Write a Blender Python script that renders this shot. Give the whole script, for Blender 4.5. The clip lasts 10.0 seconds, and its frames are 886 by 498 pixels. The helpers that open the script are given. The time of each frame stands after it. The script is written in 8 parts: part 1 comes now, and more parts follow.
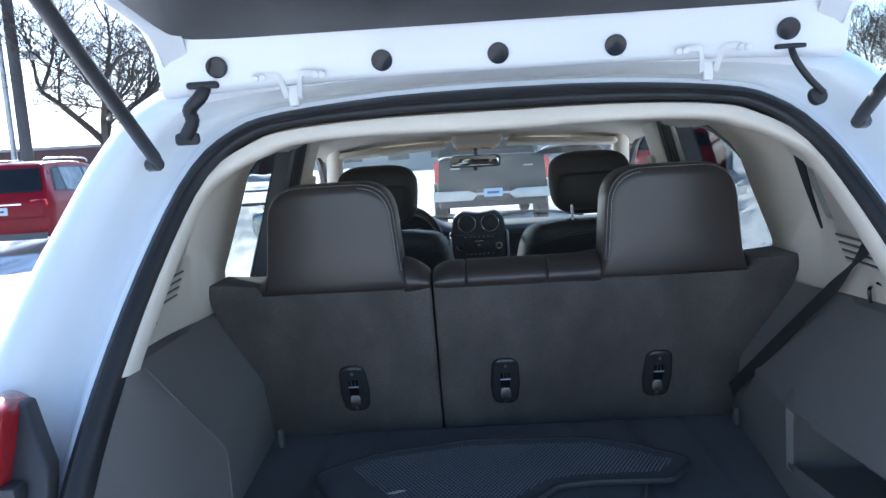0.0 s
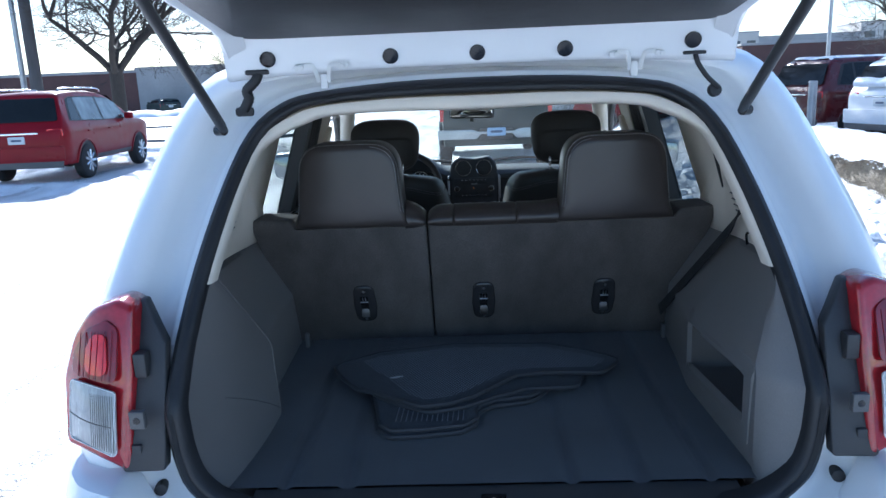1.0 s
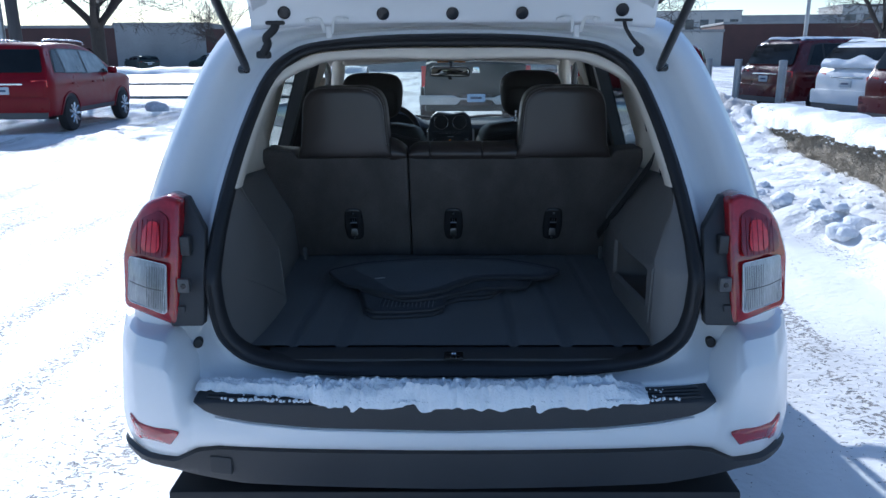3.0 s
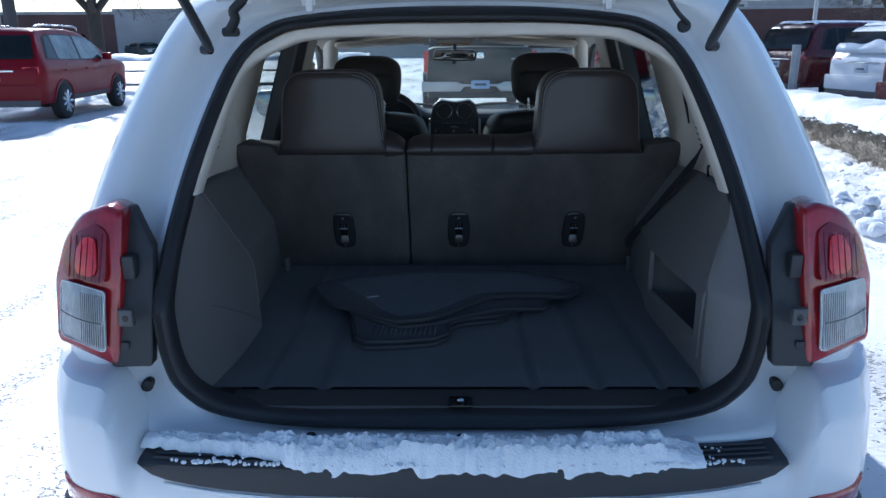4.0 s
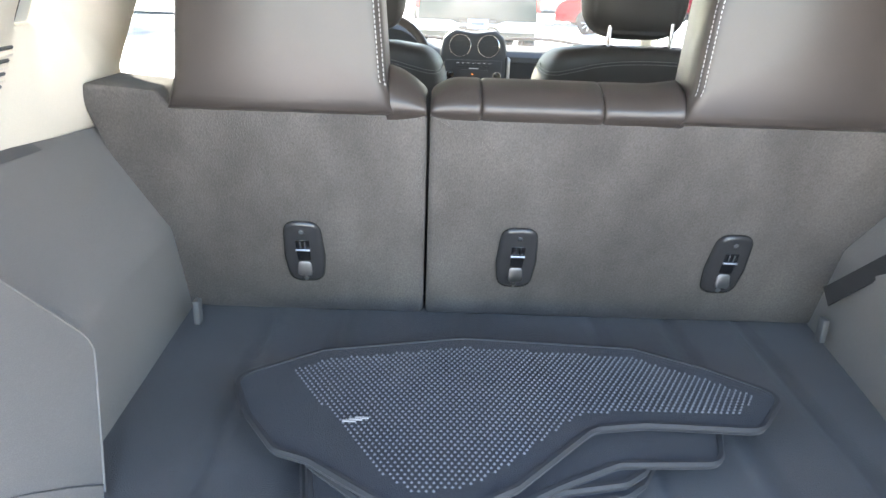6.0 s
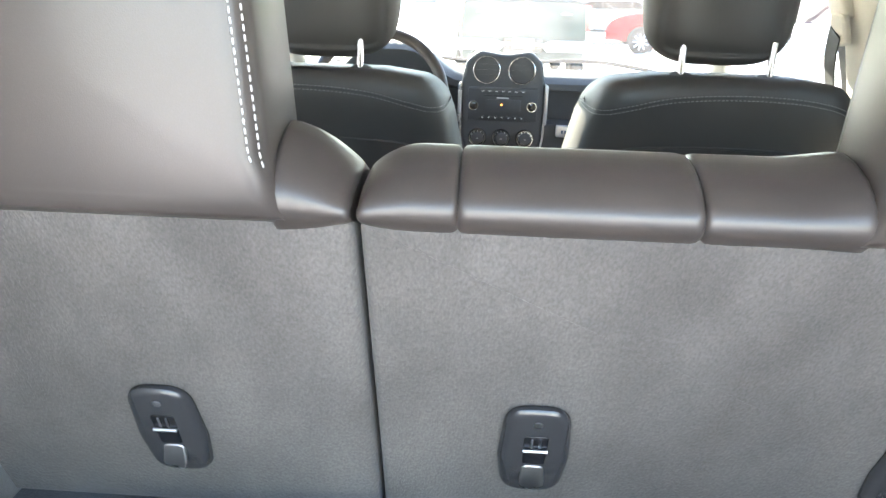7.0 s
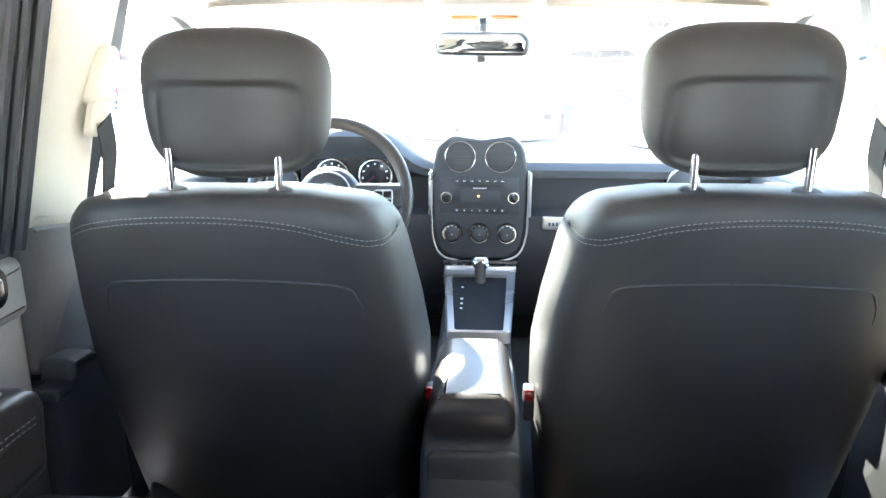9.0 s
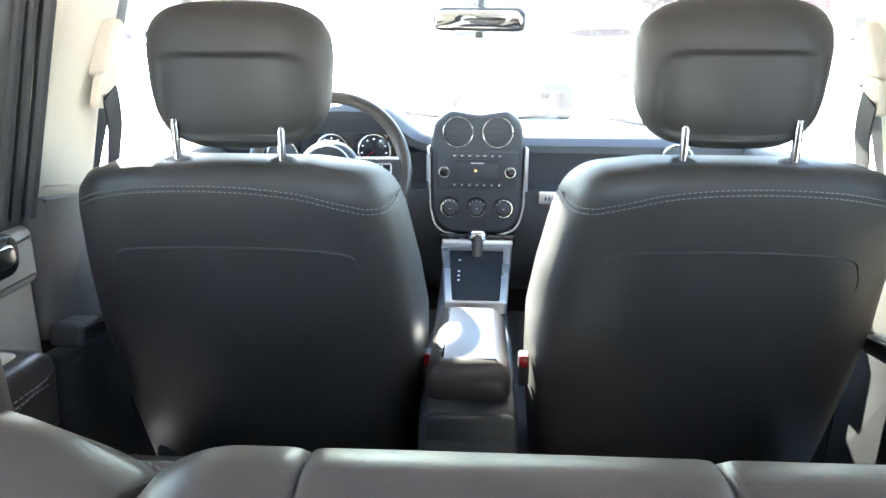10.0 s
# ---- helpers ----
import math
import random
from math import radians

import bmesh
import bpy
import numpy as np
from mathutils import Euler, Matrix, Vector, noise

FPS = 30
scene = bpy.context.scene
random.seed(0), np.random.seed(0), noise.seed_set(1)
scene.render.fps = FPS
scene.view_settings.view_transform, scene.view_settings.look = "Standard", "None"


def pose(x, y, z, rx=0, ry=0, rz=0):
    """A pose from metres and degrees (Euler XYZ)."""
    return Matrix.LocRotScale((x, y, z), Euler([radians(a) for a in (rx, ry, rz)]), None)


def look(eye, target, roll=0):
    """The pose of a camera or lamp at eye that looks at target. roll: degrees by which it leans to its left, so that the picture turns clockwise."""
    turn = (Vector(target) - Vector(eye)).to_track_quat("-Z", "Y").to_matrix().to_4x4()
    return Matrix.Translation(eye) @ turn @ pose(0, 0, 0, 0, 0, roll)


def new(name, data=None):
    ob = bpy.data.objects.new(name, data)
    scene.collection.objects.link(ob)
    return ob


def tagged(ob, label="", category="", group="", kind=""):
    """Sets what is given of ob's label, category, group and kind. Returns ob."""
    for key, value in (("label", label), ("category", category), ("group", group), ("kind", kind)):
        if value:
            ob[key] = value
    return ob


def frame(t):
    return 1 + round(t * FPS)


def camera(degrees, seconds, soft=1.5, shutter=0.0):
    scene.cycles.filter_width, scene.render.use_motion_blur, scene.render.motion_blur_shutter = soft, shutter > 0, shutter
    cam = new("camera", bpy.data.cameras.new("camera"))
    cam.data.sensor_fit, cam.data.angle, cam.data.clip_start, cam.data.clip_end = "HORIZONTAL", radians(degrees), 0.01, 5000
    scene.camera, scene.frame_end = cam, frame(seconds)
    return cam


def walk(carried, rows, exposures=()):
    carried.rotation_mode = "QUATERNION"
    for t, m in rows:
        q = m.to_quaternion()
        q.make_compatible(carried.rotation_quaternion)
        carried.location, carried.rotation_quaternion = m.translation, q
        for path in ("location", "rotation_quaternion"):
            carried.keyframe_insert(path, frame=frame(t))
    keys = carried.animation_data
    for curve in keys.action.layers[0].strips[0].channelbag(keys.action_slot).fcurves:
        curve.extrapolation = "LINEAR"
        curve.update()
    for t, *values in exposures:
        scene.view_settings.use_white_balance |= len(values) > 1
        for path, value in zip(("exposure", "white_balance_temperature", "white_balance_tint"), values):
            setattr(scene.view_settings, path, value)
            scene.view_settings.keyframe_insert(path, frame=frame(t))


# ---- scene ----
cam = camera(62.2, 10.0)
PATH = [
    (0, (-0.078, -0.778, 1.456), (-0.135, 1.204, 1.19), -3.5),
    (0.5, (-0.062, -1.022, 1.523), (-0.169, 0.937, 1.136), -2.5),
    (1, (-0.028, -1.231, 1.549), (-0.106, 0.719, 1.11), -2.4),
    (1.5, (0.065, -1.433, 1.528), (0.017, 0.51, 1.057), -1.3),
    (2, (0.072, -1.577, 1.532), (0.058, 0.362, 1.041), -1.2),
    (2.5, (0.016, -1.7, 1.51), (-0.002, 0.238, 1.017), -0.5),
    (2.7, (-0.005, -1.729, 1.512), (-0.021, 0.207, 1.01), -0.3),
    (4, (-0.015, -1.335, 1.486), (-0.042, 0.587, 0.933), -0.4),
    (4.5, (-0.134, -1.051, 1.465), (0.048, 0.864, 0.919), -0.1),
    (5, (-0.154, -0.771, 1.428), (0.091, 1.122, 0.831), 0.5),
    (5.5, (-0.171, -0.514, 1.399), (-0.021, 1.36, 0.716), 1.2),
    (5.7, (-0.164, -0.407, 1.374), (-0.064, 1.466, 0.68), 1.7),
    (7, (-0.061, 0.317, 1.317), (-0.155, 2.207, 0.669), 1.7),
    (7.5, (-0.017, 0.56, 1.321), (-0.113, 2.457, 0.694), 1.1),
    (8, (-0.01, 0.658, 1.33), (-0.095, 2.576, 0.769), 0.65),
    (8.5, (-0.006, 0.676, 1.373), (-0.104, 2.606, 0.857), 0.2),
    (9, (-0.005, 0.679, 1.389), (-0.102, 2.606, 0.863), 0.1),
    (9.5, (-0.003, 0.675, 1.391), (-0.098, 2.597, 0.844), 0.2),
    (10, (-0.004, 0.64, 1.382), (-0.093, 2.552, 0.804), 0.3),
]
# the clip's camera opens up as it leaves the snow and enters the cabin
EXPOSURES = [(0, 1.7, 5800, 11), (1, 1.15, 5500, 10), (2.5, 0.35, 5400, 10), (4, 0.5, 5400, 10), (4.5, 1.35, 5450, 10), (5, 2.5, 6300, 13), (5.5, 3.45, 7500, 15), (7, 4.4, 7350, 13), (7.5, 4.5, 7600, 12), (8, 5.05, 7500, 12), (8.5, 5.1, 6900, 12), (9, 5.05, 6650, 11), (10, 4.9, 6650, 11)]
walk(cam, [(t, look(eye, target, roll)) for t, eye, target, roll in PATH], EXPOSURES)

# ---- light ----
world = bpy.data.worlds.new("winter_sky")
scene.world = world
world.use_nodes = True
wn = world.node_tree
sky = wn.nodes.new("ShaderNodeTexSky")
sky.sky_type, sky.sun_disc = "NISHITA", False
SUN = Vector((-0.64, 1.66, 1.0)).normalized()
sky.sun_elevation, sky.sun_rotation = math.asin(SUN.z), math.atan2(SUN.x, SUN.y)
sky.air_density, sky.dust_density, sky.ozone_density = 1.0, 0.3, 2.0
wn.nodes["Background"].inputs["Strength"].default_value = 0.11
wn.links.new(sky.outputs[0], wn.nodes["Background"].inputs["Color"])
sun = new("sun", bpy.data.lights.new("sun", "SUN"))
sun.data.energy, sun.data.angle, sun.data.color = 4.2, radians(0.53), (1.0, 0.95, 0.88)
sun.matrix_world = look(SUN * 60, (0, 0, 0))


# ---- materials ----
def material(name, base, rough=0.5, metal=0.0, grain=60.0, vary=0.12, blotch=3.0, vary2=0.1, bump=0.15, bump_depth=0.002,
             coat=0.0, spec=0.5, sheen=0.0, cells=False, stretch=(1, 1, 1), rough_vary=0.1, obj_vary=0.0):
    """A principled surface with variation at two scales, in object metres."""
    m = bpy.data.materials.new(name)
    m.use_nodes = True
    t = m.node_tree
    n, lk = t.nodes, t.links.new
    b = n["Principled BSDF"]
    b.inputs["Metallic"].default_value = metal
    b.inputs["Coat Weight"].default_value = coat
    b.inputs["Coat Roughness"].default_value = 0.06
    b.inputs["Specular IOR Level"].default_value = spec
    b.inputs["Sheen Weight"].default_value = sheen
    co = n.new("ShaderNodeTexCoord")
    mp = n.new("ShaderNodeMapping")
    mp.inputs["Scale"].default_value = stretch
    lk(co.outputs["Object"], mp.inputs["Vector"])
    fine = n.new("ShaderNodeTexVoronoi" if cells else "ShaderNodeTexNoise")
    fine.inputs["Scale"].default_value = grain
    big = n.new("ShaderNodeTexNoise")
    big.inputs["Scale"].default_value = blotch
    big.inputs["Detail"].default_value = 5.0
    lk(mp.outputs[0], fine.inputs["Vector"])
    lk(mp.outputs[0], big.inputs["Vector"])
    src = fine.outputs["Distance"] if cells else fine.outputs["Fac"]
    r1 = n.new("ShaderNodeMapRange")
    r1.inputs["To Min"].default_value, r1.inputs["To Max"].default_value = 1 - vary, 1 + vary
    lk(src, r1.inputs["Value"])
    r2 = n.new("ShaderNodeMapRange")
    r2.inputs["From Min"].default_value, r2.inputs["From Max"].default_value = 0.3, 0.7
    r2.inputs["To Min"].default_value, r2.inputs["To Max"].default_value = 1 - vary2, 1 + vary2
    lk(big.outputs["Fac"], r2.inputs["Value"])
    mul = n.new("ShaderNodeMath")
    mul.operation = "MULTIPLY"
    lk(r1.outputs[0], mul.inputs[0])
    lk(r2.outputs[0], mul.inputs[1])
    last = mul.outputs[0]
    if obj_vary:
        oi = n.new("ShaderNodeObjectInfo")
        r4 = n.new("ShaderNodeMapRange")
        r4.inputs["To Min"].default_value, r4.inputs["To Max"].default_value = 1 - obj_vary, 1 + obj_vary
        lk(oi.outputs["Random"], r4.inputs["Value"])
        m2 = n.new("ShaderNodeMath")
        m2.operation = "MULTIPLY"
        lk(last, m2.inputs[0])
        lk(r4.outputs[0], m2.inputs[1])
        last = m2.outputs[0]
    sc = n.new("ShaderNodeVectorMath")
    sc.operation = "SCALE"
    sc.inputs[0].default_value = base
    lk(last, sc.inputs["Scale"])
    lk(sc.outputs[0], b.inputs["Base Color"])
    r3 = n.new("ShaderNodeMapRange")
    r3.inputs["From Min"].default_value, r3.inputs["From Max"].default_value = 0.3, 0.7
    r3.inputs["To Min"].default_value, r3.inputs["To Max"].default_value = max(0.02, rough - rough_vary), min(1, rough + rough_vary)
    lk(big.outputs["Fac"], r3.inputs["Value"])
    lk(r3.outputs[0], b.inputs["Roughness"])
    if bump:
        bp = n.new("ShaderNodeBump")
        bp.inputs["Strength"].default_value, bp.inputs["Distance"].default_value = bump, bump_depth
        lk(src, bp.inputs["Height"])
        lk(bp.outputs[0], b.inputs["Normal"])
    return m


def glass(name, tint=(0.95, 0.97, 0.96), film=0.0, gloss=0.08):
    """A clear pane: transparent, with a thin reflection and a film of road salt that adds glare haze."""
    m = bpy.data.materials.new(name)
    m.use_nodes = True
    t = m.node_tree
    n, lk = t.nodes, t.links.new
    n.remove(n["Principled BSDF"])
    out = n["Material Output"]
    tr = n.new("ShaderNodeBsdfTransparent")
    tr.inputs["Color"].default_value = (*tint, 1)
    gl = n.new("ShaderNodeBsdfGlossy")
    gl.inputs["Roughness"].default_value = 0.03
    mx = n.new("ShaderNodeMixShader")
    mx.inputs[0].default_value = gloss
    lk(tr.outputs[0], mx.inputs[1])
    lk(gl.outputs[0], mx.inputs[2])
    last = mx
    if film:
        df = n.new("ShaderNodeBsdfTranslucent")
        df.inputs["Color"].default_value = (0.9, 0.9, 0.9, 1)
        co = n.new("ShaderNodeTexCoord")
        nz = n.new("ShaderNodeTexNoise")
        nz.inputs["Scale"].default_value, nz.inputs["Detail"].default_value = 5.0, 8.0
        lk(co.outputs["Object"], nz.inputs["Vector"])
        mr = n.new("ShaderNodeMapRange")
        mr.inputs["From Min"].default_value, mr.inputs["From Max"].default_value = 0.3, 0.75
        mr.inputs["To Min"].default_value, mr.inputs["To Max"].default_value = film * 0.5, film * 1.8
        lk(nz.outputs["Fac"], mr.inputs["Value"])
        m2 = n.new("ShaderNodeMixShader")
        lk(mr.outputs[0], m2.inputs[0])
        lk(mx.outputs[0], m2.inputs[1])
        lk(df.outputs[0], m2.inputs[2])
        last = m2
    lk(last.outputs[0], out.inputs["Surface"])
    return m


PAINT = material("white_car_paint", (0.78, 0.79, 0.80), 0.34, grain=900, vary=0.01, vary2=0.03, blotch=2.5, bump=0.01, coat=0.5, rough_vary=0.0)
DUSTY = material("white_paint_with_road_film", (0.72, 0.72, 0.71), 0.42, grain=300, vary=0.04, vary2=0.07, blotch=6, bump=0.03, coat=0.2)
RUBBER = material("black_rubber", (0.018, 0.018, 0.02), 0.55, grain=220, vary=0.2, vary2=0.25, blotch=9, bump=0.2)
PLASTIC = material("black_grained_plastic", (0.036, 0.036, 0.038), 0.5, grain=700, vary=0.25, vary2=0.2, blotch=4, bump=0.35, bump_depth=0.001, cells=True)
GREYPLASTIC = material("charcoal_trim_plastic", (0.090, 0.088, 0.088), 0.5, grain=700, vary=0.2, vary2=0.15, blotch=3, bump=0.35, bump_depth=0.001, cells=True)
GLOSSBLACK = material("gloss_black_plastic", (0.012, 0.012, 0.014), 0.2, grain=200, vary=0.1, vary2=0.1, bump=0.02)
CARPET = material("charcoal_seat_back_felt", (0.084, 0.075, 0.070), 0.95, grain=420, vary=0.45, vary2=0.4, blotch=7, bump=0.7, bump_depth=0.002, sheen=0.06, stretch=(1, 1, 0.5))
FLOORCARPET = material("dark_cargo_carpet", (0.046, 0.046, 0.050), 0.95, grain=500, vary=0.4, vary2=0.25, blotch=6, bump=0.7, sheen=0.2)
LEATHER = material("black_leather", (0.047, 0.0385, 0.035), 0.34, grain=900, vary=0.06, vary2=0.12, blotch=7, bump=0.08, bump_depth=0.0006, cells=True, rough_vary=0.0)
LEATHER2 = material("black_leatherette", (0.048, 0.044, 0.042), 0.54, grain=900, vary=0.06, vary2=0.12, blotch=6, bump=0.10, bump_depth=0.0006, cells=True)
BEZELGREY = material("satin_grey_bezel_plastic", (0.0348, 0.0348, 0.0372), 0.22, grain=500, vary=0.08, vary2=0.1, bump=0.05)
THREAD2 = material("dull_grey_thread", (0.24, 0.235, 0.23), 0.8, grain=800, vary=0.2, bump=0.2)
THREAD = material("pale_grey_thread", (0.42, 0.41, 0.40), 0.8, grain=800, vary=0.2, bump=0.2)
CARGOTRIM = material("charcoal_cargo_trim", (0.170, 0.160, 0.154), 0.55, grain=700, vary=0.15, vary2=0.12, blotch=3, bump=0.3, bump_depth=0.001, cells=True)
CREAM = material("cream_pillar_trim", (0.68, 0.61, 0.515), 0.6, grain=600, vary=0.05, vary2=0.07, blotch=4, bump=0.25, bump_depth=0.001, cells=True)
HEADLINER = material("cream_headliner_cloth", (0.70, 0.63, 0.54), 0.95, grain=800, vary=0.1, vary2=0.05, blotch=3, bump=0.4, bump_depth=0.001, sheen=0.2)
PILLARGREY = material("warm_grey_pillar_trim", (0.15, 0.138, 0.128), 0.6, grain=600, vary=0.06, vary2=0.08, bump=0.25, bump_depth=0.001, cells=True)
BEIGE = material("beige_door_trim", (0.42, 0.38, 0.33), 0.6, grain=600, vary=0.06, vary2=0.08, bump=0.25, bump_depth=0.001, cells=True)
CHROME = material("chrome", (0.75, 0.75, 0.76), 0.12, metal=1.0, grain=40, vary=0.03, vary2=0.03, bump=0.0, rough_vary=0.04)
STEEL = material("bare_zinc_steel", (0.45, 0.45, 0.46), 0.4, metal=1.0, grain=120, vary=0.1, vary2=0.15, bump=0.1)
SILVER = material("silver_painted_trim", (0.62, 0.62, 0.63), 0.3, metal=0.85, grain=400, vary=0.04, bump=0.02)
PANEL = material("charcoal_dash_plastic", (0.060, 0.061, 0.064), 0.5, grain=500, vary=0.12, vary2=0.1, bump=0.2, bump_depth=0.001, cells=True)
MATTBLACK = material("matt_black_plastic", (0.014, 0.014, 0.015), 0.85, grain=500, vary=0.1, vary2=0.1, bump=0.2, bump_depth=0.001, spec=0.15)
DASH = material("soft_black_dashboard", (0.045, 0.046, 0.050), 0.55, grain=500, vary=0.2, vary2=0.12, bump=0.3, bump_depth=0.001, cells=True)
WEB = material("black_belt_webbing", (0.022, 0.021, 0.022), 0.7, grain=900, vary=0.3, vary2=0.1, bump=0.4, stretch=(1, 4, 1))
REDLENS = material("red_lamp_lens", (0.34, 0.014, 0.020), 0.12, grain=90, vary=0.25, vary2=0.2, blotch=14, bump=0.15, coat=0.8)
BRIGHTRED = material("bright_red_lamp_lens", (0.62, 0.014, 0.016), 0.12, grain=70, vary=0.3, vary2=0.15, blotch=10, bump=0.3, coat=0.8)
DEEPLENS = material("deep_red_lens", (0.20, 0.006, 0.012), 0.16, grain=300, vary=0.1, vary2=0.2, blotch=30, bump=0.03, coat=0.6)
CLEARLENS = material("frosted_clear_lamp_lens", (0.44, 0.445, 0.44), 0.3, grain=240, vary=0.35, vary2=0.30, blotch=18, bump=0.5, coat=0.8, stretch=(1, 1, 0.08))
ORANGE = material("amber_map_lamp_lens", (0.8, 0.35, 0.12), 0.3, grain=60, vary=0.2, bump=0.1)
REDPAINT = material("red_car_paint", (0.20, 0.003, 0.010), 0.36, grain=900, vary=0.03, vary2=0.06, bump=0.01, coat=0.12, spec=0.18)
MAROON = material("dark_red_car_paint", (0.085, 0.006, 0.008), 0.3, grain=900, vary=0.03, vary2=0.08, bump=0.01, coat=0.5, spec=0.35)
DARKGREEN = material("dark_green_truck_paint", (0.026, 0.040, 0.037), 0.45, grain=500, vary=0.05, vary2=0.25, blotch=3, bump=0.01, coat=0.15, spec=0.3)
GREYPAINT = material("silver_car_paint", (0.42, 0.44, 0.46), 0.3, metal=0.3, grain=800, vary=0.03, vary2=0.05, bump=0.01, coat=0.8)
DARKGLASS = material("tinted_car_glass", (0.010, 0.012, 0.013), 0.08, grain=30, vary=0.2, vary2=0.2, bump=0.0, spec=0.3, rough_vary=0.02)
TYRE = material("tyre_rubber", (0.022, 0.022, 0.023), 0.8, grain=200, vary=0.3, vary2=0.3, blotch=12, bump=0.4)
PALEPLATE = material("pale_number_plate_sheet", (0.55, 0.58, 0.60), 0.4, grain=200, vary=0.05, bump=0.05)
PLATE = material("number_plate_sheet", (0.38, 0.52, 0.72), 0.4, grain=200, vary=0.05, bump=0.05)
INK = material("dark_print", (0.06, 0.09, 0.16), 0.5, grain=300, vary=0.1, bump=0.0)
WHITEPRINT = material("white_print", (0.75, 0.75, 0.75), 0.5, grain=300, vary=0.05, bump=0.0)
GALV = material("galvanised_post", (0.38, 0.39, 0.40), 0.5, metal=0.7, grain=60, vary=0.1, vary2=0.2, bump=0.1)
CLEAR = glass("clear_window_glass", gloss=0.05)
# the film also stands in for the veil of glare over the view
WINDSHIELD_GLASS = glass("salt_and_haze_windshield_glass", tint=(0.62, 0.69, 0.66), film=0.020, gloss=0.05)
PRIVACY = glass("privacy_side_glass", tint=(0.50, 0.53, 0.53), gloss=0.08)
TINT = glass("tinted_privacy_glass", tint=(0.40, 0.42, 0.42), gloss=0.10)


# ---- mesh helpers ----
def mesh_object(name, bm, mat, smooth=True, angle=40):
    me = bpy.data.meshes.new(name)
    bmesh.ops.recalc_face_normals(bm, faces=bm.faces)
    bm.to_mesh(me)
    bm.free()
    me.materials.append(mat)
    if smooth:
        me.shade_smooth()
        me.set_sharp_from_angle(angle=radians(angle))
    return new(name, me)


def part(name, bm, mat, parent=None, label="", angle=40):
    ob = mesh_object(name, bm, mat, angle=angle)
    if parent is not None:
        ob.parent = parent
    if label:
        ob["label"] = label
    return ob


def thing(name, label, category, group="", kind="", at=(0, 0, 0)):
    ob = new(name)
    ob.empty_display_size = 0.1
    ob.location = at
    return tagged(ob, label, category, group, kind)


def rpoly(pts, r, seg=5):
    """A polygon with rounded corners; r is one radius or one for each corner."""
    out, k = [], len(pts)
    for i in range(k):
        p, a, b = Vector(pts[i]), Vector(pts[i - 1]), Vector(pts[(i + 1) % k])
        rr = r[i] if isinstance(r, (list, tuple)) else r
        u, v = (a - p), (b - p)
        lu, lv = u.length, v.length
        u, v = u / lu, v / lv
        cosang = max(-0.999, min(0.999, u.dot(v)))
        half = math.acos(cosang) / 2
        d = min(rr / max(math.tan(half), 1e-3), lu * 0.48, lv * 0.48)
        if rr <= 0 or d < 1e-5:
            out.append(p)
            continue
        s, e = p + u * d, p + v * d
        for j in range(seg + 1):
            f = j / seg
            out.append((1 - f) ** 2 * s + 2 * f * (1 - f) * p + f * f * e)
    return out


def inset(pts, d):
    k, out = len(pts), []
    area = sum(pts[i - 1][0] * pts[i][1] - pts[i][0] * pts[i - 1][1] for i in range(k))
    sgn = 1 if area > 0 else -1
    for i in range(k):
        a, p, b = Vector(pts[i - 1]), Vector(pts[i]), Vector(pts[(i + 1) % k])
        t = (b - a)
        if t.length < 1e-9:
            out.append(p.copy())
            continue
        t.normalize()
        out.append(p + Vector((-t.y, t.x)) * sgn * d)
    return out


def rings(bm, rows, close=True, cap0=True, cap1=True):
    """Quads between rows of points; the rows are loops (close) or strips."""
    vs = [[bm.verts.new(p) for p in row] for row in rows]
    k = len(vs[0])
    for a, b in zip(vs, vs[1:]):
        for i in range(k if close else k - 1):
            j = (i + 1) % k
            try:
                bm.faces.new((a[i], a[j], b[j], b[i]))
            except ValueError:
                pass
    if close and cap0:
        bm.faces.new(vs[0])
    if close and cap1:
        bm.faces.new(vs[-1])
    return vs


def slab(outline, depth, edge, place, bm=None, crown=0.0, back_edge=None, inset=inset):
    """A plate of that 2D outline (u, v) with rounded edges; place(u, v, w) gives the point, w from 0 (front) to depth."""
    bm = bm or bmesh.new()
    edge = min(edge, depth * 0.5)
    be = edge if back_edge is None else back_edge
    rows = []
    if crown:
        face = inset(outline, edge)
        mid = sum(face, Vector((0, 0))) / len(face)
        for f in (0.08, 0.2, 0.35, 0.5, 0.65, 0.78, 0.88, 0.95):
            rows.append([place(*(mid + (p - mid) * f), -crown * (1 - f ** 3)) for p in face])
    for a in (90, 60, 30, 0):
        s, c = math.sin(radians(a)), math.cos(radians(a))
        rows.append([place(p[0], p[1], edge * (1 - s)) for p in inset(outline, edge * (1 - c))])
    for a in (0, 45, 90):
        rows.append([place(p[0], p[1], depth - be + be * math.sin(radians(a))) for p in inset(outline, be * (1 - math.cos(radians(a))))])
    rings(bm, rows)
    return bm


def shrink(pts, d):
    """Like inset, but by scaling about the middle: it never folds over."""
    x0, x1 = min(p[0] for p in pts), max(p[0] for p in pts)
    y0, y1 = min(p[1] for p in pts), max(p[1] for p in pts)
    cx, cy = (x0 + x1) / 2, (y0 + y1) / 2
    return [Vector((cx + (p[0] - cx) * (1 - 2 * d / (x1 - x0)), cy + (p[1] - cy) * (1 - 2 * d / (y1 - y0)))) for p in pts]


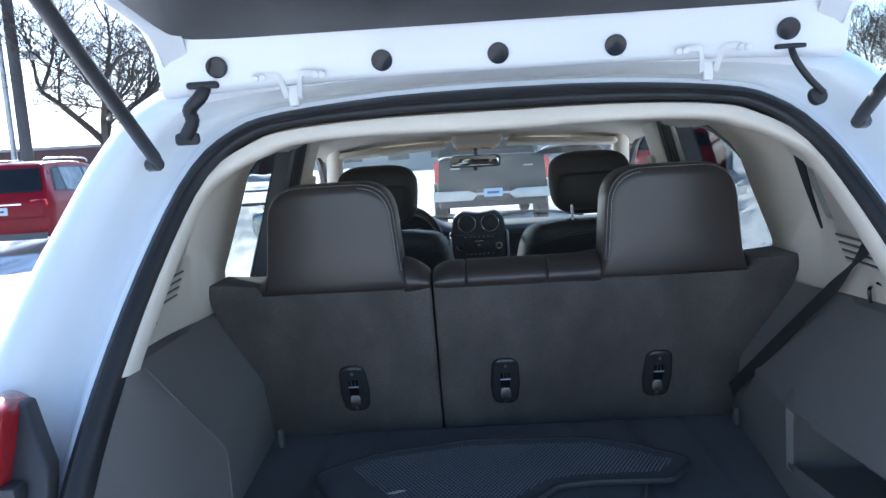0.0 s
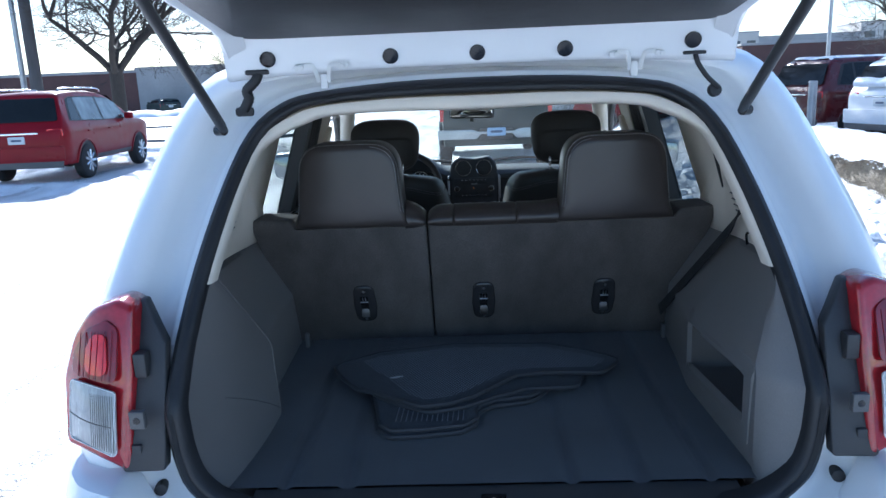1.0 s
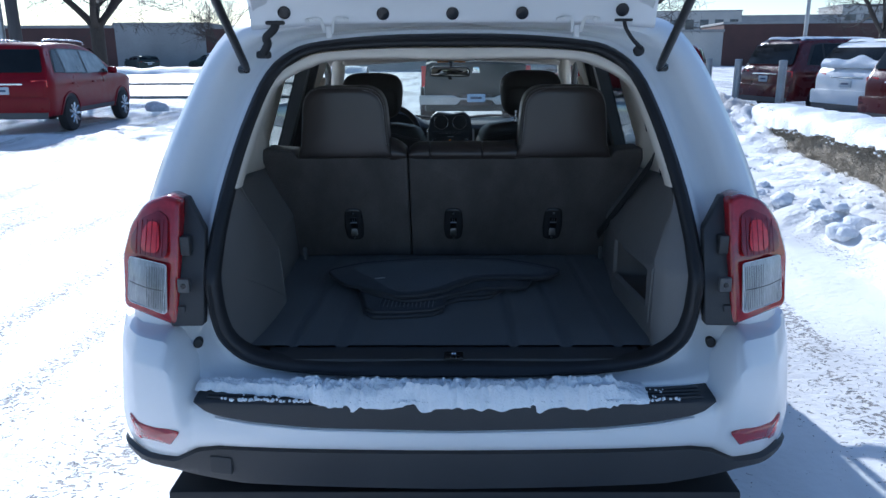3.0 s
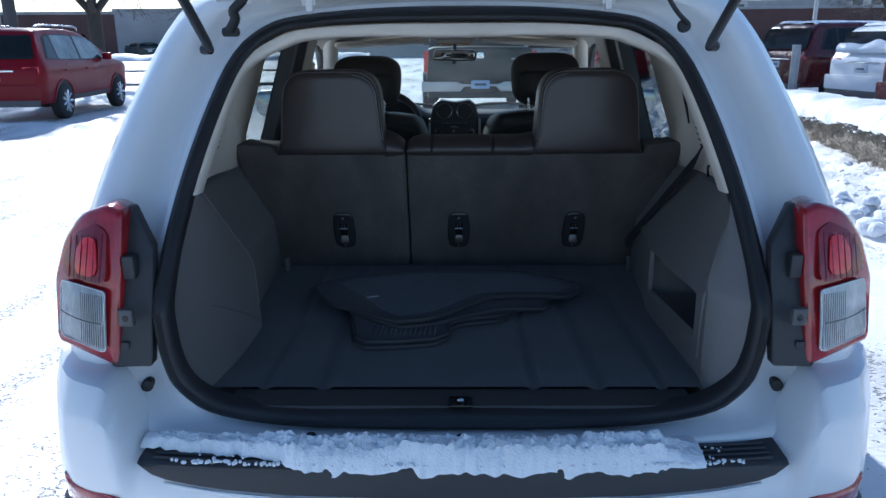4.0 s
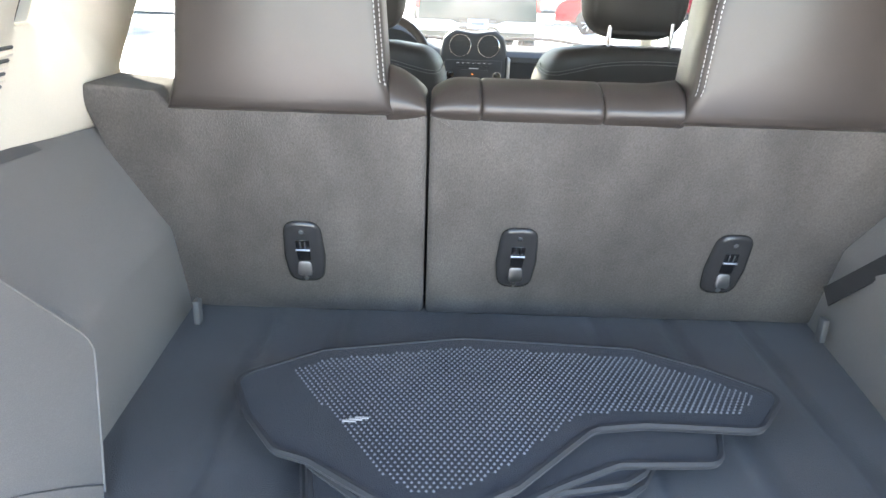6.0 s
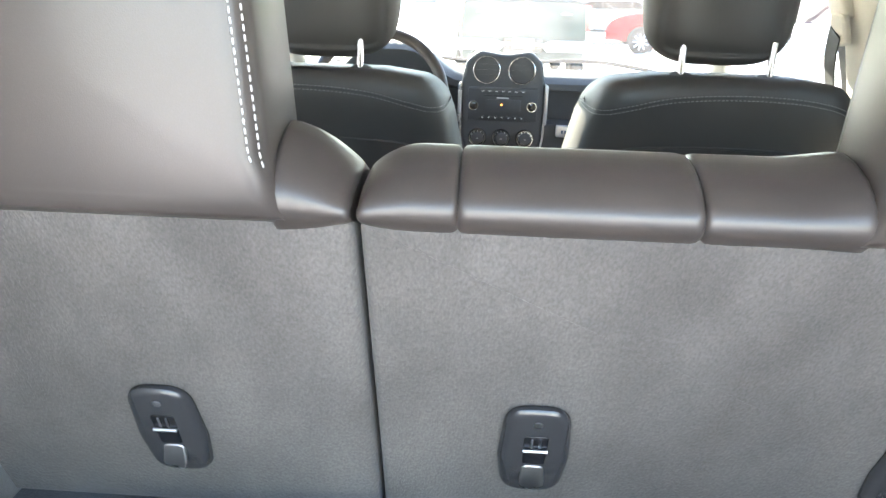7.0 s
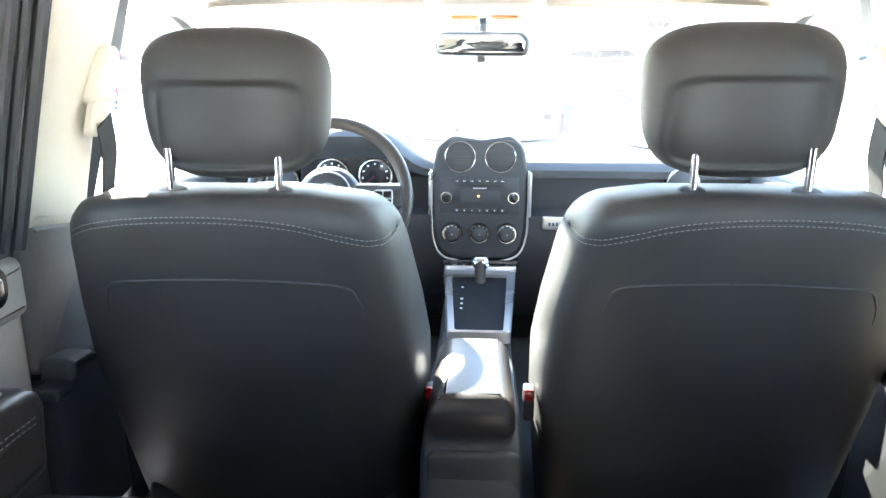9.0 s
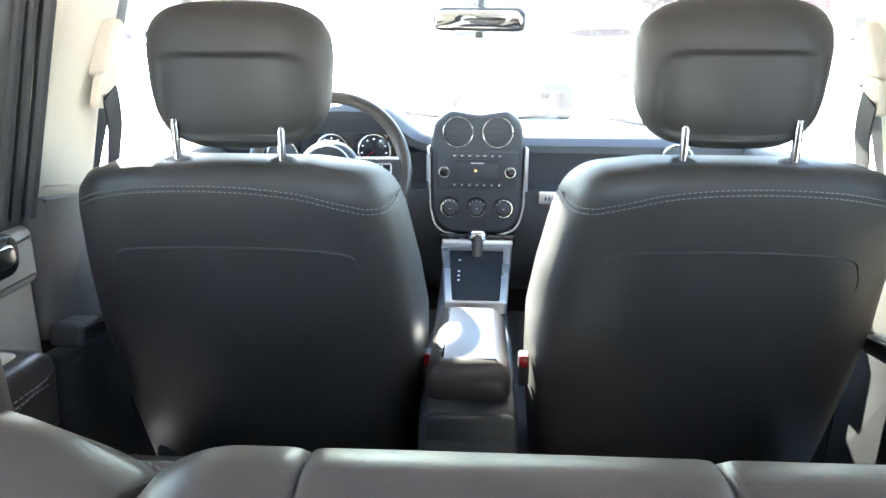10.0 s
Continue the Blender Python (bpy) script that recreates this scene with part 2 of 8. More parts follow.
def pillow(hw, hh, depth, place, power=3.4, taper=0.0, panel=None, n=84, m=46):
    """A soft cushion of superellipse outline; panel (cx, cy, hw, hh, deep) sinks a flat field into its front."""
    b = bmesh.new()
    rows = []
    for front in (True, False):
        rs = [(i / m) ** 0.75 for i in range(1, m + 1)]
        for r in rs if front else rs[::-1][1:]:
            row = []
            for j in range(n):
                a = 2 * math.pi * j / n
                c, s = math.cos(a), math.sin(a)
                u = math.copysign(abs(c) ** (2 / power), c) * r
                v = math.copysign(abs(s) ** (2 / power), s) * r
                w = depth / 2 * (1 - (1 - min(1, r) ** 3.6) ** (1 / 2.4))
                x, z = u * hw * (1 - taper * v), v * hh
                if not front:
                    w = depth - w
                elif panel:
                    gx_, gz_, gw, gh, deep = panel
                    q = (abs((x - gx_) / gw) ** 6 + abs((z - gz_) / gh) ** 6) ** (1 / 6)
                    f = max(0.0, min(1.0, (1.08 - q) / 0.17))
                    w += deep * f * f * (3 - 2 * f)
                row.append(place(x, z, w))
            rows.append(row)
    rings(b, rows)
    return b


def prism(outline, place, d0, d1, bm=None):
    bm = bm or bmesh.new()
    rings(bm, [[place(p[0], p[1], d0) for p in outline], [place(p[0], p[1], d1) for p in outline]])
    return bm


def box(cx, cy, cz, sx, sy, sz, r=0.0, seg=2, bm=None, m=None):
    """A box with rounded edges."""
    own = bmesh.new()
    bmesh.ops.create_cube(own, size=1.0)
    bmesh.ops.scale(own, vec=(sx, sy, sz), verts=own.verts)
    if r:
        bmesh.ops.bevel(own, geom=list(own.edges), offset=r, segments=seg, affect="EDGES", profile=0.5)
    bmesh.ops.translate(own, vec=(cx, cy, cz), verts=own.verts)
    if m is not None:
        bmesh.ops.transform(own, matrix=m, verts=own.verts)
    if bm is None:
        return own
    me = bpy.data.meshes.new("tmp")
    own.to_mesh(me)
    own.free()
    bm.from_mesh(me)
    bpy.data.meshes.remove(me)
    return bm


def tube(pts, r, n=8, bm=None, caps=True, flat=1.0, up=None):
    """A round (or flattened) tube along points; r may be one radius for each point."""
    bm = bm or bmesh.new()
    pts = [Vector(p) for p in pts]
    rows = []
    side = None
    for i, p in enumerate(pts):
        d = (pts[min(i + 1, len(pts) - 1)] - pts[max(i - 1, 0)]).normalized()
        if side is None:
            ref = Vector(up) if up else (Vector((0, 0, 1)) if abs(d.z) < 0.9 else Vector((1, 0, 0)))
            side = d.cross(ref).normalized()
        side = (side - d * side.dot(d)).normalized()
        upv = side.cross(d)
        rr = r[i] if isinstance(r, (list, tuple)) else r
        rows.append([p + (side * math.cos(a) + upv * math.sin(a) * flat) * rr for a in [2 * math.pi * j / n for j in range(n)]])
    rings(bm, rows, cap0=caps, cap1=caps)
    return bm


def disc(c, axis, r, depth, n=24, bm=None, edge=0.15):
    """A round button or cap: axis points out of its face."""
    bm = bm or bmesh.new()
    a = Vector(axis).normalized()
    u = a.orthogonal().normalized()
    v = a.cross(u)
    c = Vector(c)
    rows = []
    e = min(r * edge, depth * 0.5)
    for rad, h in ((r, -depth), (r, -e), (r - e * 0.3, -e * 0.3), (r - e, 0)):
        rows.append([c + a * h + (u * math.cos(t) + v * math.sin(t)) * rad for t in [2 * math.pi * j / n for j in range(n)]])
    rings(bm, rows)
    return bm


def torus(c, axis, big, small, n=36, k=8, bm=None):
    bm = bm or bmesh.new()
    a = Vector(axis).normalized()
    u = a.orthogonal().normalized()
    v = a.cross(u)
    c = Vector(c)
    rows = []
    for j in range(n + 1):
        t = 2 * math.pi * j / n
        d = u * math.cos(t) + v * math.sin(t)
        rows.append([c + d * (big + small * math.cos(s)) + a * small * math.sin(s) for s in [2 * math.pi * q / k for q in range(k)]])
    rings(bm, rows, cap0=False, cap1=False)
    bmesh.ops.remove_doubles(bm, verts=bm.verts, dist=1e-5)
    return bm


def smooth_path(pts, n=6):
    """Catmull-Rom through the points."""
    pts = [Vector(p) for p in pts]
    out = []
    for i in range(len(pts) - 1):
        p0, p1, p2, p3 = pts[max(i - 1, 0)], pts[i], pts[i + 1], pts[min(i + 2, len(pts) - 1)]
        for j in range(n):
            t = j / n
            out.append(0.5 * (2 * p1 + (p2 - p0) * t + (2 * p0 - 5 * p1 + 4 * p2 - p3) * t * t + (3 * p1 - p0 - 3 * p2 + p3) * t ** 3))
    out.append(pts[-1])
    return out


def stitches(path, length=0.007, gap=0.005, r=0.0009, bm=None):
    """A row of single stitches along a path."""
    bm = bm or bmesh.new()
    pts = [Vector(p) for p in path]
    acc, at = 0.0, 0.0
    for a, b in zip(pts, pts[1:]):
        d = (b - a).length
        while at < acc + d:
            f = (at - acc) / d
            p = a.lerp(b, f)
            q = p + (b - a).normalized() * length
            tube([p, p.lerp(q, 0.5), q], [r * 0.7, r, r * 0.7], 4, bm)
            at += length + gap
        acc += d
    return bm


# ---- the white car: shell ----
def curve(x, table):
    """Straight lines through a small table of (x, value)."""
    for (a, fa), (b, fb) in zip(table, table[1:]):
        if x <= b:
            return fa + (fb - fa) * max(0.0, (x - a) / (b - a))
    return table[-1][1]


def y_rear(z):
    return curve(z, [(0.69, 0.030), (0.76, 0.072), (0.95, 0.082), (1.16, 0.255), (1.46, 0.510), (1.56, 0.562), (1.62, 0.60)])


def x_side(z):
    """Half width of the cabin's side wall at a height."""
    return curve(z, [(0.3, 0.80), (1.06, 0.80), (1.52, 0.665), (1.6, 0.60)])


SEAL = [(0, 0.708), (0.30, 0.711), (0.46, 0.724), (0.55, 0.747), (0.598, 0.787), (0.618, 0.84), (0.626, 0.90), (0.629, 0.95),
        (0.630, 1.05), (0.613, 1.195), (0.581, 1.34), (0.539, 1.450), (0.470, 1.510), (0.385, 1.534), (0.198, 1.549), (0, 1.552)]
JAMB = [(0, -0.004, 0.700), (0.30, -0.004, 0.700), (0.52, -0.002, 0.702), (0.66, 0.035, 0.712), (0.70, 0.082, 0.77), (0.715, 0.088, 0.835), (0.725, 0.095, 0.90),
        (0.735, 0.105, 0.95), (0.745, 0.165, 1.05), (0.735, 0.29, 1.20), (0.705, 0.415, 1.345), (0.662, 0.512, 1.468), (0.595, 0.565, 1.548),
        (0.45, 0.588, 1.580), (0.22, 0.602, 1.595), (0, 0.606, 1.600)]
CORNER = [(0, -0.006, 0.69), (0.30, -0.006, 0.69), (0.52, -0.004, 0.69), (0.68, 0.030, 0.70), (0.80, 0.085, 0.76), (0.815, 0.10, 0.83), (0.825, 0.115, 0.90),
          (0.825, 0.13, 0.95), (0.815, 0.195, 1.06), (0.795, 0.315, 1.21), (0.760, 0.445, 1.36), (0.712, 0.545, 1.49), (0.635, 0.605, 1.580),
          (0.48, 0.635, 1.615), (0.23, 0.65, 1.632), (0, 0.655, 1.637)]
FLANK = [(0, 0.00, 0.60), (0.30, 0.0, 0.60), (0.6, 0.02, 0.60), (0.78, 0.12, 0.62), (0.865, 0.19, 0.72), (0.872, 0.22, 0.83), (0.875, 0.24, 0.90),
         (0.872, 0.26, 0.96), (0.855, 0.33, 1.07), (0.826, 0.44, 1.22), (0.787, 0.57, 1.375), (0.738, 0.67, 1.51), (0.660, 0.74, 1.605),
         (0.49, 0.78, 1.640), (0.23, 0.80, 1.656), (0, 0.80, 1.660)]


def loop(half):
    """A closed loop round the opening from its right half, bottom centre to top centre, made finer by a spline."""
    right = smooth_path([Vector(p) for p in half], 3)
    left = [Vector((-p.x, p.y, p.z)) for p in reversed(right[1:-1])]
    return right + left


def seal_loop(grow, lift=0.0):
    c = Vector((0, 1.1))
    out = []
    for p in loop([(x, y_rear(z), z) for x, z in SEAL]):
        d = Vector((p.x, p.z - 1.1))
        f = 1 + grow / d.length
        z = 1.1 + d.y * f
        out.append(Vector((d.x * f, y_rear(z) + lift, z)))
    return out


car = thing("suv_car", "white compact SUV parked on packed snow with its tailgate up", "car")

bm = bmesh.new()
gutter = [[p.lerp(q, f) + Vector((0, d if p.z > 0.80 else d * max(0, (p.z - 0.72) / 0.08), 0)) for p, q in zip(seal_loop(0.020, 0.016), loop(JAMB))] for f, d in ((0.14, 0.026), (0.28, 0.054), (0.46, 0.064), (0.64, 0.056), (0.82, 0.024))]
rings(bm, [seal_loop(-0.012, 0.030), seal_loop(0.0, 0.016), seal_loop(0.020, 0.016)] + gutter + [loop(JAMB),
           [p.lerp(q, 0.5) + (Vector((0, -0.014, 0.0)) if p.z > 0.8 else Vector((0, 0, 0))) for p, q in zip(loop(JAMB), loop(CORNER))], loop(CORNER),
           [p.lerp(q, 0.45) + Vector((0.012 * (1 if p.x > 0.05 else -1 if p.x < -0.05 else 0), -0.012, 0.006)) * (1 if p.z > 0.8 else 0) for p, q in zip(loop(CORNER), loop(FLANK))], loop(FLANK)],
      cap0=False, cap1=False)
part("rear_body_panel", bm, PAINT, car, "white painted D-pillars and tailgate frame, slightly dusty", angle=80)

# weatherstrip: one fat bead with a lip
bm = bmesh.new()
prof = []
for grow, lift in ((0.006, 0.020), (0.010, 0.004), (0.004, -0.012), (-0.004, -0.017), (-0.010, -0.008), (-0.015, -0.010), (-0.022, -0.004), (-0.026, 0.008), (-0.027, 0.03)):
    prof.append(seal_loop(grow, lift))
rings(bm, prof, cap0=False, cap1=False)
part("weatherstrip", bm, RUBBER, car, "black rubber weatherstrip round the tailgate opening", angle=70)


def bumper_y(x):
    a = abs(x) / 0.885
    return 0.09 * a ** 14 + 0.03 * a * a + 0.05 * a ** 5


def flare(x, z):
    """The bumper's corners spread a little towards its lower edge."""
    a = max(0, min(1, (abs(x) - 0.60) / 0.27))
    return x * (1 + 0.03 * a * a * max(0, min(1, (0.80 - z) / 0.25)))


def sheet_x(name, mat, parent, prof_fn, x0=-0.885, x1=0.885, n=120, label="", angle=32):
    """A skin swept across the car: prof_fn(x) gives the (y, z) points of its section."""
    b = bmesh.new()
    rings(b, [[Vector((flare(x0 + (x1 - x0) * i / n, p[1]), p[0], p[1])) for p in prof_fn(x0 + (x1 - x0) * i / n)] for i in range(n + 1)], close=False)
    return part(name, b, mat, parent, label, angle)


def bumper_prof(x):
    a = abs(x)
    top = curve(a, [(0, 0.690), (0.645, 0.690), (0.70, 0.800), (0.72, 0.822), (0.885, 0.828)])
    low = curve(a, [(0, 0.534), (0.60, 0.536), (0.66, 0.524), (0.72, 0.488), (0.80, 0.480), (0.87, 0.488)])
    yb = bumper_y(x)
    rows = [(0.02 + yb, low - 0.012)]
    corner = max(0.0, min(1.0, (a - 0.650) / 0.045))
    corner = corner * corner * (3 - 2 * corner)
    for (v, d), (v2, d2) in zip(((0, -0.040), (0.06, -0.056), (0.2, -0.074), (0.4, -0.082), (0.6, -0.080), (0.8, -0.066), (0.93, -0.040), (0.985, -0.020)),
                                ((0, -0.040), (0.06, -0.056), (0.2, -0.074), (0.4, -0.084), (0.6, -0.086), (0.80, -0.083), (0.845, -0.078), (0.985, -0.030))):
        v, d = v + (v2 - v) * corner, d + (d2 - d) * corner
        fade = curve(a, [(0, 1), (0.6, 1), (0.80, 0.75), (0.87, 0.5)])
        step = -0.026 * corner * max(0, min(1, (v - 0.15) / 0.3)) * max(0, min(1, (0.885 - a) / 0.08))
        rows.append((yb + d * fade + step, low + (top - low) * v))
    rows.append((yb - 0.004, top + 0.004))
    rows.append((yb + 0.05, top + 0.006))
    return rows


def bumper_at(x, z):
    """The bumper skin's y at a height."""
    pts = [(zz, yy) for yy, zz in bumper_prof(x)[:9]]
    return curve(z, pts)


sheet_x("rear_bumper", PAINT, car, bumper_prof, label="white rear bumper with road dust", n=240, angle=38)


def valance_prof(x):
    a = abs(x)
    top = curve(a, [(0, 0.534), (0.60, 0.536), (0.66, 0.524), (0.72, 0.488), (0.80, 0.480), (0.87, 0.488)])
    low = curve(a, [(0, 0.398), (0.55, 0.405), (0.66, 0.418), (0.74, 0.428), (0.82, 0.428), (0.87, 0.445)])
    yb = bumper_y(x)
    return [(yb + 0.30, low - 0.03), (yb + 0.06, low - 0.012), (yb + 0.004, low), (yb - 0.026, low + 0.016), (yb - 0.042, low + (top - low) * 0.5), (yb - 0.046, top - 0.008), (yb - 0.03, top)]


sheet_x("bumper_valance", PLASTIC, car, valance_prof, label="charcoal plastic lower bumper skirt")
part("tow_eye_cover", slab(rpoly([(-0.572, 0.455), (-0.632, 0.458), (-0.630, 0.508), (-0.570, 0.505)], 0.008), 0.01, 0.003,
                           lambda u, v, w: Vector((u, bumper_y(u) - 0.0485 + w, v))), PLASTIC, car)

# step pad across the bumper
def pad_prof(x):
    a = abs(x)
    low = curve(a, [(0, 0.614), (0.35, 0.620), (0.50, 0.632), (0.585, 0.645), (0.618, 0.656), (0.640, 0.676)])
    yb = bumper_y(x) - 0.094
    return [(yb + 0.03, low - 0.004), (yb + 0.008, low), (yb + 0.001, low + 0.006), (yb, max(low + 0.007, 0.672)), (yb + 0.003, 0.682), (yb + 0.010, 0.687), (yb + 0.05, 0.690), (yb + 0.085, 0.692)]


sheet_x("step_pad", PLASTIC, car, pad_prof, -0.640, 0.640, 48, "dark ribbed plastic bumper step pad")
for k in range(4):
    y = -0.078 + 0.016 * k
    part("pad_rib", tube([(x, bumper_y(x) + y, 0.690 + 0.0012 * k) for x in [-0.61 + 1.22 * i / 24 for i in range(25)]], 0.0032, 5), PLASTIC, car)
part("pad_trim_line", tube([(x, bumper_y(x) - 0.088, curve(abs(x), [(0, 0.607), (0.35, 0.613), (0.50, 0.625), (0.60, 0.641)])) for x in [-0.59 + 1.18 * i / 30 for i in range(31)]], 0.004, 6), PAINT, car)

for s in (-1, 1):
    ro = rpoly([(s * 0.684, 0.593), (s * 0.719, 0.543), (s * 0.826, 0.530), (s * 0.836, 0.601)], 0.007)
    part("reflector", slab(ro, 0.02, 0.003, lambda u, v, w: Vector((flare(u, v), bumper_at(u, v) - 0.009 + w, v)), crown=0.0005, inset=shrink), REDLENS, car, "red bumper reflector")
    part("reflector_bevel", slab(rpoly([(s * 0.800, 0.537), (s * 0.8235, 0.534), (s * 0.833, 0.595), (s * 0.817, 0.590)], 0.004), 0.004, 0.0006, lambda u, v, w: Vector((flare(u, v), bumper_at(u, v) - 0.0105 + w, v)), inset=shrink), BRIGHTRED, car, "paler end of the reflector")
    part("bump_stop", disc((s * 0.673, 0.092, 0.770), (-s * 0.25, -1, 0.1), 0.0125, 0.04), RUBBER, car, "black rubber bump stop")
for x in (-0.306, 0, 0.306):
    part("clip_plug", disc((x, -0.012, 0.703 + (0.004 if x else 0)), (0, -1, 0.5), 0.012, 0.012), GLOSSBLACK, car)

# tail lamps
def lamp_y(x, z):
    a = abs(x)
    return 0.050 + 3.6 * max(0, a - 0.72) ** 2 + max(0, z - 0.93) * 0.42


for s in (-1, 1):
    place = lambda u, v, w, s=s: Vector((s * u, lamp_y(u, v) + w, v))
    lamp = part("tail_lamp", slab(rpoly([(0.704, 0.834), (0.876, 0.862), (0.878, 1.00), (0.852, 1.075), (0.802, 1.135), (0.735, 1.157), (0.702, 1.143)], [0.012, 0.02, 0.08, 0.10, 0.09, 0.04, 0.02], 8),
                                  0.09, 0.012, place), REDLENS, car, "red and clear wrap-round tail lamp")
    part("brake_lens", slab(rpoly([(0.728, 1.004), (0.846, 1.012), (0.842, 1.050), (0.806, 1.098), (0.756, 1.120), (0.730, 1.104)], 0.02, 6), 0.006, 0.0003,
                            lambda u, v, w, s=s: place(u, v, w - 0.0003)), DEEPLENS, lamp, "deep red brake lens")
    # glow of the bulb reflector, painted as a brighter red patch on the lens
    part("bulb_glint", slab(rpoly([(0.746, 1.016), (0.806, 1.020), (0.806, 1.062), (0.786, 1.092), (0.756, 1.094)], 0.022, 6), 0.004, 0.0002, lambda u, v, w, s=s: place(u, v, w - 0.0004)), BRIGHTRED, lamp, "bright red patch on the lens, painted for the bulb reflector's glow")
    for k in range(6):
        u = 0.742 + 0.016 * k
        part("brake_rib", tube([place(u, 1.010, -0.0002), place(u - 0.001, 1.100 - 0.00045 * (k * k), -0.0002)], 0.0009, 5), DEEPLENS, lamp)
    part("reverse_lens", slab(rpoly([(0.728, 0.868), (0.850, 0.886), (0.846, 1.000), (0.727, 0.992)], 0.012), 0.006, 0.0006,
                              lambda u, v, w, s=s: place(u, v, w - 0.0010)), CLEARLENS, lamp, "frosted clear reversing lens")
    part("lens_divider", tube([place(0.732 + 0.011 * k, 0.930 + 0.0011 * k, -0.0009) for k in range(11)], 0.0013, 5), GREYPLASTIC, lamp, "dark line across the lens")
    part("lens_outline", tube([place(p[0], p[1], -0.0008) for p in rpoly([(0.728, 0.868), (0.850, 0.886), (0.846, 1.000), (0.727, 0.992)], 0.012)] + [place(0.740, 0.870, -0.0008)], 0.0010, 5), WHITEPRINT, lamp)
    for k in range(11):
        u = 0.734 + 0.0050 * k
        part("lens_rib", tube([place(u, 0.876 + 0.0008 * k, -0.0009), place(u, 0.984 + 0.0002 * k, -0.0009)], 0.0006, 5), GREYPLASTIC, lamp)
    pocket = part("lamp_pocket", slab(rpoly([(0.636, 0.836), (0.722, 0.834), (0.728, 1.146), (0.698, 1.144), (0.664, 1.100), (0.640, 1.070)], 0.01), 0.03, 0.004,
                                      lambda u, v, w, s=s: Vector((s * u, 0.050 + max(0, v - 0.97) * 0.80 + w, v))), PLASTIC, car, "black plastic lamp mounting recess")
    part("bracket", box(s * 0.680, 0.056, 0.943, 0.030, 0.016, 0.036, 0.003), GREYPLASTIC, pocket, "small grey metal bracket")
    part("bracket_hole", disc((s * 0.680, 0.047, 0.943), (0, -1, 0), 0.007, 0.006), GLOSSBLACK, pocket)
    part("recess_rib", box(s * 0.69, 0.125, 1.03, 0.025, 0.03, 0.05, 0.004), PLASTIC, pocket)
    part("recess_rib", box(s * 0.695, 0.068, 0.87, 0.02, 0.014, 0.03, 0.004), PLASTIC, pocket)

# sill trim and striker
def sill_prof(x):
    return [(0.075, 0.712), (0.062, 0.728), (0.066, 0.738), (0.100, 0.744), (0.128, 0.746), (0.132, 0.70)]


sheet_x("sill_trim", PLASTIC, car, sill_prof, -0.49, 0.49, 4, label="black plastic loading sill")
striker = part("latch_striker", tube(smooth_path([(-0.004, 0.070, 0.736), (-0.004, 0.055, 0.756), (0.004, 0.055, 0.756), (0.004, 0.070, 0.736)], 4), 0.004, 8), CHROME, car, "steel latch striker loop")
part("striker_plate", box(0, 0.075, 0.742, 0.05, 0.045, 0.006, 0.002), GLOSSBLACK, car)


# sides, roof, glass
def side_place(s):
    return lambda y, z, off: Vector((s * (x_side(z) - off), y, z))


def wall(poly, s, off0, off1, mat, name, parent, label="", r=0.0, angle=40):
    out = rpoly(poly, r, 4) if r else poly
    d = off1 - off0
    b = slab(out, d, min(0.012, d * 0.4), lambda u, v, w: side_place(s)(u, v, off1 - w)) if r else prism(out, side_place(s), off0, off1)
    return part(name, b, mat, parent, label, angle)


def arch(cy, r, z0, n=14):
    return [(cy + r * math.cos(a), max(z0, 0.34 + r * math.sin(a))) for a in [math.pi * i / n for i in range(n + 1)]]


for s in (-1, 1):
    skin = [(0.34, 0.42)] + list(reversed(arch(0.80, 0.40, 0.34))) + list(reversed(arch(3.44, 0.40, 0.34))) + [(4.25, 0.36), (4.30, 0.60), (4.22, 0.80), (3.9, 0.95), (3.1, 1.05), (1.5, 1.03), (0.46, 1.03), (0.36, 0.8)]
    b = prism(skin, lambda y, z, off, s=s: Vector((s * (0.868 - off - (0.05 if z > 1.0 else 0)), y, z)), 0.0, 0.05)
    part("side_panel", b, PAINT, car, "white painted body side")
    for y0 in (1.18, 2.02, 3.02):
        part("door_gap", box(s * 0.8755, y0, 0.72, 0.002, 0.006, 0.58, 0), RUBBER, car)

# roof skin, with cowl and bonnet ahead of the windscreen
bm = bmesh.new()
rows = []
for y, z, hw in ((0.78, 1.655, 0.665), (1.2, 1.672, 0.672), (1.7, 1.672, 0.672), (2.1, 1.655, 0.665), (2.35, 1.615, 0.645)):
    rows.append([Vector((hw * u, y, z - 0.055 * abs(u) ** 2.6)) for u in [-1 + i / 6 for i in range(13)]])
rings(bm, rows, close=False)
part("roof_skin", bm, PAINT, car, "white roof panel")
bm = bmesh.new()
rows = []
for y, z, hw in ((3.16, 1.02, 0.74), (3.5, 1.02, 0.78), (3.9, 0.985, 0.78), (4.2, 0.90, 0.74), (4.32, 0.72, 0.72), (4.36, 0.40, 0.72)):
    rows.append([Vector((hw * u, y, z - 0.05 * abs(u) ** 2.4)) for u in [-1 + i / 6 for i in range(13)]])
rings(bm, rows, close=False)
part("bonnet", bm, PAINT, car, "white bonnet and nose")
part("underbody", box(0, 2.1, 0.33, 1.56, 4.1, 0.05, 0.01), RUBBER, car)
part("firewall", box(0, 3.10, 0.68, 1.56, 0.05, 0.72, 0.01), RUBBER, car)


def shield(u, v):
    """The windscreen's surface: u across -1..1, v from the cowl (0) to the header (1)."""
    hw = 0.735 + (0.585 - 0.735) * v
    y = 3.14 + (2.36 - 3.14) * v - (0.16 - 0.06 * v) * abs(u) ** 2.2
    z = 1.055 + (1.530 - 1.055) * v + 0.03 * math.sin(math.pi * v)
    return Vector((hw * u, y, z))


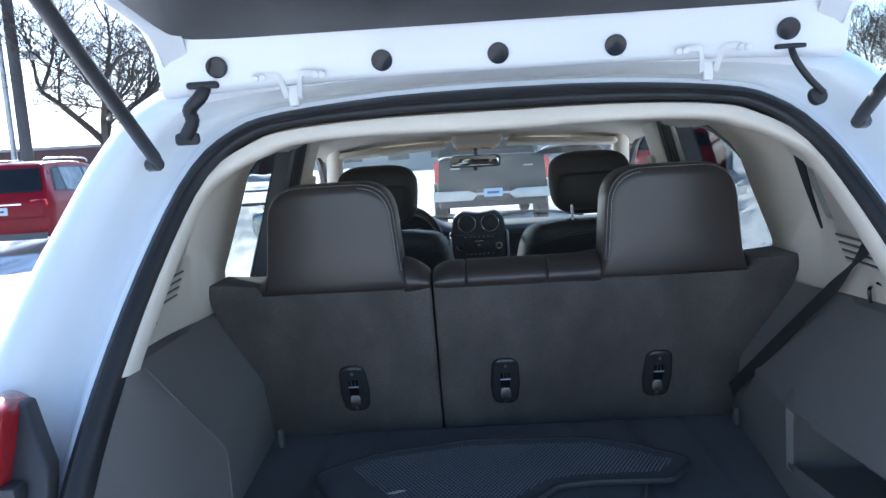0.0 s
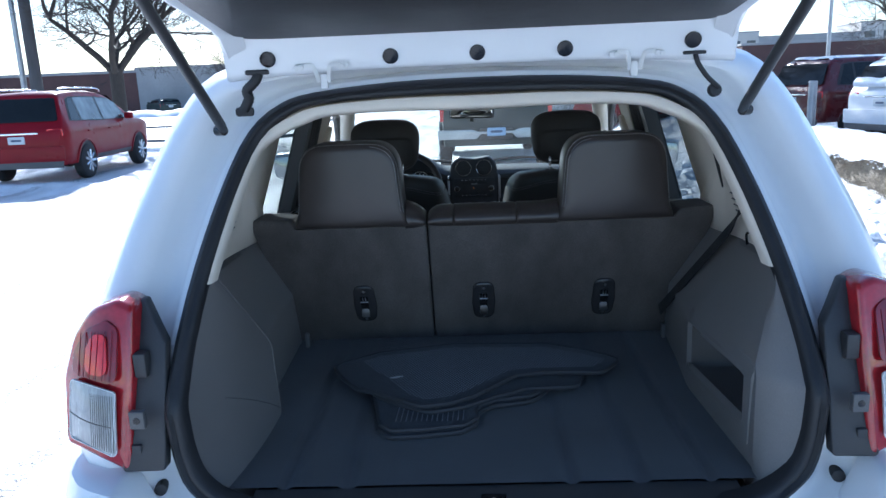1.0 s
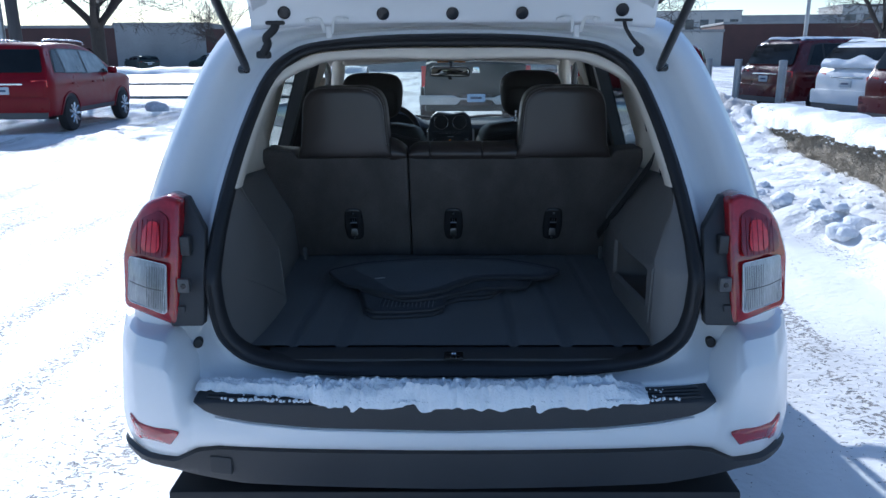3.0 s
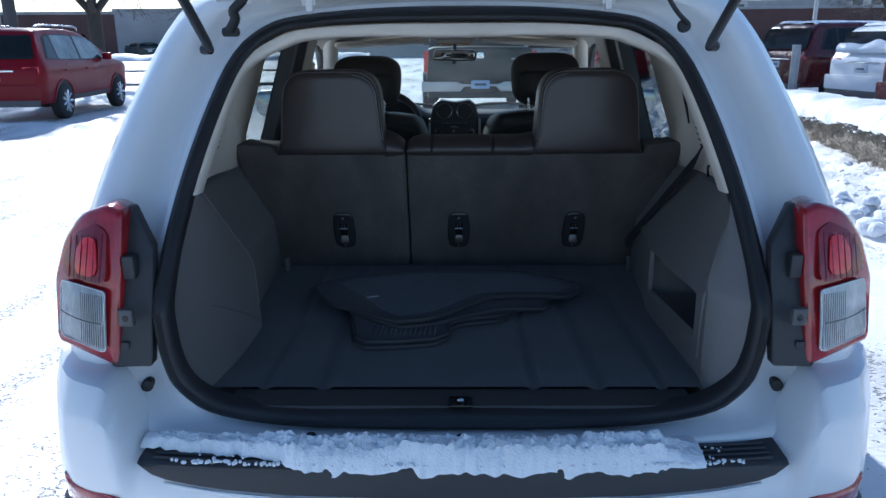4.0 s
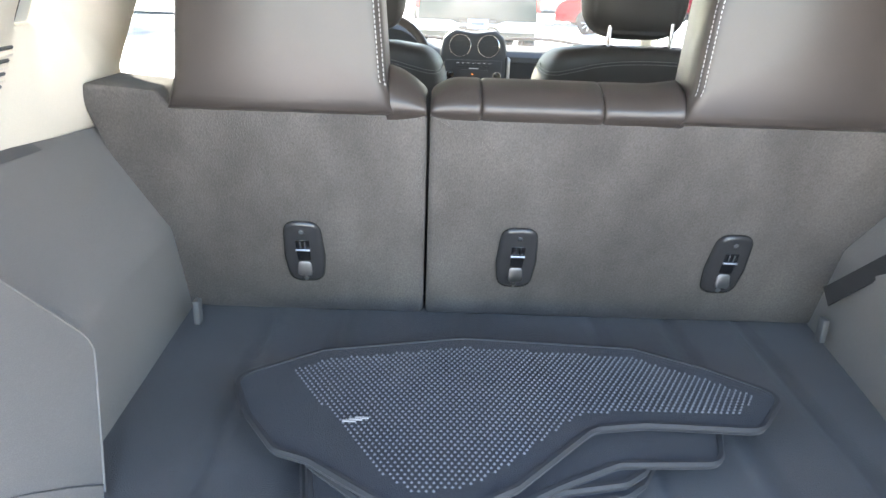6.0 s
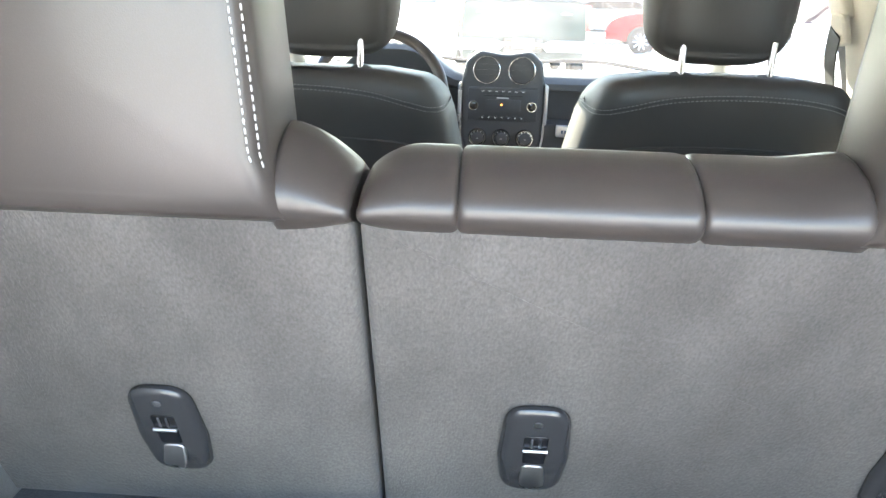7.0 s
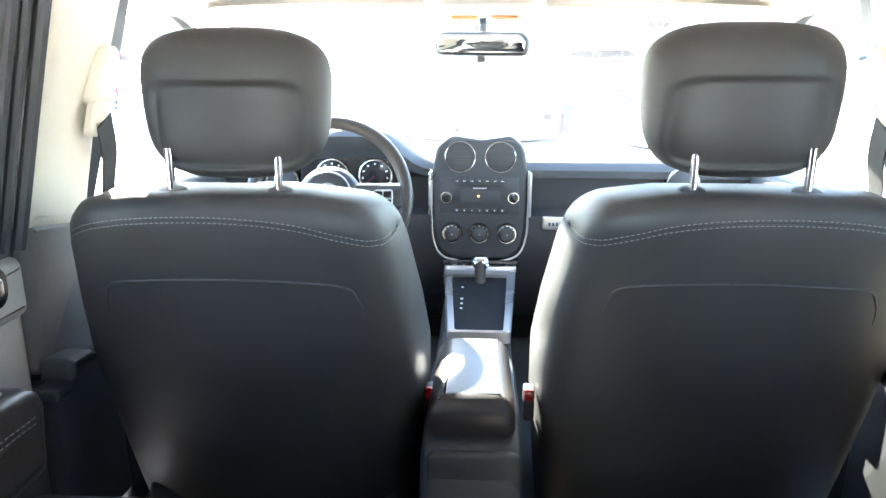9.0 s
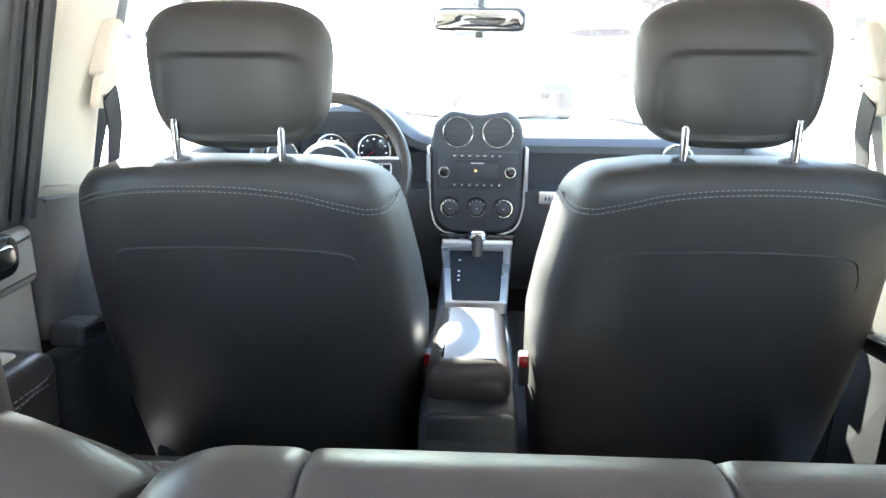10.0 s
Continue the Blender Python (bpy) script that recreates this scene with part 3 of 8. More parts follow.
bm = bmesh.new()
rings(bm, [[shield(-1 + i / 8, j / 8) for i in range(17)] for j in range(9)], close=False)
wind = part("windscreen", bm, WINDSHIELD_GLASS, car, "windscreen with a film of road salt that adds glare haze, bright with low sun")
for s in (-1, 1):
    part("windscreen_edge", tube([shield(s, j / 8) for j in range(9)], 0.016, 8), RUBBER, car)
part("windscreen_edge", tube([shield(-1 + i / 8, 1.0) for i in range(17)], 0.016, 8), RUBBER, car)
part("cowl", slab(rpoly([(-0.74, 3.02), (0.74, 3.02), (0.72, 3.22), (-0.72, 3.22)], 0.05), 0.03, 0.01, lambda u, v, w: Vector((u, v - 0.14 * abs(u / 0.74) ** 2.2, 1.045 - w))), RUBBER, car)
for x0, x1 in ((-0.62, -0.02), (0.02, 0.55)):
    part("wiper", tube([(x0 + (x1 - x0) * f, 3.135 - 0.12 * abs((x0 + (x1 - x0) * f) / 0.74) ** 2.2 - 0.045, 1.085 + 0.028 * math.sin(math.pi * f)) for f in [i / 10 for i in range(11)]], 0.008, 6), RUBBER, car, "black wiper blade")

# wheels
def wheel(parent, c, s, rim_mat=SILVER, r=0.335, w=0.21):
    b = bmesh.new()
    rows = []
    for x, rad in ((-w / 2, r * 0.66), (-w / 2, r * 0.86), (-w * 0.40, r * 0.97), (-w * 0.2, r), (w * 0.2, r), (w * 0.40, r * 0.97), (w / 2, r * 0.86), (w / 2, r * 0.66)):
        rows.append([Vector((c[0] + x, c[1] + rad * math.cos(t), c[2] + rad * math.sin(t))) for t in [2 * math.pi * j / 32 for j in range(32)]])
    rings(b, rows)
    wh = part("wheel", b, TYRE, parent, "black tyre on an alloy wheel")
    fx = c[0] + s * w * 0.42
    b = torus((fx, c[1], c[2]), (1, 0, 0), r * 0.63, r * 0.045, 32, 6)
    for k in range(9):
        a = 2 * math.pi * k / 9
        p = Vector((0, math.cos(a), math.sin(a)))
        tube([Vector((fx + s * 0.012, c[1], c[2])) + p * r * 0.10, Vector((fx + s * 0.010, c[1], c[2])) + p * r * 0.62], [r * 0.07, r * 0.085], 6, b)
    disc((fx + s * 0.025, c[1], c[2]), (s, 0, 0), r * 0.15, 0.03, 16, b)
    part("rim", b, rim_mat, wh)
    b = disc((fx - s * 0.03, c[1], c[2]), (s, 0, 0), r * 0.62, 0.02, 24)
    part("brake_disc", b, GLOSSBLACK, wh)
    return wh


for cy in (0.80, 3.44):
    for s in (-1, 1):
        wheel(car, (s * 0.755, cy, 0.335), s)

# door mirrors
for s in (-1, 1):
    mir = part("door_mirror", slab(rpoly([(s * 0.88, 1.07), (s * 1.06, 1.09), (s * 1.07, 1.22), (s * 0.93, 1.23)], 0.04), 0.10, 0.035, lambda u, v, w: Vector((u, 2.62 + w, v))), PAINT, car, "white door mirror housing")
    part("mirror_glass", slab(rpoly([(s * 0.90, 1.09), (s * 1.045, 1.10), (s * 1.055, 1.20), (s * 0.94, 1.21)], 0.03), 0.006, 0.002, lambda u, v, w: Vector((u, 2.612 + w, v))), CHROME, mir, "mirror glass reflecting the sky")
    part("mirror_foot", box(s * 0.85, 2.66, 1.10, 0.12, 0.06, 0.04, 0.01), PAINT, mir)

# snow on the step pad
bm = bmesh.new()
nx, ny = 300, 20
rows = []
for i in range(nx + 1):
    x = -0.648 + 1.118 * i / nx
    recede = curve(x, [(-0.65, 0.045), (-0.45, 0.034), (-0.28, 0.0)])
    dense = curve(x, [(-0.65, 0.2), (-0.62, 0.55), (-0.42, 0.75), (-0.34, 1.0), (0.39, 1.0), (0.40, 0.62), (0.47, 0.3)])
    row = []
    for j in range(ny + 1):
        v = j / ny
        droop = 0.016 * noise.noise(Vector((x * 14, 3, 1))) + 0.010 * noise.noise(Vector((x * 55, 1, 4)))
        y = -0.098 + droop + recede + bumper_y(x) + (0.090 - droop - recede) * v
        h = dense * (0.033 + 0.013 * noise.noise(Vector((x * 9, y * 20, 0))) + 0.010 * noise.noise(Vector((x * 45, y * 45, 2))) + 0.007 * noise.noise(Vector((x * 130, y * 130, 6)))) * min(1, (v * 5) ** 0.6) * curve(v, [(0, 1), (0.6, 1), (1, 0.12)])
        row.append(Vector((x, y, 0.6935 + 0.01 * v + max(0.0005, h) - ((0.014 + 0.018 * max(0, noise.noise(Vector((x * 22, 7, 4))))) * dense * max(0, 1 - recede * 40) if j == 0 else 0))))
    rows.append(row)
rings(bm, rows, close=False)
SNOW = material("fresh_snow", (0.86, 0.88, 0.90), 0.6, grain=180, vary=0.05, vary2=0.05, blotch=9, bump=0.5, bump_depth=0.006, spec=0.35)
pad_snow = tagged(mesh_object("snow_on_bumper", bm, SNOW), "ridge of white snow lying on the bumper step", "snow", kind="stuff")
bm = bmesh.new()
for k in range(300):
    x = random.choice((random.uniform(-0.60, 0.58), random.gauss(-0.12, 0.05), random.gauss(-0.45, 0.06), random.gauss(0.42, 0.05)))
    y = bumper_y(x) + random.uniform(-0.099, -0.088) if random.random() < 0.6 else bumper_y(x) + random.uniform(-0.09, -0.02)
    r = random.uniform(0.0015, 0.005)
    bmesh.ops.create_icosphere(bm, subdivisions=1, radius=r, matrix=Matrix.Translation((x, y, 0.694 + r * 0.4)))
tagged(mesh_object("snow_crumbs", bm, SNOW), "loose crumbs of snow on the bumper step", "snow", kind="stuff")


# ---- tailgate, swung up ----
gate = thing("tailgate", "open white tailgate raised over the cargo opening, black inner trim", "tailgate", at=(0, 0.58, 1.62))
gm = Matrix.Translation((0, -0.58, -1.62))


def gpart(name, bm, mat, label="", parent=None, angle=40):
    bmesh.ops.transform(bm, matrix=gm, verts=bm.verts)
    return part(name, bm, mat, parent or gate, label, angle)


def gate_half(y):
    return curve(y, [(-0.55, 0.54), (-0.2, 0.625), (0.2, 0.612), (0.3, 0.600), (0.5, 0.582), (0.60, 0.568)])


def gate_z(y):
    return 1.667 + 0.22 * (0.5 - y)


def band_section(x):
    a = abs(x) / 0.59
    sag = 0.030 * a * a
    return [(0.595 - sag, 1.612 - 0.02 * a ** 3), (0.575 - sag, 1.594 - 0.02 * a ** 3), (0.552 - sag, 1.590 - 0.018 * a ** 3), (0.536 - sag, 1.592 - 0.015 * a ** 3), (0.531 - sag, 1.598 - 0.01 * a ** 3), (0.526 - sag, 1.612), (0.516 - sag, 1.640), (0.505 - sag, 1.658), (0.498 - sag, 1.676), (0.49 - sag, 1.70)]


bm = bmesh.new()
rings(bm, [[Vector((-0.582 + 1.164 * i / 48, p[0], p[1])) for p in band_section(-0.582 + 1.164 * i / 48)] for i in range(49)], close=False)
gpart("inner_header", bm, PAINT, "white inner header of the tailgate", angle=60)
for s in (-1, 1):
    bm = bmesh.new()
    rows = []
    for i in range(25):
        y = 0.585 - 1.12 * i / 24
        h = gate_half(y)
        blend = max(0.0, min(1.0, (0.53 - y) / 0.10))
        blend = blend * blend * (3 - 2 * blend)
        z = (1.612) * (1 - blend) + gate_z(y) * blend
        w = 0.036 * blend + 0.02 * (1 - blend)
        rows.append([Vector((s * (h - w - 0.03), y, z + 0.012)), Vector((s * (h - w), y, z + 0.002)), Vector((s * (h - w * 0.5), y, z - 0.006)), Vector((s * (h - 0.014), y, z - 0.006)), Vector((s * (h - 0.003), y, z + 0.004)), Vector((s * (h + 0.002), y, z + 0.025)), Vector((s * (h + 0.002), y, z + 0.07)), Vector((s * (h - 0.03), y, z + 0.10))])
    rings(bm, rows, close=False)
    gpart("side_rail", bm, PAINT, "white painted edge of the tailgate", angle=70)
# black trim frame round the glass, underside
bm = bmesh.new()
outer = rpoly([(-0.552, 0.497), (0.552, 0.497), (0.578, 0.25), (0.588, -0.15), (0.51, -0.50), (-0.51, -0.50), (-0.588, -0.15), (-0.578, 0.25)], [0.075, 0.075, 0.1, 0.1, 0.1, 0.1, 0.1, 0.1], 5)
hole = rpoly([(-0.45, 0.17), (0.45, 0.17), (0.49, 0.05), (0.50, -0.10), (0.44, -0.26), (-0.44, -0.26), (-0.50, -0.10), (-0.49, 0.05)], [0.06] * 8, 5)
gp = lambda p, w: Vector((p[0], p[1], gate_z(p[1]) - 0.010 + w + 0.004 * (p[0] / 0.55) ** 2))
rings(bm, [[gp(p, 0.03) for p in outer], [gp(p, 0.006) for p in inset(outer, 0.003)], [gp(p, 0.0) for p in inset(outer, 0.012)], [gp(p, 0.0) for p in hole], [gp(p, 0.008) for p in inset(hole, 0.008)], [gp(p, 0.05) for p in inset(hole, 0.010)]], cap0=False, cap1=False)
gpart("inner_trim", bm, PLASTIC, "black grained inner trim panel")
bm = bmesh.new()
rings(bm, [[gp(p, 0.045) for p in hole], [gp(p, 0.05) for p in hole]])
gpart("rear_glass", bm, TINT, "tinted rear window glass")
bm = bmesh.new()
rows = []
for i in range(13):
    y = 0.60 - 1.17 * i / 12
    h = gate_half(y)
    rows.append([Vector((h * u, y, gate_z(y) + 0.085 + 0.035 * (1 - abs(u) ** 2.5) - (0.05 if i == 0 else 0))) for u in [-1 + k / 6 for k in range(13)]])
vs = [[bm.verts.new(p) for p in row] for row in rows]
for i in range(12):
    for k in range(12):
        if 4 <= i <= 8 and 2 <= k <= 9:
            continue
        bm.faces.new((vs[i][k], vs[i][k + 1], vs[i + 1][k + 1], vs[i + 1][k]))
gpart("outer_skin", bm, PAINT, "white outer tailgate skin")
for x, y, z in ((-0.483, 0.505, 1.618), (-0.201, 0.524, 1.615), (0, 0.528, 1.615), (0.201, 0.524, 1.615), (0.485, 0.503, 1.621)):
    b = bmesh.new()
    disc((x, y - 0.008, z), (0, -1, -0.35), 0.0185, 0.014, 24, b, edge=0.12)
    gpart("bump_cap", b, GLOSSBLACK, "black round rubber plug")
    gpart("cap_boss", disc((x, y + 0.001, z), (0, -1, -0.35), 0.030, 0.03, 24, edge=0.5), PAINT)
for x in (-0.362, 0.362):
    b = bmesh.new()
    for d in (-1, 1):
        tube(smooth_path([(x + d * 0.056, 0.509, 1.599), (x + d * 0.034, 0.510, 1.602), (x + d * 0.020, 0.513, 1.599), (x + d * 0.0145, 0.524, 1.580), (x + d * 0.0125, 0.534, 1.564)], 5), 0.0024, 6, b, flat=2.4)
        disc((x + d * 0.046, 0.504, 1.5975), (0, -1, -0.3), 0.0065, 0.007, 8, b)
        disc((x + d * 0.058, 0.504, 1.5965), (0, -1, -0.3), 0.0060, 0.006, 8, b)
    hb = gpart("hinge", b, DUSTY, "white painted tailgate hinge with bolts")
    gpart("hinge_pin", box(x, 0.540, 1.566, 0.017, 0.018, 0.034, 0.003), DUSTY, "", hb)
for s in (-1, 1):
    a, b_ = Vector((s * 0.602, 0.505, 1.462)), Vector((s * 0.590, 0.06, 1.742))
    mid = a.lerp(b_, 0.93)
    g = gpart("gas_strut", tube([a, a.lerp(mid, 0.05), mid], [0.0085, 0.0115, 0.0115], 12), PLASTIC, "black gas strut holding the tailgate")
    gpart("piston_rod", tube([mid, b_], 0.005, 10), STEEL, "", g)
    gpart("ball_joint", tube([a + Vector((s * 0.02, 0.014, 0)), a + Vector((0, -0.004, 0))], [0.013, 0.012], 10), GLOSSBLACK, "", g)
    gpart("strut_end", tube([b_, b_ + Vector((0, -0.01, 0.05))], 0.010, 8), GLOSSBLACK, "", g)
b = tube(smooth_path([(-0.511, 0.513, 1.589), (-0.518, 0.506, 1.572), (-0.540, 0.510, 1.552), (-0.540, 0.518, 1.532), (-0.556, 0.524, 1.507)], 8),
         [0.0115 + 0.001 * (i % 2) for i in range(33)], 10)
hose = gpart("wiring_boot", b, RUBBER, "black corrugated wiring boot")
gpart("boot_flange", box(-0.512, 0.510, 1.592, 0.056, 0.02, 0.012, 0.005), RUBBER, "", hose)
gpart("boot_flange", box(-0.556, 0.530, 1.503, 0.045, 0.014, 0.022, 0.007), RUBBER, "", hose)
b = tube(smooth_path([(0.495, 0.513, 1.592), (0.500, 0.505, 1.570), (0.522, 0.507, 1.540), (0.552, 0.518, 1.515)], 8), 0.006, 8)
pipe = gpart("washer_hose", b, RUBBER, "thin black washer hose")
gpart("hose_grommet", box(0.492, 0.512, 1.595, 0.052, 0.016, 0.008, 0.003), RUBBER, "", pipe)
gpart("hose_grommet", disc((0.545, 0.515, 1.511), (0.2, -1, 0.2), 0.016, 0.012, 14), RUBBER, "", pipe)


# ---- cabin lining ----
lining = thing("cabin_lining", "cream headliner and pillar trims over charcoal lower panels", "interior trim", at=(0, 1.4, 0.4))
lm = Matrix.Translation((0, -1.4, -0.4))


def lpart(name, bm, mat, label="", parent=None, angle=40):
    bmesh.ops.transform(bm, matrix=lm, verts=bm.verts)
    return part(name, bm, mat, parent or lining, label, angle)


bm = bmesh.new()
rows = []
for y, z in ((0.60, 1.532), (0.75, 1.545), (1.2, 1.553), (1.7, 1.548), (2.1, 1.527), (2.28, 1.508), (2.37, 1.490), (2.395, 1.505)):
    rows.append([Vector((0.655 * u, y, z - 0.055 * abs(u) ** 3.2)) for u in [-1 + i / 10 for i in range(21)]])
rings(bm, rows, close=False)
lpart("headliner", bm, HEADLINER, "cream cloth headliner")

def trim_place(s):
    """The quarter trim's skin: it follows the ledge below and leans inwards above."""
    return lambda y, z, off: Vector((s * (curve(y, [(0.26, 0.616), (0.5, 0.643), (0.75, 0.662), (0.95, 0.676), (1.1, 0.680)]) - 0.27 * max(0, z - 1.19) + 0.09 - off), y, z))


def seal_arc(grow, lift):
    pts = [Vector((x, y_rear(z), z)) for x, z in SEAL[8:]]
    pts[0] = Vector((0.620, y_rear(1.155), 1.155))
    right = []
    for p in smooth_path(pts, 4):
        d = Vector((p.x, p.z - 1.1))
        g = grow * (1 + 0.8 * max(0, min(1, (p.z - 1.43) / 0.08))) if grow < 0 else grow
        f = 1 + g / d.length
        z = max(1.15, 1.1 + d.y * f)
        right.append(Vector((d.x * f, y_rear(z) + lift, z)))
    return right + [Vector((-p.x, p.y, p.z)) for p in reversed(right[:-1])]


bm = bmesh.new()
rings(bm, [seal_arc(-0.018, 0.010), seal_arc(-0.029, 0.012), seal_arc(-0.034, 0.020), seal_arc(-0.037, 0.052), seal_arc(-0.034, 0.062), seal_arc(-0.020, 0.068), seal_arc(0.015, 0.100)], close=False)
lpart("tailgate_surround", bm, CREAM, "cream moulded trim round the tailgate opening", angle=60)


def ring_plate(outer, hole, place, d0, d1):
    """A plate with an opening; both loops run the same way and are matched by angle round the opening's centre."""
    c = sum((Vector(p) for p in hole), Vector((0, 0))) / len(hole)

    def cast(poly, a):
        d, best = Vector((math.cos(a), math.sin(a))), None
        for i in range(len(poly)):
            p, q = Vector(poly[i - 1]) - c, Vector(poly[i]) - c
            e = q - p
            den = d.x * e.y - d.y * e.x
            if abs(den) < 1e-9:
                continue
            t = (p.x * e.y - p.y * e.x) / den
            u = (p.x * d.y - p.y * d.x) / den
            if t > 0 and -1e-6 <= u <= 1 + 1e-6 and (best is None or t > best):
                best = t
        return c + d * (best or 0.01)

    angles = sorted(set([round(math.atan2(p[1] - c.y, p[0] - c.x), 4) for p in list(outer) + list(hole)]))
    o, h = [cast(outer, a) for a in angles], [cast(hole, a) for a in angles]
    b = bmesh.new()
    rings(b, [[place(p.x, p.y, d0) for p in o], [place(p.x, p.y, d1 - 0.004) for p in o], [place(p.x, p.y, d1) for p in inset(o, 0.004)], [place(p.x, p.y, d1) for p in h],
              [place(p.x, p.y, d1 - 0.01) for p in inset(h, 0.010)], [place(p.x, p.y, d0) for p in inset(h, 0.010)]], cap0=False, cap1=False)
    return b


for s in (-1, 1):
    outer = rpoly([(0.305, 1.130), (1.03, 1.100), (1.03, 1.20), (1.075, 1.32), (1.10, 1.42), (1.16, 1.53), (0.68, 1.53), (0.505, 1.36)], [0.0, 0.03, 0.1, 0.2, 0.2, 0.0, 0.0, 0.0], 5)
    hole = rpoly([(0.628, 1.268), (0.700, 1.268), (0.745, 1.385), (0.672, 1.385)], 0.018, 4)
    q = lpart("quarter_trim", ring_plate(outer, hole, trim_place(s), 0.078, 0.090), CREAM, "cream moulded quarter panel", angle=50)
    tp = trim_place(s)
    sill = rpoly([(0.668, 1.242), (0.818, 1.245), (0.872, 1.388), (0.725, 1.398)], 0.018, 4)
    bm = bmesh.new()
    rings(bm, [[tp(*p, 0.084) for p in inset(hole, 0.008)], [tp(*p, 0.05) for p in [a.lerp(b, 0.4) for a, b in zip(hole, sill)]], [tp(*p, 0.002) for p in sill]], cap0=False, cap1=False)
    lpart("window_reveal", bm, CREAM, "", q)
    lpart("quarter_glass", prism(sill, tp, -0.004, 0.0), TINT, "small tinted quarter window")
    lpart("glass_seal", tube([tp(*p, 0.003) for p in sill + sill[:2]], 0.0055, 6, caps=False), RUBBER, "", q)
    # louvre slats low in the trim
    for k in range(4):
        z = 1.207 + 0.014 * k
        y0, y1 = 0.435 + 0.012 * k, 0.590 + 0.006 * k
        lpart("louvre_slat", tube([tp(y0 + (y1 - y0) * f, z, 0.101) for f in (0, 0.33, 0.67, 1)], 0.0040, 6), CREAM, "", q)
        # shade between the slats, put in as thin dark tubes
        lpart("louvre_gap_shade", tube([tp(y0 + (y1 - y0) * f, z + 0.0068, 0.1025) for f in (0, 0.33, 0.67, 1)], 0.0022, 5), GREYPLASTIC, "", q)
    if s > 0:
        lpart("trim_hook", tube(smooth_path([tp(0.510, 1.172, 0.100), tp(0.500, 1.169, 0.108), tp(0.502, 1.146, 0.104)], 4), 0.0032, 6), GLOSSBLACK, "small black hook", q)
    lpart("trim_slot", box(tp(0.475, 1.184, 0.099).x, 0.475, 1.184, 0.005, 0.022, 0.005, 0.001), GLOSSBLACK, "", q)


# cargo side panels: a corner pod that ends in a slanted crease, then the wheelhouse wall
def pod_line(z, s):
    """Where the pod's crease lies: its y and x at a height."""
    if s < 0:
        return curve(z, [(0.70, 0.455), (0.76, 0.475), (0.89, 0.565), (0.905, 0.572), (0.93, 0.555), (1.15, 0.350), (1.2, 0.33)]), curve(z, [(0.70, 0.515), (0.76, 0.523), (0.90, 0.560), (1.15, 0.608), (1.2, 0.61)])
    return curve(z, [(0.70, 0.150), (0.95, 0.172), (1.06, 0.235), (1.2, 0.27)]), curve(z, [(0.70, 0.528), (0.97, 0.536), (1.12, 0.60), (1.2, 0.61)])


def pocket_top(y):
    return curve(y, [(0.22, 0.938), (0.585, 0.932)])


def wall_x(y, z, s):
    top = curve(y, [(0.27, 0.612), (0.5, 0.645), (0.95, 0.688)])
    low = curve(y, [(0.2, 0.575), (0.5, 0.570), (0.75, 0.578), (1.02, 0.588)]) if s < 0 else curve(y, [(0.17, 0.534), (0.58, 0.522), (0.75, 0.545), (1.02, 0.575)])
    return low + (max(top, low) - low) * max(0.0, min(1.0, (z - 0.93) / 0.22))


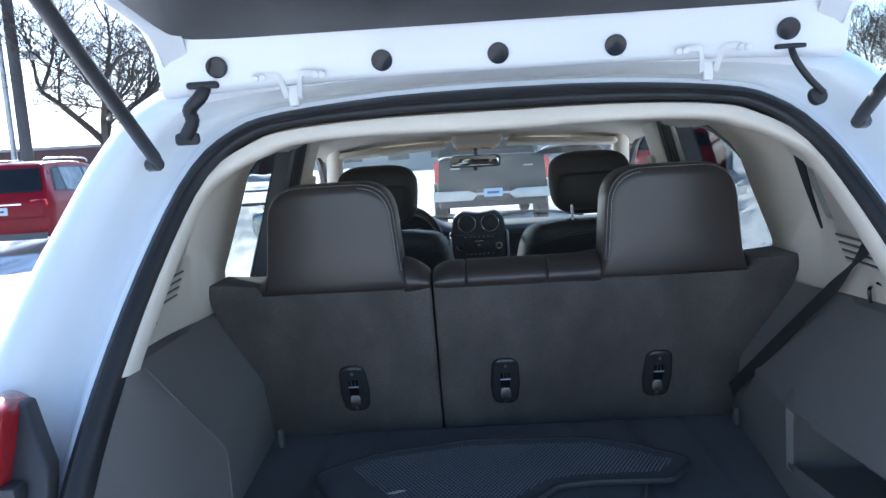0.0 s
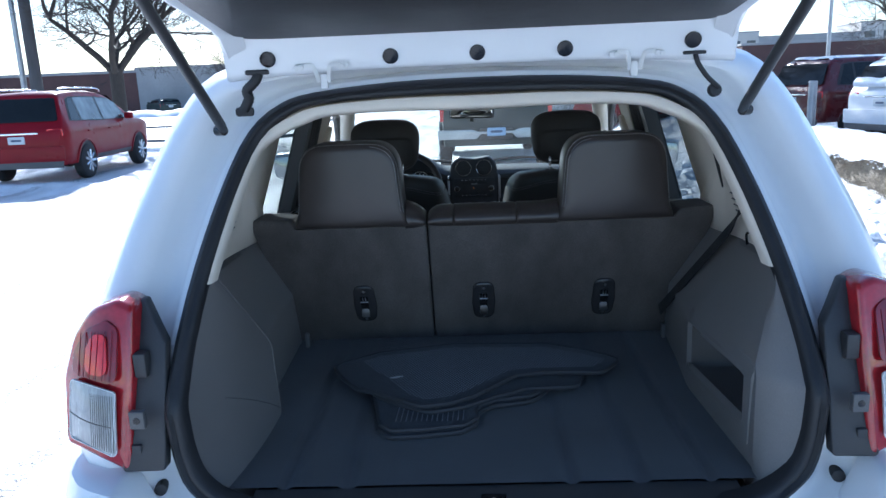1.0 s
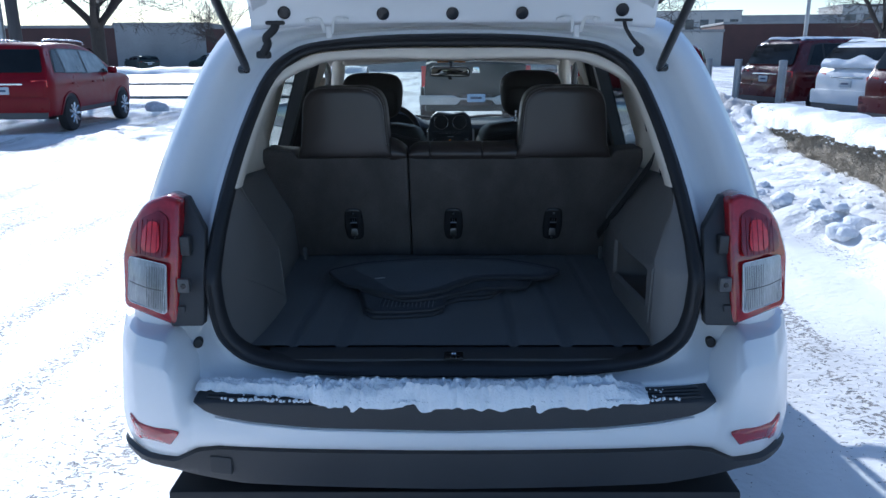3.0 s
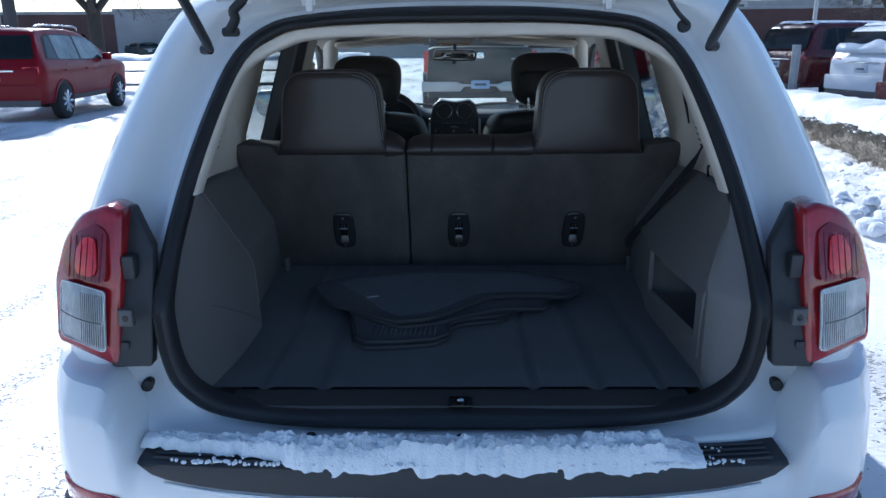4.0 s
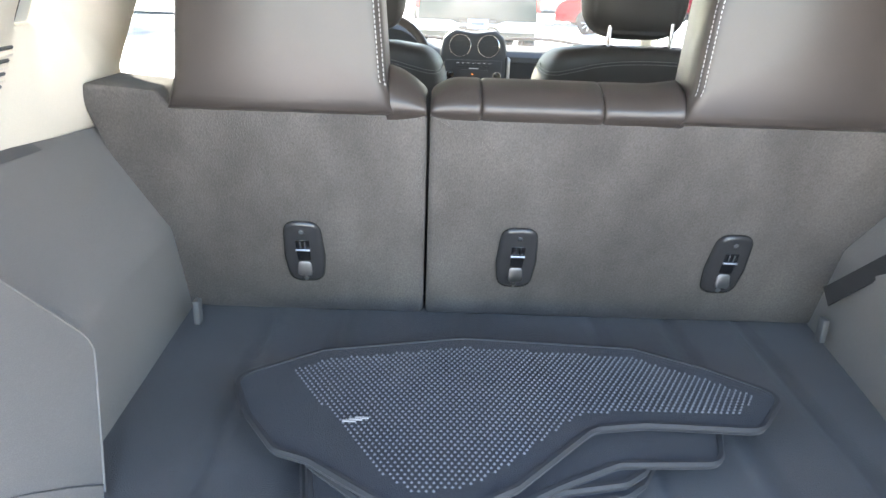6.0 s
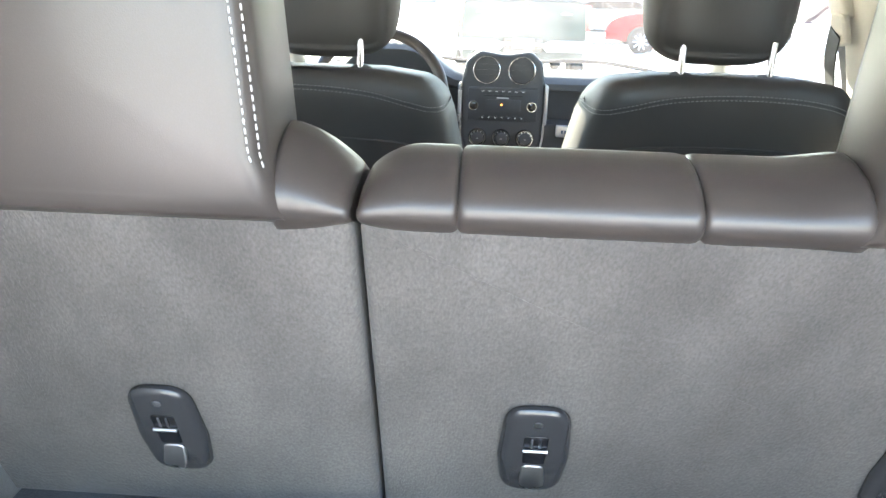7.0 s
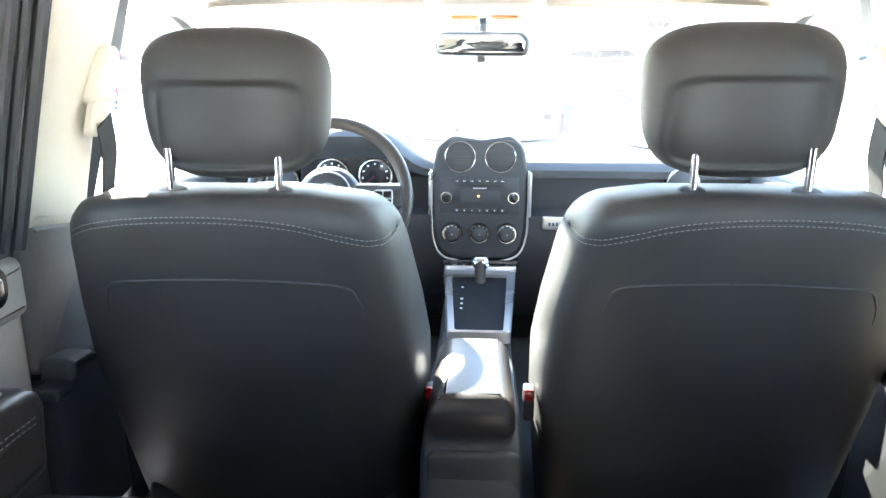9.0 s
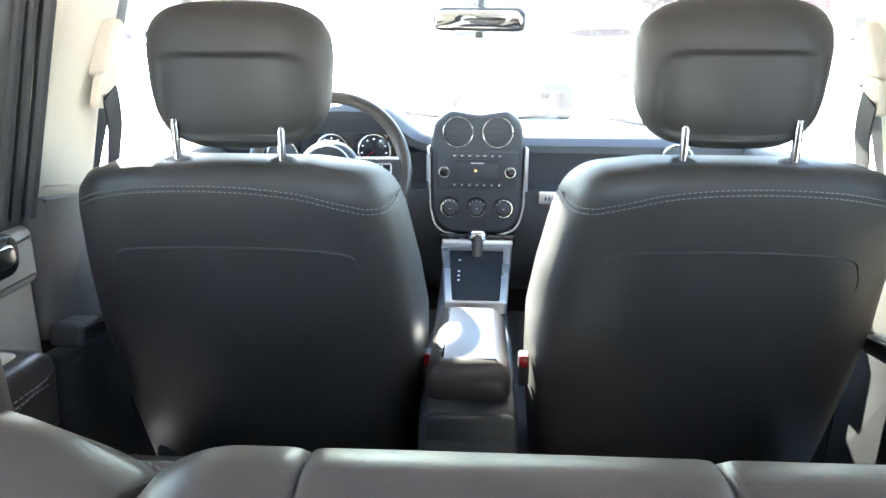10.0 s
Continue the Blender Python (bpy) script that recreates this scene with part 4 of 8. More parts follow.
for s in (-1, 1):
    zs = [0.70 + 0.455 * j / 40 for j in range(41)]
    bm = bmesh.new()
    rows = []
    for f in [i / 10 for i in range(11)]:
        row = []
        for z in zs:
            yc, xc = pod_line(z, s)
            y0 = y_rear(z) + 0.016
            xs = curve(z, [(0.70, 0.525), (0.73, 0.535), (0.76, 0.560), (0.80, 0.588), (0.84, 0.602), (0.90, 0.609), (0.95, 0.612), (1.05, 0.613), (1.16, 0.604)])
            y = y0 + (yc - y0) * f
            row.append(Vector((s * (xs + (xc - xs) * f - 0.010 * math.sin(math.pi * f)), y, z)))
        rows.append(row)
    for d in (0.004, 0.012):
        rows.append([Vector((s * (pod_line(z, s)[1] + (0.002 if d < 0.01 else 0.016 if s < 0 else 0.004)), pod_line(z, s)[0] + d, z)) for z in zs])
    for f in [i / 24 for i in range(1, 25)]:
        row = []
        for z in zs:
            yc = pod_line(z, s)[0] + 0.012
            y = yc + (1.02 - yc) * f
            ztop = curve(y, [(0.09, 1.12), (0.26, 1.163), (0.95, 1.108), (1.02, 1.10)])
            zz = 0.70 + (z - 0.70) / 0.455 * (ztop - 0.70)
            x = wall_x(y, zz, s)
            if s < 0:
                x = max(x, pod_line(zz, s)[1] + 0.014 * max(0, 1 - f * 6))
            row.append(Vector((s * x, y, zz)))
        rows.append(row)
    if s > 0:
        # leave the pocket's opening free
        vs = [[bm.verts.new(p) for p in row] for row in rows]
        for ra, rb in zip(vs, vs[1:]):
            for i in range(len(zs) - 1):
                c = (ra[i].co + rb[i + 1].co) / 2
                if 0.215 < c.y < 0.585 and 0.815 < c.z < pocket_top(c.y) - 0.006:
                    continue
                bm.faces.new((ra[i], ra[i + 1], rb[i + 1], rb[i]))
    else:
        rings(bm, rows, close=False)
    pn = lpart("cargo_side_panel", bm, CARGOTRIM, "charcoal plastic cargo side panel", angle=28)
    bm = bmesh.new()
    rings(bm, [[Vector((s * (x + curve(y, [(0.26, 0.600), (0.5, 0.632), (0.95, 0.676), (1.02, 0.68)])), y, curve(y, [(0.09, 1.12), (0.26, 1.163), (0.95, 1.108), (1.02, 1.10)]) + dz)) for y in [0.295 + 0.725 * i / 20 for i in range(21)]] for x, dz in ((0.0, -0.010), (0.006, 0.003), (0.030, 0.004))], close=False)
    lpart("panel_ledge", bm, GREYPLASTIC, "", pn)
    if s > 0:
        frame_o = rpoly([(0.190, 0.785), (0.615, 0.770), (0.620, 0.960), (0.190, 0.968)], 0.012, 4)
        hole_o = rpoly([(0.224, 0.824), (0.590, 0.806), (0.594, 0.930), (0.226, 0.938)], 0.012, 4)
        lpart("pocket_rim", ring_plate(frame_o, hole_o, lambda y, z, off: Vector((wall_x(y, z, 1) + 0.012 - off, y, z)), 0.0, 0.0135), CARGOTRIM, "", pn)
        bm = bmesh.new()
        rings(bm, [[Vector((x, y, z)) for y, z in inset(hole_o, -0.004)] for x in (0.535, 0.60, 0.672)], cap0=False)
        lpart("side_pocket", bm, CARGOTRIM, "open storage pocket", pn)
    else:
        lpart("panel_edge", tube([Vector((s * (pod_line(z, s)[1] - 0.001), pod_line(z, s)[0] + 0.001, z)) for z in [0.76 + 0.014 * i for i in range(28)]], 0.0016, 6), CARGOTRIM, "", pn)
        gap = []
        for f in [0.36 + 0.064 * i for i in range(11)]:
            z = 0.962 - 0.195 * f
            yc, xc = pod_line(z, s)
            y0, xs = y_rear(z) + 0.016, curve(z, [(0.76, 0.560), (0.80, 0.588), (0.84, 0.602), (0.90, 0.609)])
            gap.append(Vector((s * (xs + (xc - xs) * f - 0.010 * math.sin(math.pi * f) - 0.0005), y0 + (yc - y0) * f, z)))
        lpart("panel_gap", tube(gap, 0.0012, 5), GREYPLASTIC, "", pn)
    lpart("screw_cap", disc((s * 0.6025, 0.268, 1.098), (-s, -0.2, 0.25), 0.009, 0.004, 16), GLOSSBLACK, "", pn)
    lpart("cargo_hook", box(s * 0.655, 0.60, 1.10, 0.02, 0.03, 0.025, 0.005), PLASTIC, "", pn)
    lpart("cargo_hook", box(s * 0.668, 0.70, 1.098, 0.02, 0.03, 0.025, 0.005), PLASTIC, "", pn)
    lpart("tie_down", box(s * 0.545, 0.915, 0.79, 0.012, 0.022, 0.045, 0.004), GREYPLASTIC, "small grey tie-down loop", pn)

# pillars and doors
for s in (-1, 1):
    sp = side_place(s)
    bp = lpart("b_pillar", slab(rpoly([(1.740, 1.118), (1.935, 1.082), (1.915, 1.24), (1.915, 1.545), (1.725, 1.545), (1.724, 1.27)], [0.02, 0.03, 0.1, 0, 0, 0.1], 4), 0.06, 0.022, lambda u, v, w, sp=sp: sp(u, v, 0.085 - w)), CREAM, "cream B-pillar trim")
    lpart("b_pillar_base", slab(rpoly([(1.762, 0.862), (1.985, 0.830), (1.975, 1.100), (1.757, 1.128)], 0.02, 4), 0.06, 0.02, lambda u, v, w, sp=sp: sp(u, v, 0.079 - w)), PILLARGREY, "warm grey lower pillar trim")
    lpart("pillar_foot", slab(rpoly([(1.768, 0.52), (2.00, 0.50), (1.986, 0.827), (1.763, 0.859)], 0.02, 4), 0.06, 0.015, lambda u, v, w, sp=sp: sp(u, v, 0.083 - w)), PLASTIC, "black plastic foot of the pillar trim")
    anchor = lpart("belt_anchor_cover", slab(rpoly([(1.742, 0.862), (1.834, 0.850), (1.838, 0.878), (1.814, 0.893), (1.748, 0.902)], 0.010, 4), 0.06, 0.012, lambda u, v, w, s=s: Vector((s * (0.660 + w), u, v))), PLASTIC, "black plastic belt anchor cover")
    # sheen on the plastic cover's edge, drawn as a thin steel line
    lpart("cover_edge_sheen", tube([(s * 0.661, 1.755, 0.895), (s * 0.661, 1.822, 0.882)], 0.0022, 6), STEEL, "", anchor)
    lpart("cover_step", slab(rpoly([(1.700, 0.848), (1.752, 0.842), (1.752, 0.862), (1.702, 0.868)], 0.006, 3), 0.05, 0.008, lambda u, v, w, s=s: Vector((s * (0.664 + w), u, v))), PLASTIC, "", anchor)
    # rear frame and seals get a lighter grey that imitates the veil of glare
    for y0, y1, z0 in ((1.60, 1.765, 1.07), (1.955, 2.02, 1.07)):
        lpart("door_frame", prism([(y0, z0), (y1, z0), (y1, 1.53), (y0, 1.53)], sp, 0.004, 0.058 if y0 < 1.7 else 0.045), GREYPLASTIC if y0 < 1.7 else RUBBER, "dark door frame and seal")
    for yy, rr, off in ((1.728, 0.011, 0.074), (1.702, 0.008, 0.066), (1.676, 0.010, 0.060)):
        lpart("door_seal", tube([sp(yy + 0.016 - 0.03 * f, 1.09 + 0.43 * f, off) for f in (0, 0.25, 0.5, 0.75, 1)], rr, 8), PANEL, "charcoal rubber door seal")
    lpart("door_header", prism([(1.03, 1.17), (1.11, 1.30), (1.26, 1.43), (1.45, 1.495), (1.70, 1.512), (1.70, 1.60), (0.92, 1.60), (0.92, 1.17)], sp, 0.020, 0.030), HEADLINER)
    lpart("roof_rail_trim", tube([sp(y, 1.525, 0.025) for y in (0.7, 1.0, 1.4, 1.9, 2.3)], 0.046, 10), HEADLINER)
    lpart("a_pillar", tube([shield(s, f) + Vector((-s * 0.012, -0.05, -0.012)) for f in [j / 8 for j in range(9)]], 0.036, 10), CREAM, "cream A-pillar trim")
    lpart("door_frame", tube(smooth_path([sp(3.02, 1.10, 0.01), sp(2.72, 1.29, 0.012), sp(2.42, 1.43, 0.015), sp(2.12, 1.50, 0.02), sp(1.94, 1.515, 0.02)], 5), 0.020, 8), RUBBER, "black front door frame seal")
    lpart("door_frame", tube(smooth_path([sp(1.62, 1.515, 0.02), sp(1.46, 1.495, 0.02), sp(1.27, 1.43, 0.015), sp(1.12, 1.30, 0.01), sp(1.05, 1.17, 0.008), sp(1.04, 1.09, 0.005)], 5), 0.016, 8), RUBBER, "black rear door frame seal")
    for nm, y0, y1 in (("rear_door_panel", 1.02, 1.762), ("front_door_panel", 1.995, 3.06)):
        dp = lpart(nm, slab(rpoly([(y0, 0.42), (y1, 0.42), (y1, 1.055), (y0, 1.075)], 0.03, 4), 0.05, 0.02, lambda u, v, w, s=s: Vector((s * (0.735 + w), u, v))), BEIGE, "beige moulded door panel")
        lpart("door_panel_lower", slab(rpoly([(y0 + 0.01, 0.43), (y1 - 0.01, 0.43), (y1 - 0.01, 0.79), (y0 + 0.01, 0.80)], 0.03, 4), 0.02, 0.008, lambda u, v, w, s=s: Vector((s * (0.729 + w), u, v))), PLASTIC, "black lower part of the door panel", dp)
        lpart("door_cap", slab(rpoly([(y0, 0.985), (y1, 0.975), (y1, 1.075), (y0, 1.095)], 0.02, 4), 0.09, 0.02, lambda u, v, w, s=s: Vector((s * (0.722 + w), u, v))), BEIGE if y0 < 1.5 else DASH, "padded door cap", dp)
        ya = y1 - (0.13 if y0 < 1.5 else 0.0)
        arm = lpart("door_armrest", slab(rpoly([(y0 + 0.12, 0.79), (ya - 0.030, 0.79), (ya - 0.012, 0.926), (y0 + 0.12, 0.952)], [0.03, 0.03, 0.035, 0.03], 4), 0.12, 0.03, lambda u, v, w, s=s: Vector((s * (0.618 + w), u, v))), LEATHER, "black leather door armrest with twin stitching", dp)
        lpart("stitching", stitches([Vector((s * 0.6165, y0 + 0.16 + (ya - y0 - 0.22) * f, 0.912 - 0.018 * f)) for f in (0, 0.5, 1)], 0.008, 0.004, 0.0012), THREAD, "", dp)
        lpart("stitching", stitches([Vector((s * 0.6165, y0 + 0.16 + (ya - y0 - 0.22) * f, 0.903 - 0.018 * f)) for f in (0, 0.5, 1)], 0.008, 0.004, 0.0012), THREAD, "", dp)
        lpart("pull_cup", slab(rpoly([(y0 + 0.20, 0.655), (ya - 0.055, 0.655), (ya - 0.055, 0.715), (y0 + 0.20, 0.715)], 0.018, 4), 0.02, 0.004, lambda u, v, w, s=s: Vector((s * v, u, 0.956 - 0.026 * (u - y0 - 0.12) / (ya - y0 - 0.132) - w))), CREAM, "pale grip tray", dp)
        lpart("handle_bezel", slab(rpoly([(y1 - 0.19, 1.015), (y1 - 0.062, 1.012), (y1 - 0.062, 1.078), (y1 - 0.19, 1.082)], 0.03, 5), 0.02, 0.006, lambda u, v, w, s=s: Vector((s * (0.712 + w), u, v))), GLOSSBLACK, "dark handle recess", dp)
        lpart("door_handle", slab(rpoly([(y1 - 0.175, 1.030), (y1 - 0.078, 1.028), (y1 - 0.078, 1.064), (y1 - 0.175, 1.066)], 0.016, 4), 0.02, 0.006, lambda u, v, w, s=s: Vector((s * (0.706 + w), u, v))), CHROME, "chrome inner door handle", dp)
    lpart("door_window", prism([(1.06, 1.09), (1.62, 1.08), (1.62, 1.515), (1.44, 1.49), (1.23, 1.40), (1.08, 1.22)], sp, 0.010, 0.014), PRIVACY, "rear door window glass")
    lpart("door_window", prism([(2.0, 1.075), (3.0, 1.07), (2.72, 1.28), (2.42, 1.42), (2.12, 1.50), (2.0, 1.51)], sp, 0.010, 0.014), CLEAR, "front door window glass")
    # sun visors
    lpart("sun_visor", slab(rpoly([(s * 0.125, 2.30), (s * 0.565, 2.24), (s * 0.575, 2.37), (s * 0.125, 2.44)], 0.03, 5), 0.022, 0.009, lambda u, v, w: Vector((u, v - 0.03, 1.474 - 0.10 * (v - 2.3) - 0.03 * (u / 0.55) ** 2 + w))), HEADLINER, "cream cloth sun visor")
    lpart("visor_label", slab(rpoly([(s * 0.20, 2.395), (s * 0.31, 2.385), (s * 0.312, 2.36), (s * 0.202, 2.37)], 0.003), 0.001, 0.0004, lambda u, v, w: Vector((u, v - 0.03, 1.4725 - 0.10 * (v - 2.3) - 0.03 * (u / 0.55) ** 2 + w))), WHITEPRINT)

# overhead lamp unit
oh = lpart("overhead_console", slab(rpoly([(-0.105, 2.22), (0.105, 2.22), (0.095, 2.44), (-0.095, 2.44)], 0.03, 5), 0.04, 0.014, lambda u, v, w: Vector((u, v, 1.468 - 0.09 * (v - 2.3) + w))), CREAM, "cream overhead lamp console")
for x in (-0.045, 0.045):
    lpart("map_lamp", slab(rpoly([(x - 0.032, 2.385), (x + 0.032, 2.385), (x + 0.030, 2.425), (x - 0.030, 2.425)], 0.012, 4), 0.008, 0.003, lambda u, v, w: Vector((u, v, 1.462 - 0.09 * (v - 2.3) + w))), ORANGE, "amber-lit map lamp lens", oh)

# floor and cargo floor
lpart("cabin_floor", box(0, 2.05, 0.40, 1.50, 2.10, 0.04, 0.01), FLOORCARPET, "dark carpeted cabin floor")
bm = bmesh.new()
rows = []
for j in range(2):
    y = 0.125 + 0.945 * j
    rows.append([Vector((-0.62 + 1.24 * i / 120, y, 0.752 - (0.006 if any(abs((-0.62 + 1.24 * i / 120) - g) < 0.011 for g in (-0.43, -0.30, 0.16, 0.30, 0.44)) else 0))) for i in range(121)])
rows.append([Vector((p.x, p.y, 0.70)) for p in rows[-1]])
rings(bm, rows, close=False)
lpart("cargo_floor", bm, FLOORCARPET, "dark carpeted cargo floor with shallow grooves")
lpart("rear_bulkhead", box(0, 1.09, 0.56, 1.30, 0.03, 0.36, 0.0), RUBBER)

# ---- rear seats ----
def rec_y(z):
    return 0.958 + (0.886 - z) * 0.42


def rear_seat(name, label, x0, x1, hx, seams, latches):
    seat = thing(name, label, "seat", "rear seats", at=((x0 + x1) / 2, 1.0, 0.75))
    im = Matrix.Translation((-(x0 + x1) / 2, -1.0, -0.75))

    def sp_(nm, bm, mat, lab="", parent=None, angle=40):
        bmesh.ops.transform(bm, matrix=im, verts=bm.verts)
        return part(nm, bm, mat, parent or seat, lab, angle)

    o = -1 if x0 < -0.5 else 1
    xo, xi = (x0, x1) if o < 0 else (x1, x0)
    edge = [(x0, 0.752), (x1, 0.752), (x1, 1.158), (x0, 1.158)]
    if o < 0:
        edge = [(x0 + 0.06, 0.752), (x1, 0.752), (x1, 1.158), (hx - 0.17, 1.158), (hx - 0.185, 1.178), (x0 + 0.012, 1.186), (x0, 1.165), (x0 + 0.012, 1.09)]
    else:
        edge = [(x0, 0.752), (x1 - 0.06, 0.752), (x1 - 0.012, 1.09), (x1, 1.165), (x1 - 0.012, 1.186), (hx + 0.185, 1.178), (hx + 0.17, 1.158), (x0, 1.158)]
    back = sp_("seat_back_panel", slab(rpoly(edge, 0.012, 4), 0.14, 0.010, lambda u, v, w: Vector((u, rec_y(v) + w, v))), CARPET, "charcoal felt seat back")
    # leather roll along the top, panel by panel
    sect = [(0.004, -0.010), (-0.006, -0.002), (-0.010, 0.006), (-0.009, 0.014), (-0.004, 0.022), (0.006, 0.030), (0.022, 0.037), (0.043, 0.0435), (0.063, 0.0462), (0.083, 0.0432), (0.102, 0.0290), (0.115, -0.002), (0.122, -0.08)]
    for a, b in zip(seams, seams[1:]):
        g = bmesh.new()
        rows = []
        n = 22
        for i in range(n + 1):
            f = 0.5 - 0.5 * math.cos(math.pi * i / n)
            x = a + (b - a) * f
            e = min(f, 1 - f) * (b - a)
            pinch = 0.0045 * math.exp(-e / 0.0020)
            drop = 0.0
            if abs(a - xi) < 1e-6 or abs(b - xi) < 1e-6:
                d = abs(x - xi)
                drop = 0.020 * max(0, 1 - d / 0.045) ** 2
            near = abs(x - (hx - o * 0.152))
            rise = (0.017 if o < 0 else 0.008) * max(0.0, 1 - near / 0.055) ** 1.3
            drop -= rise
            rows.append([Vector((x, rec_y(1.158) + p[0] + (pinch if p[0] < 0.02 else 0), 1.158 + p[1] * (1 - drop / 0.045) - (pinch if p[1] > 0.02 else 0))) for p in sect])
        rings(g, rows, close=False)
        bmesh.ops.contextual_create(g, geom=[])
        ends = [rows[0], rows[-1]]
        for row in ends:
            g.faces.new([g.verts.new(p) for p in row])
        sp_("leather_top", g, LEATHER, "black leather top roll of the seat back", angle=50)
    # fixed headrest, tombstone shaped
    hw0, hw1 = 0.160, 0.118
    out = [(hx - hw0 - 0.010, 1.150), (hx + hw0 + 0.010, 1.150), (hx + hw0 - 0.006, 1.20), (hx + hw1 + 0.020, 1.398), (hx - hw1 - 0.020, 1.398), (hx - hw0 + 0.006, 1.20)]
    outline = rpoly(out, [0.0, 0.0, 0.06, 0.085, 0.085, 0.06], 9)
    hy = lambda v: 0.812 + 1.6 * max(0, 1.21 - v) ** 2 + 0.03 * (v - 1.16)
    hr = sp_("headrest", slab(outline, 0.125, 0.022, lambda u, v, w: Vector((u, hy(v) + w + 0.012 * ((u - hx) / 0.16) ** 2, v)), crown=0.001, inset=shrink), LEATHER, "broad black leather fixed headrest with pale stitching", angle=60)
    for d in (0.005, 0.0125):
        pth = [p for p in shrink(outline, d) if p[1] > 1.168]
        k = max(range(len(pth)), key=lambda i: (Vector(pth[i]) - Vector(pth[i - 1])).length)
        pth = pth[k:] + pth[:k]
        if d > 0.01:
            pth = [p for p in pth if (p[0] - hx) * o < -0.06]
            kk = max(range(len(pth)), key=lambda i: (Vector(pth[i]) - Vector(pth[i - 1])).length)
            pth = pth[kk:] + pth[:kk]
        sp_("stitching", stitches([Vector((p[0], hy(p[1]) + 0.012 * ((p[0] - hx) / 0.16) ** 2 + 0.022 * (1 - math.sqrt(max(0, 1 - (1 - d / 0.022) ** 2))) - 0.0004, p[1])) for p in pth], 0.0046, 0.0022, 0.0009), THREAD, "pale grey stitching", hr)
    # child-seat anchor bezels
    for x in latches:
        z0 = 0.893
        ol = rpoly([(x - 0.030, z0 - 0.066), (x + 0.030, z0 - 0.066), (x + 0.036, z0 - 0.01), (x + 0.031, z0 + 0.064), (x - 0.031, z0 + 0.064), (x - 0.036, z0 - 0.01)], [0.026, 0.026, 0.06, 0.026, 0.026, 0.06], 6)
        pl = lambda u, v, w: Vector((u, rec_y(v) - 0.013 + w, v))
        bz = sp_("anchor_bezel", slab(ol, 0.02, 0.0095, pl), BEZELGREY, "oval satin grey child-seat anchor bezel")
        # no real hollow: a black plate paints the shade of the slot
        sp_("recess", slab(rpoly([(x - 0.011, z0 - 0.016), (x + 0.011, z0 - 0.016), (x + 0.012, z0 + 0.028), (x - 0.012, z0 + 0.028)], 0.004), 0.006, 0.001, lambda u, v, w: pl(u, v, w - 0.0012)), GLOSSBLACK, "", bz)
        sp_("anchor_bar", tube([pl(x - 0.012, z0 + 0.008, -0.0035), pl(x + 0.012, z0 + 0.008, -0.0035)], 0.0021, 8), STEEL, "steel anchor bar", bz)
        for dx in (-0.004, 0.004):
            sp_("latch_pin", tube([pl(x + dx, z0 + 0.024, -0.002), pl(x + dx, z0 + 0.012, -0.002)], 0.0011, 6), STEEL, "", bz)
        # the scoop's highlight is imitated by a bright steel surface
        sp_("finger_scoop", slab(rpoly([(x - 0.013, z0 - 0.046), (x + 0.013, z0 - 0.046), (x + 0.011, z0 - 0.018), (x - 0.011, z0 - 0.018)], 0.007, 4), 0.006, 0.002, lambda u, v, w: pl(u, v, w - 0.0012 - 0.009 * max(0.0, min(1.0, (z0 - 0.018 - v) / 0.022)) ** 1.5)), STEEL, "finger scoop of the bezel, its highlight put in as bright steel", bz)
        for dz in (0.044, -0.055):
            sp_("screw", disc(pl(x, z0 + dz, -0.001), (0, -1, -0.4), 0.0045, 0.004, 10), STEEL, "", bz)
    # cushion in front
    sp_("seat_cushion", box((x0 + x1) / 2, 1.33, 0.70, (x1 - x0) - 0.02, 0.50, 0.18, 0.05, 3), LEATHER2, "black leather seat cushion")
    return seat


rear_seat("rear_bench", "narrow charcoal rear seat back with leather headrest", -0.668, -0.1575, -0.370, [-0.218, -0.1575], [-0.364])
rear_seat("rear_bench", "wide charcoal rear seat back with leather headrest", -0.1525, 0.668, 0.382, [-0.1525, -0.077, 0.104, 0.226], [0.004, 0.371])

# rear belt, slack against the trim
belt = thing("seat_belt", "black rear seat belt hanging slack beside the seat", "seat belt", "seat belts", at=(0.62, 0.44, 1.27))
def strap(pts, width, thick=0.0016, n=8, widths=None):
    """A flat webbing strap through points (p, width direction)."""
    g = bmesh.new()
    ps = smooth_path([p for p, d in pts], n)
    ds = smooth_path([Vector(d) for p, d in pts], n)
    rows = []
    for i, (p, d) in enumerate(zip(ps, ds)):
        t = (ps[min(i + 1, len(ps) - 1)] - ps[max(0, i - 1)]).normalized()
        d = (d - t * d.dot(t)).normalized()
        nn = t.cross(d)
        width = curve(i / (len(ps) - 1), widths) if widths else width
        rows.append([p + d * width / 2 + nn * thick, p - d * width / 2 + nn * thick, p - d * width / 2 - nn * thick, p + d * width / 2 - nn * thick])
    rings(g, rows)
    return g


def bpart(ob, name, bm, mat, label=""):
    bmesh.ops.translate(bm, vec=-ob.location, verts=bm.verts)
    return part(name, bm, mat, ob, label)


bpart(belt, "webbing", strap([((0.604, 0.440, 1.300), (0, 1, 0.1)), ((0.606, 0.465, 1.262), (0, 1, 0.3)), ((0.614, 0.535, 1.208), (0.2, 0.7, 0.6)), ((0.618, 0.615, 1.150), (0, 0.8, 0.5)), ((0.585, 0.74, 1.03), (0.1, 0.7, 0.7)), ((0.53, 0.90, 0.86), (0, 0.7, 0.7))], 0.046, widths=[(0, 0.044), (0.2, 0.036), (0.40, 0.007), (0.6, 0.026), (1, 0.034)]), WEB, "black belt webbing")
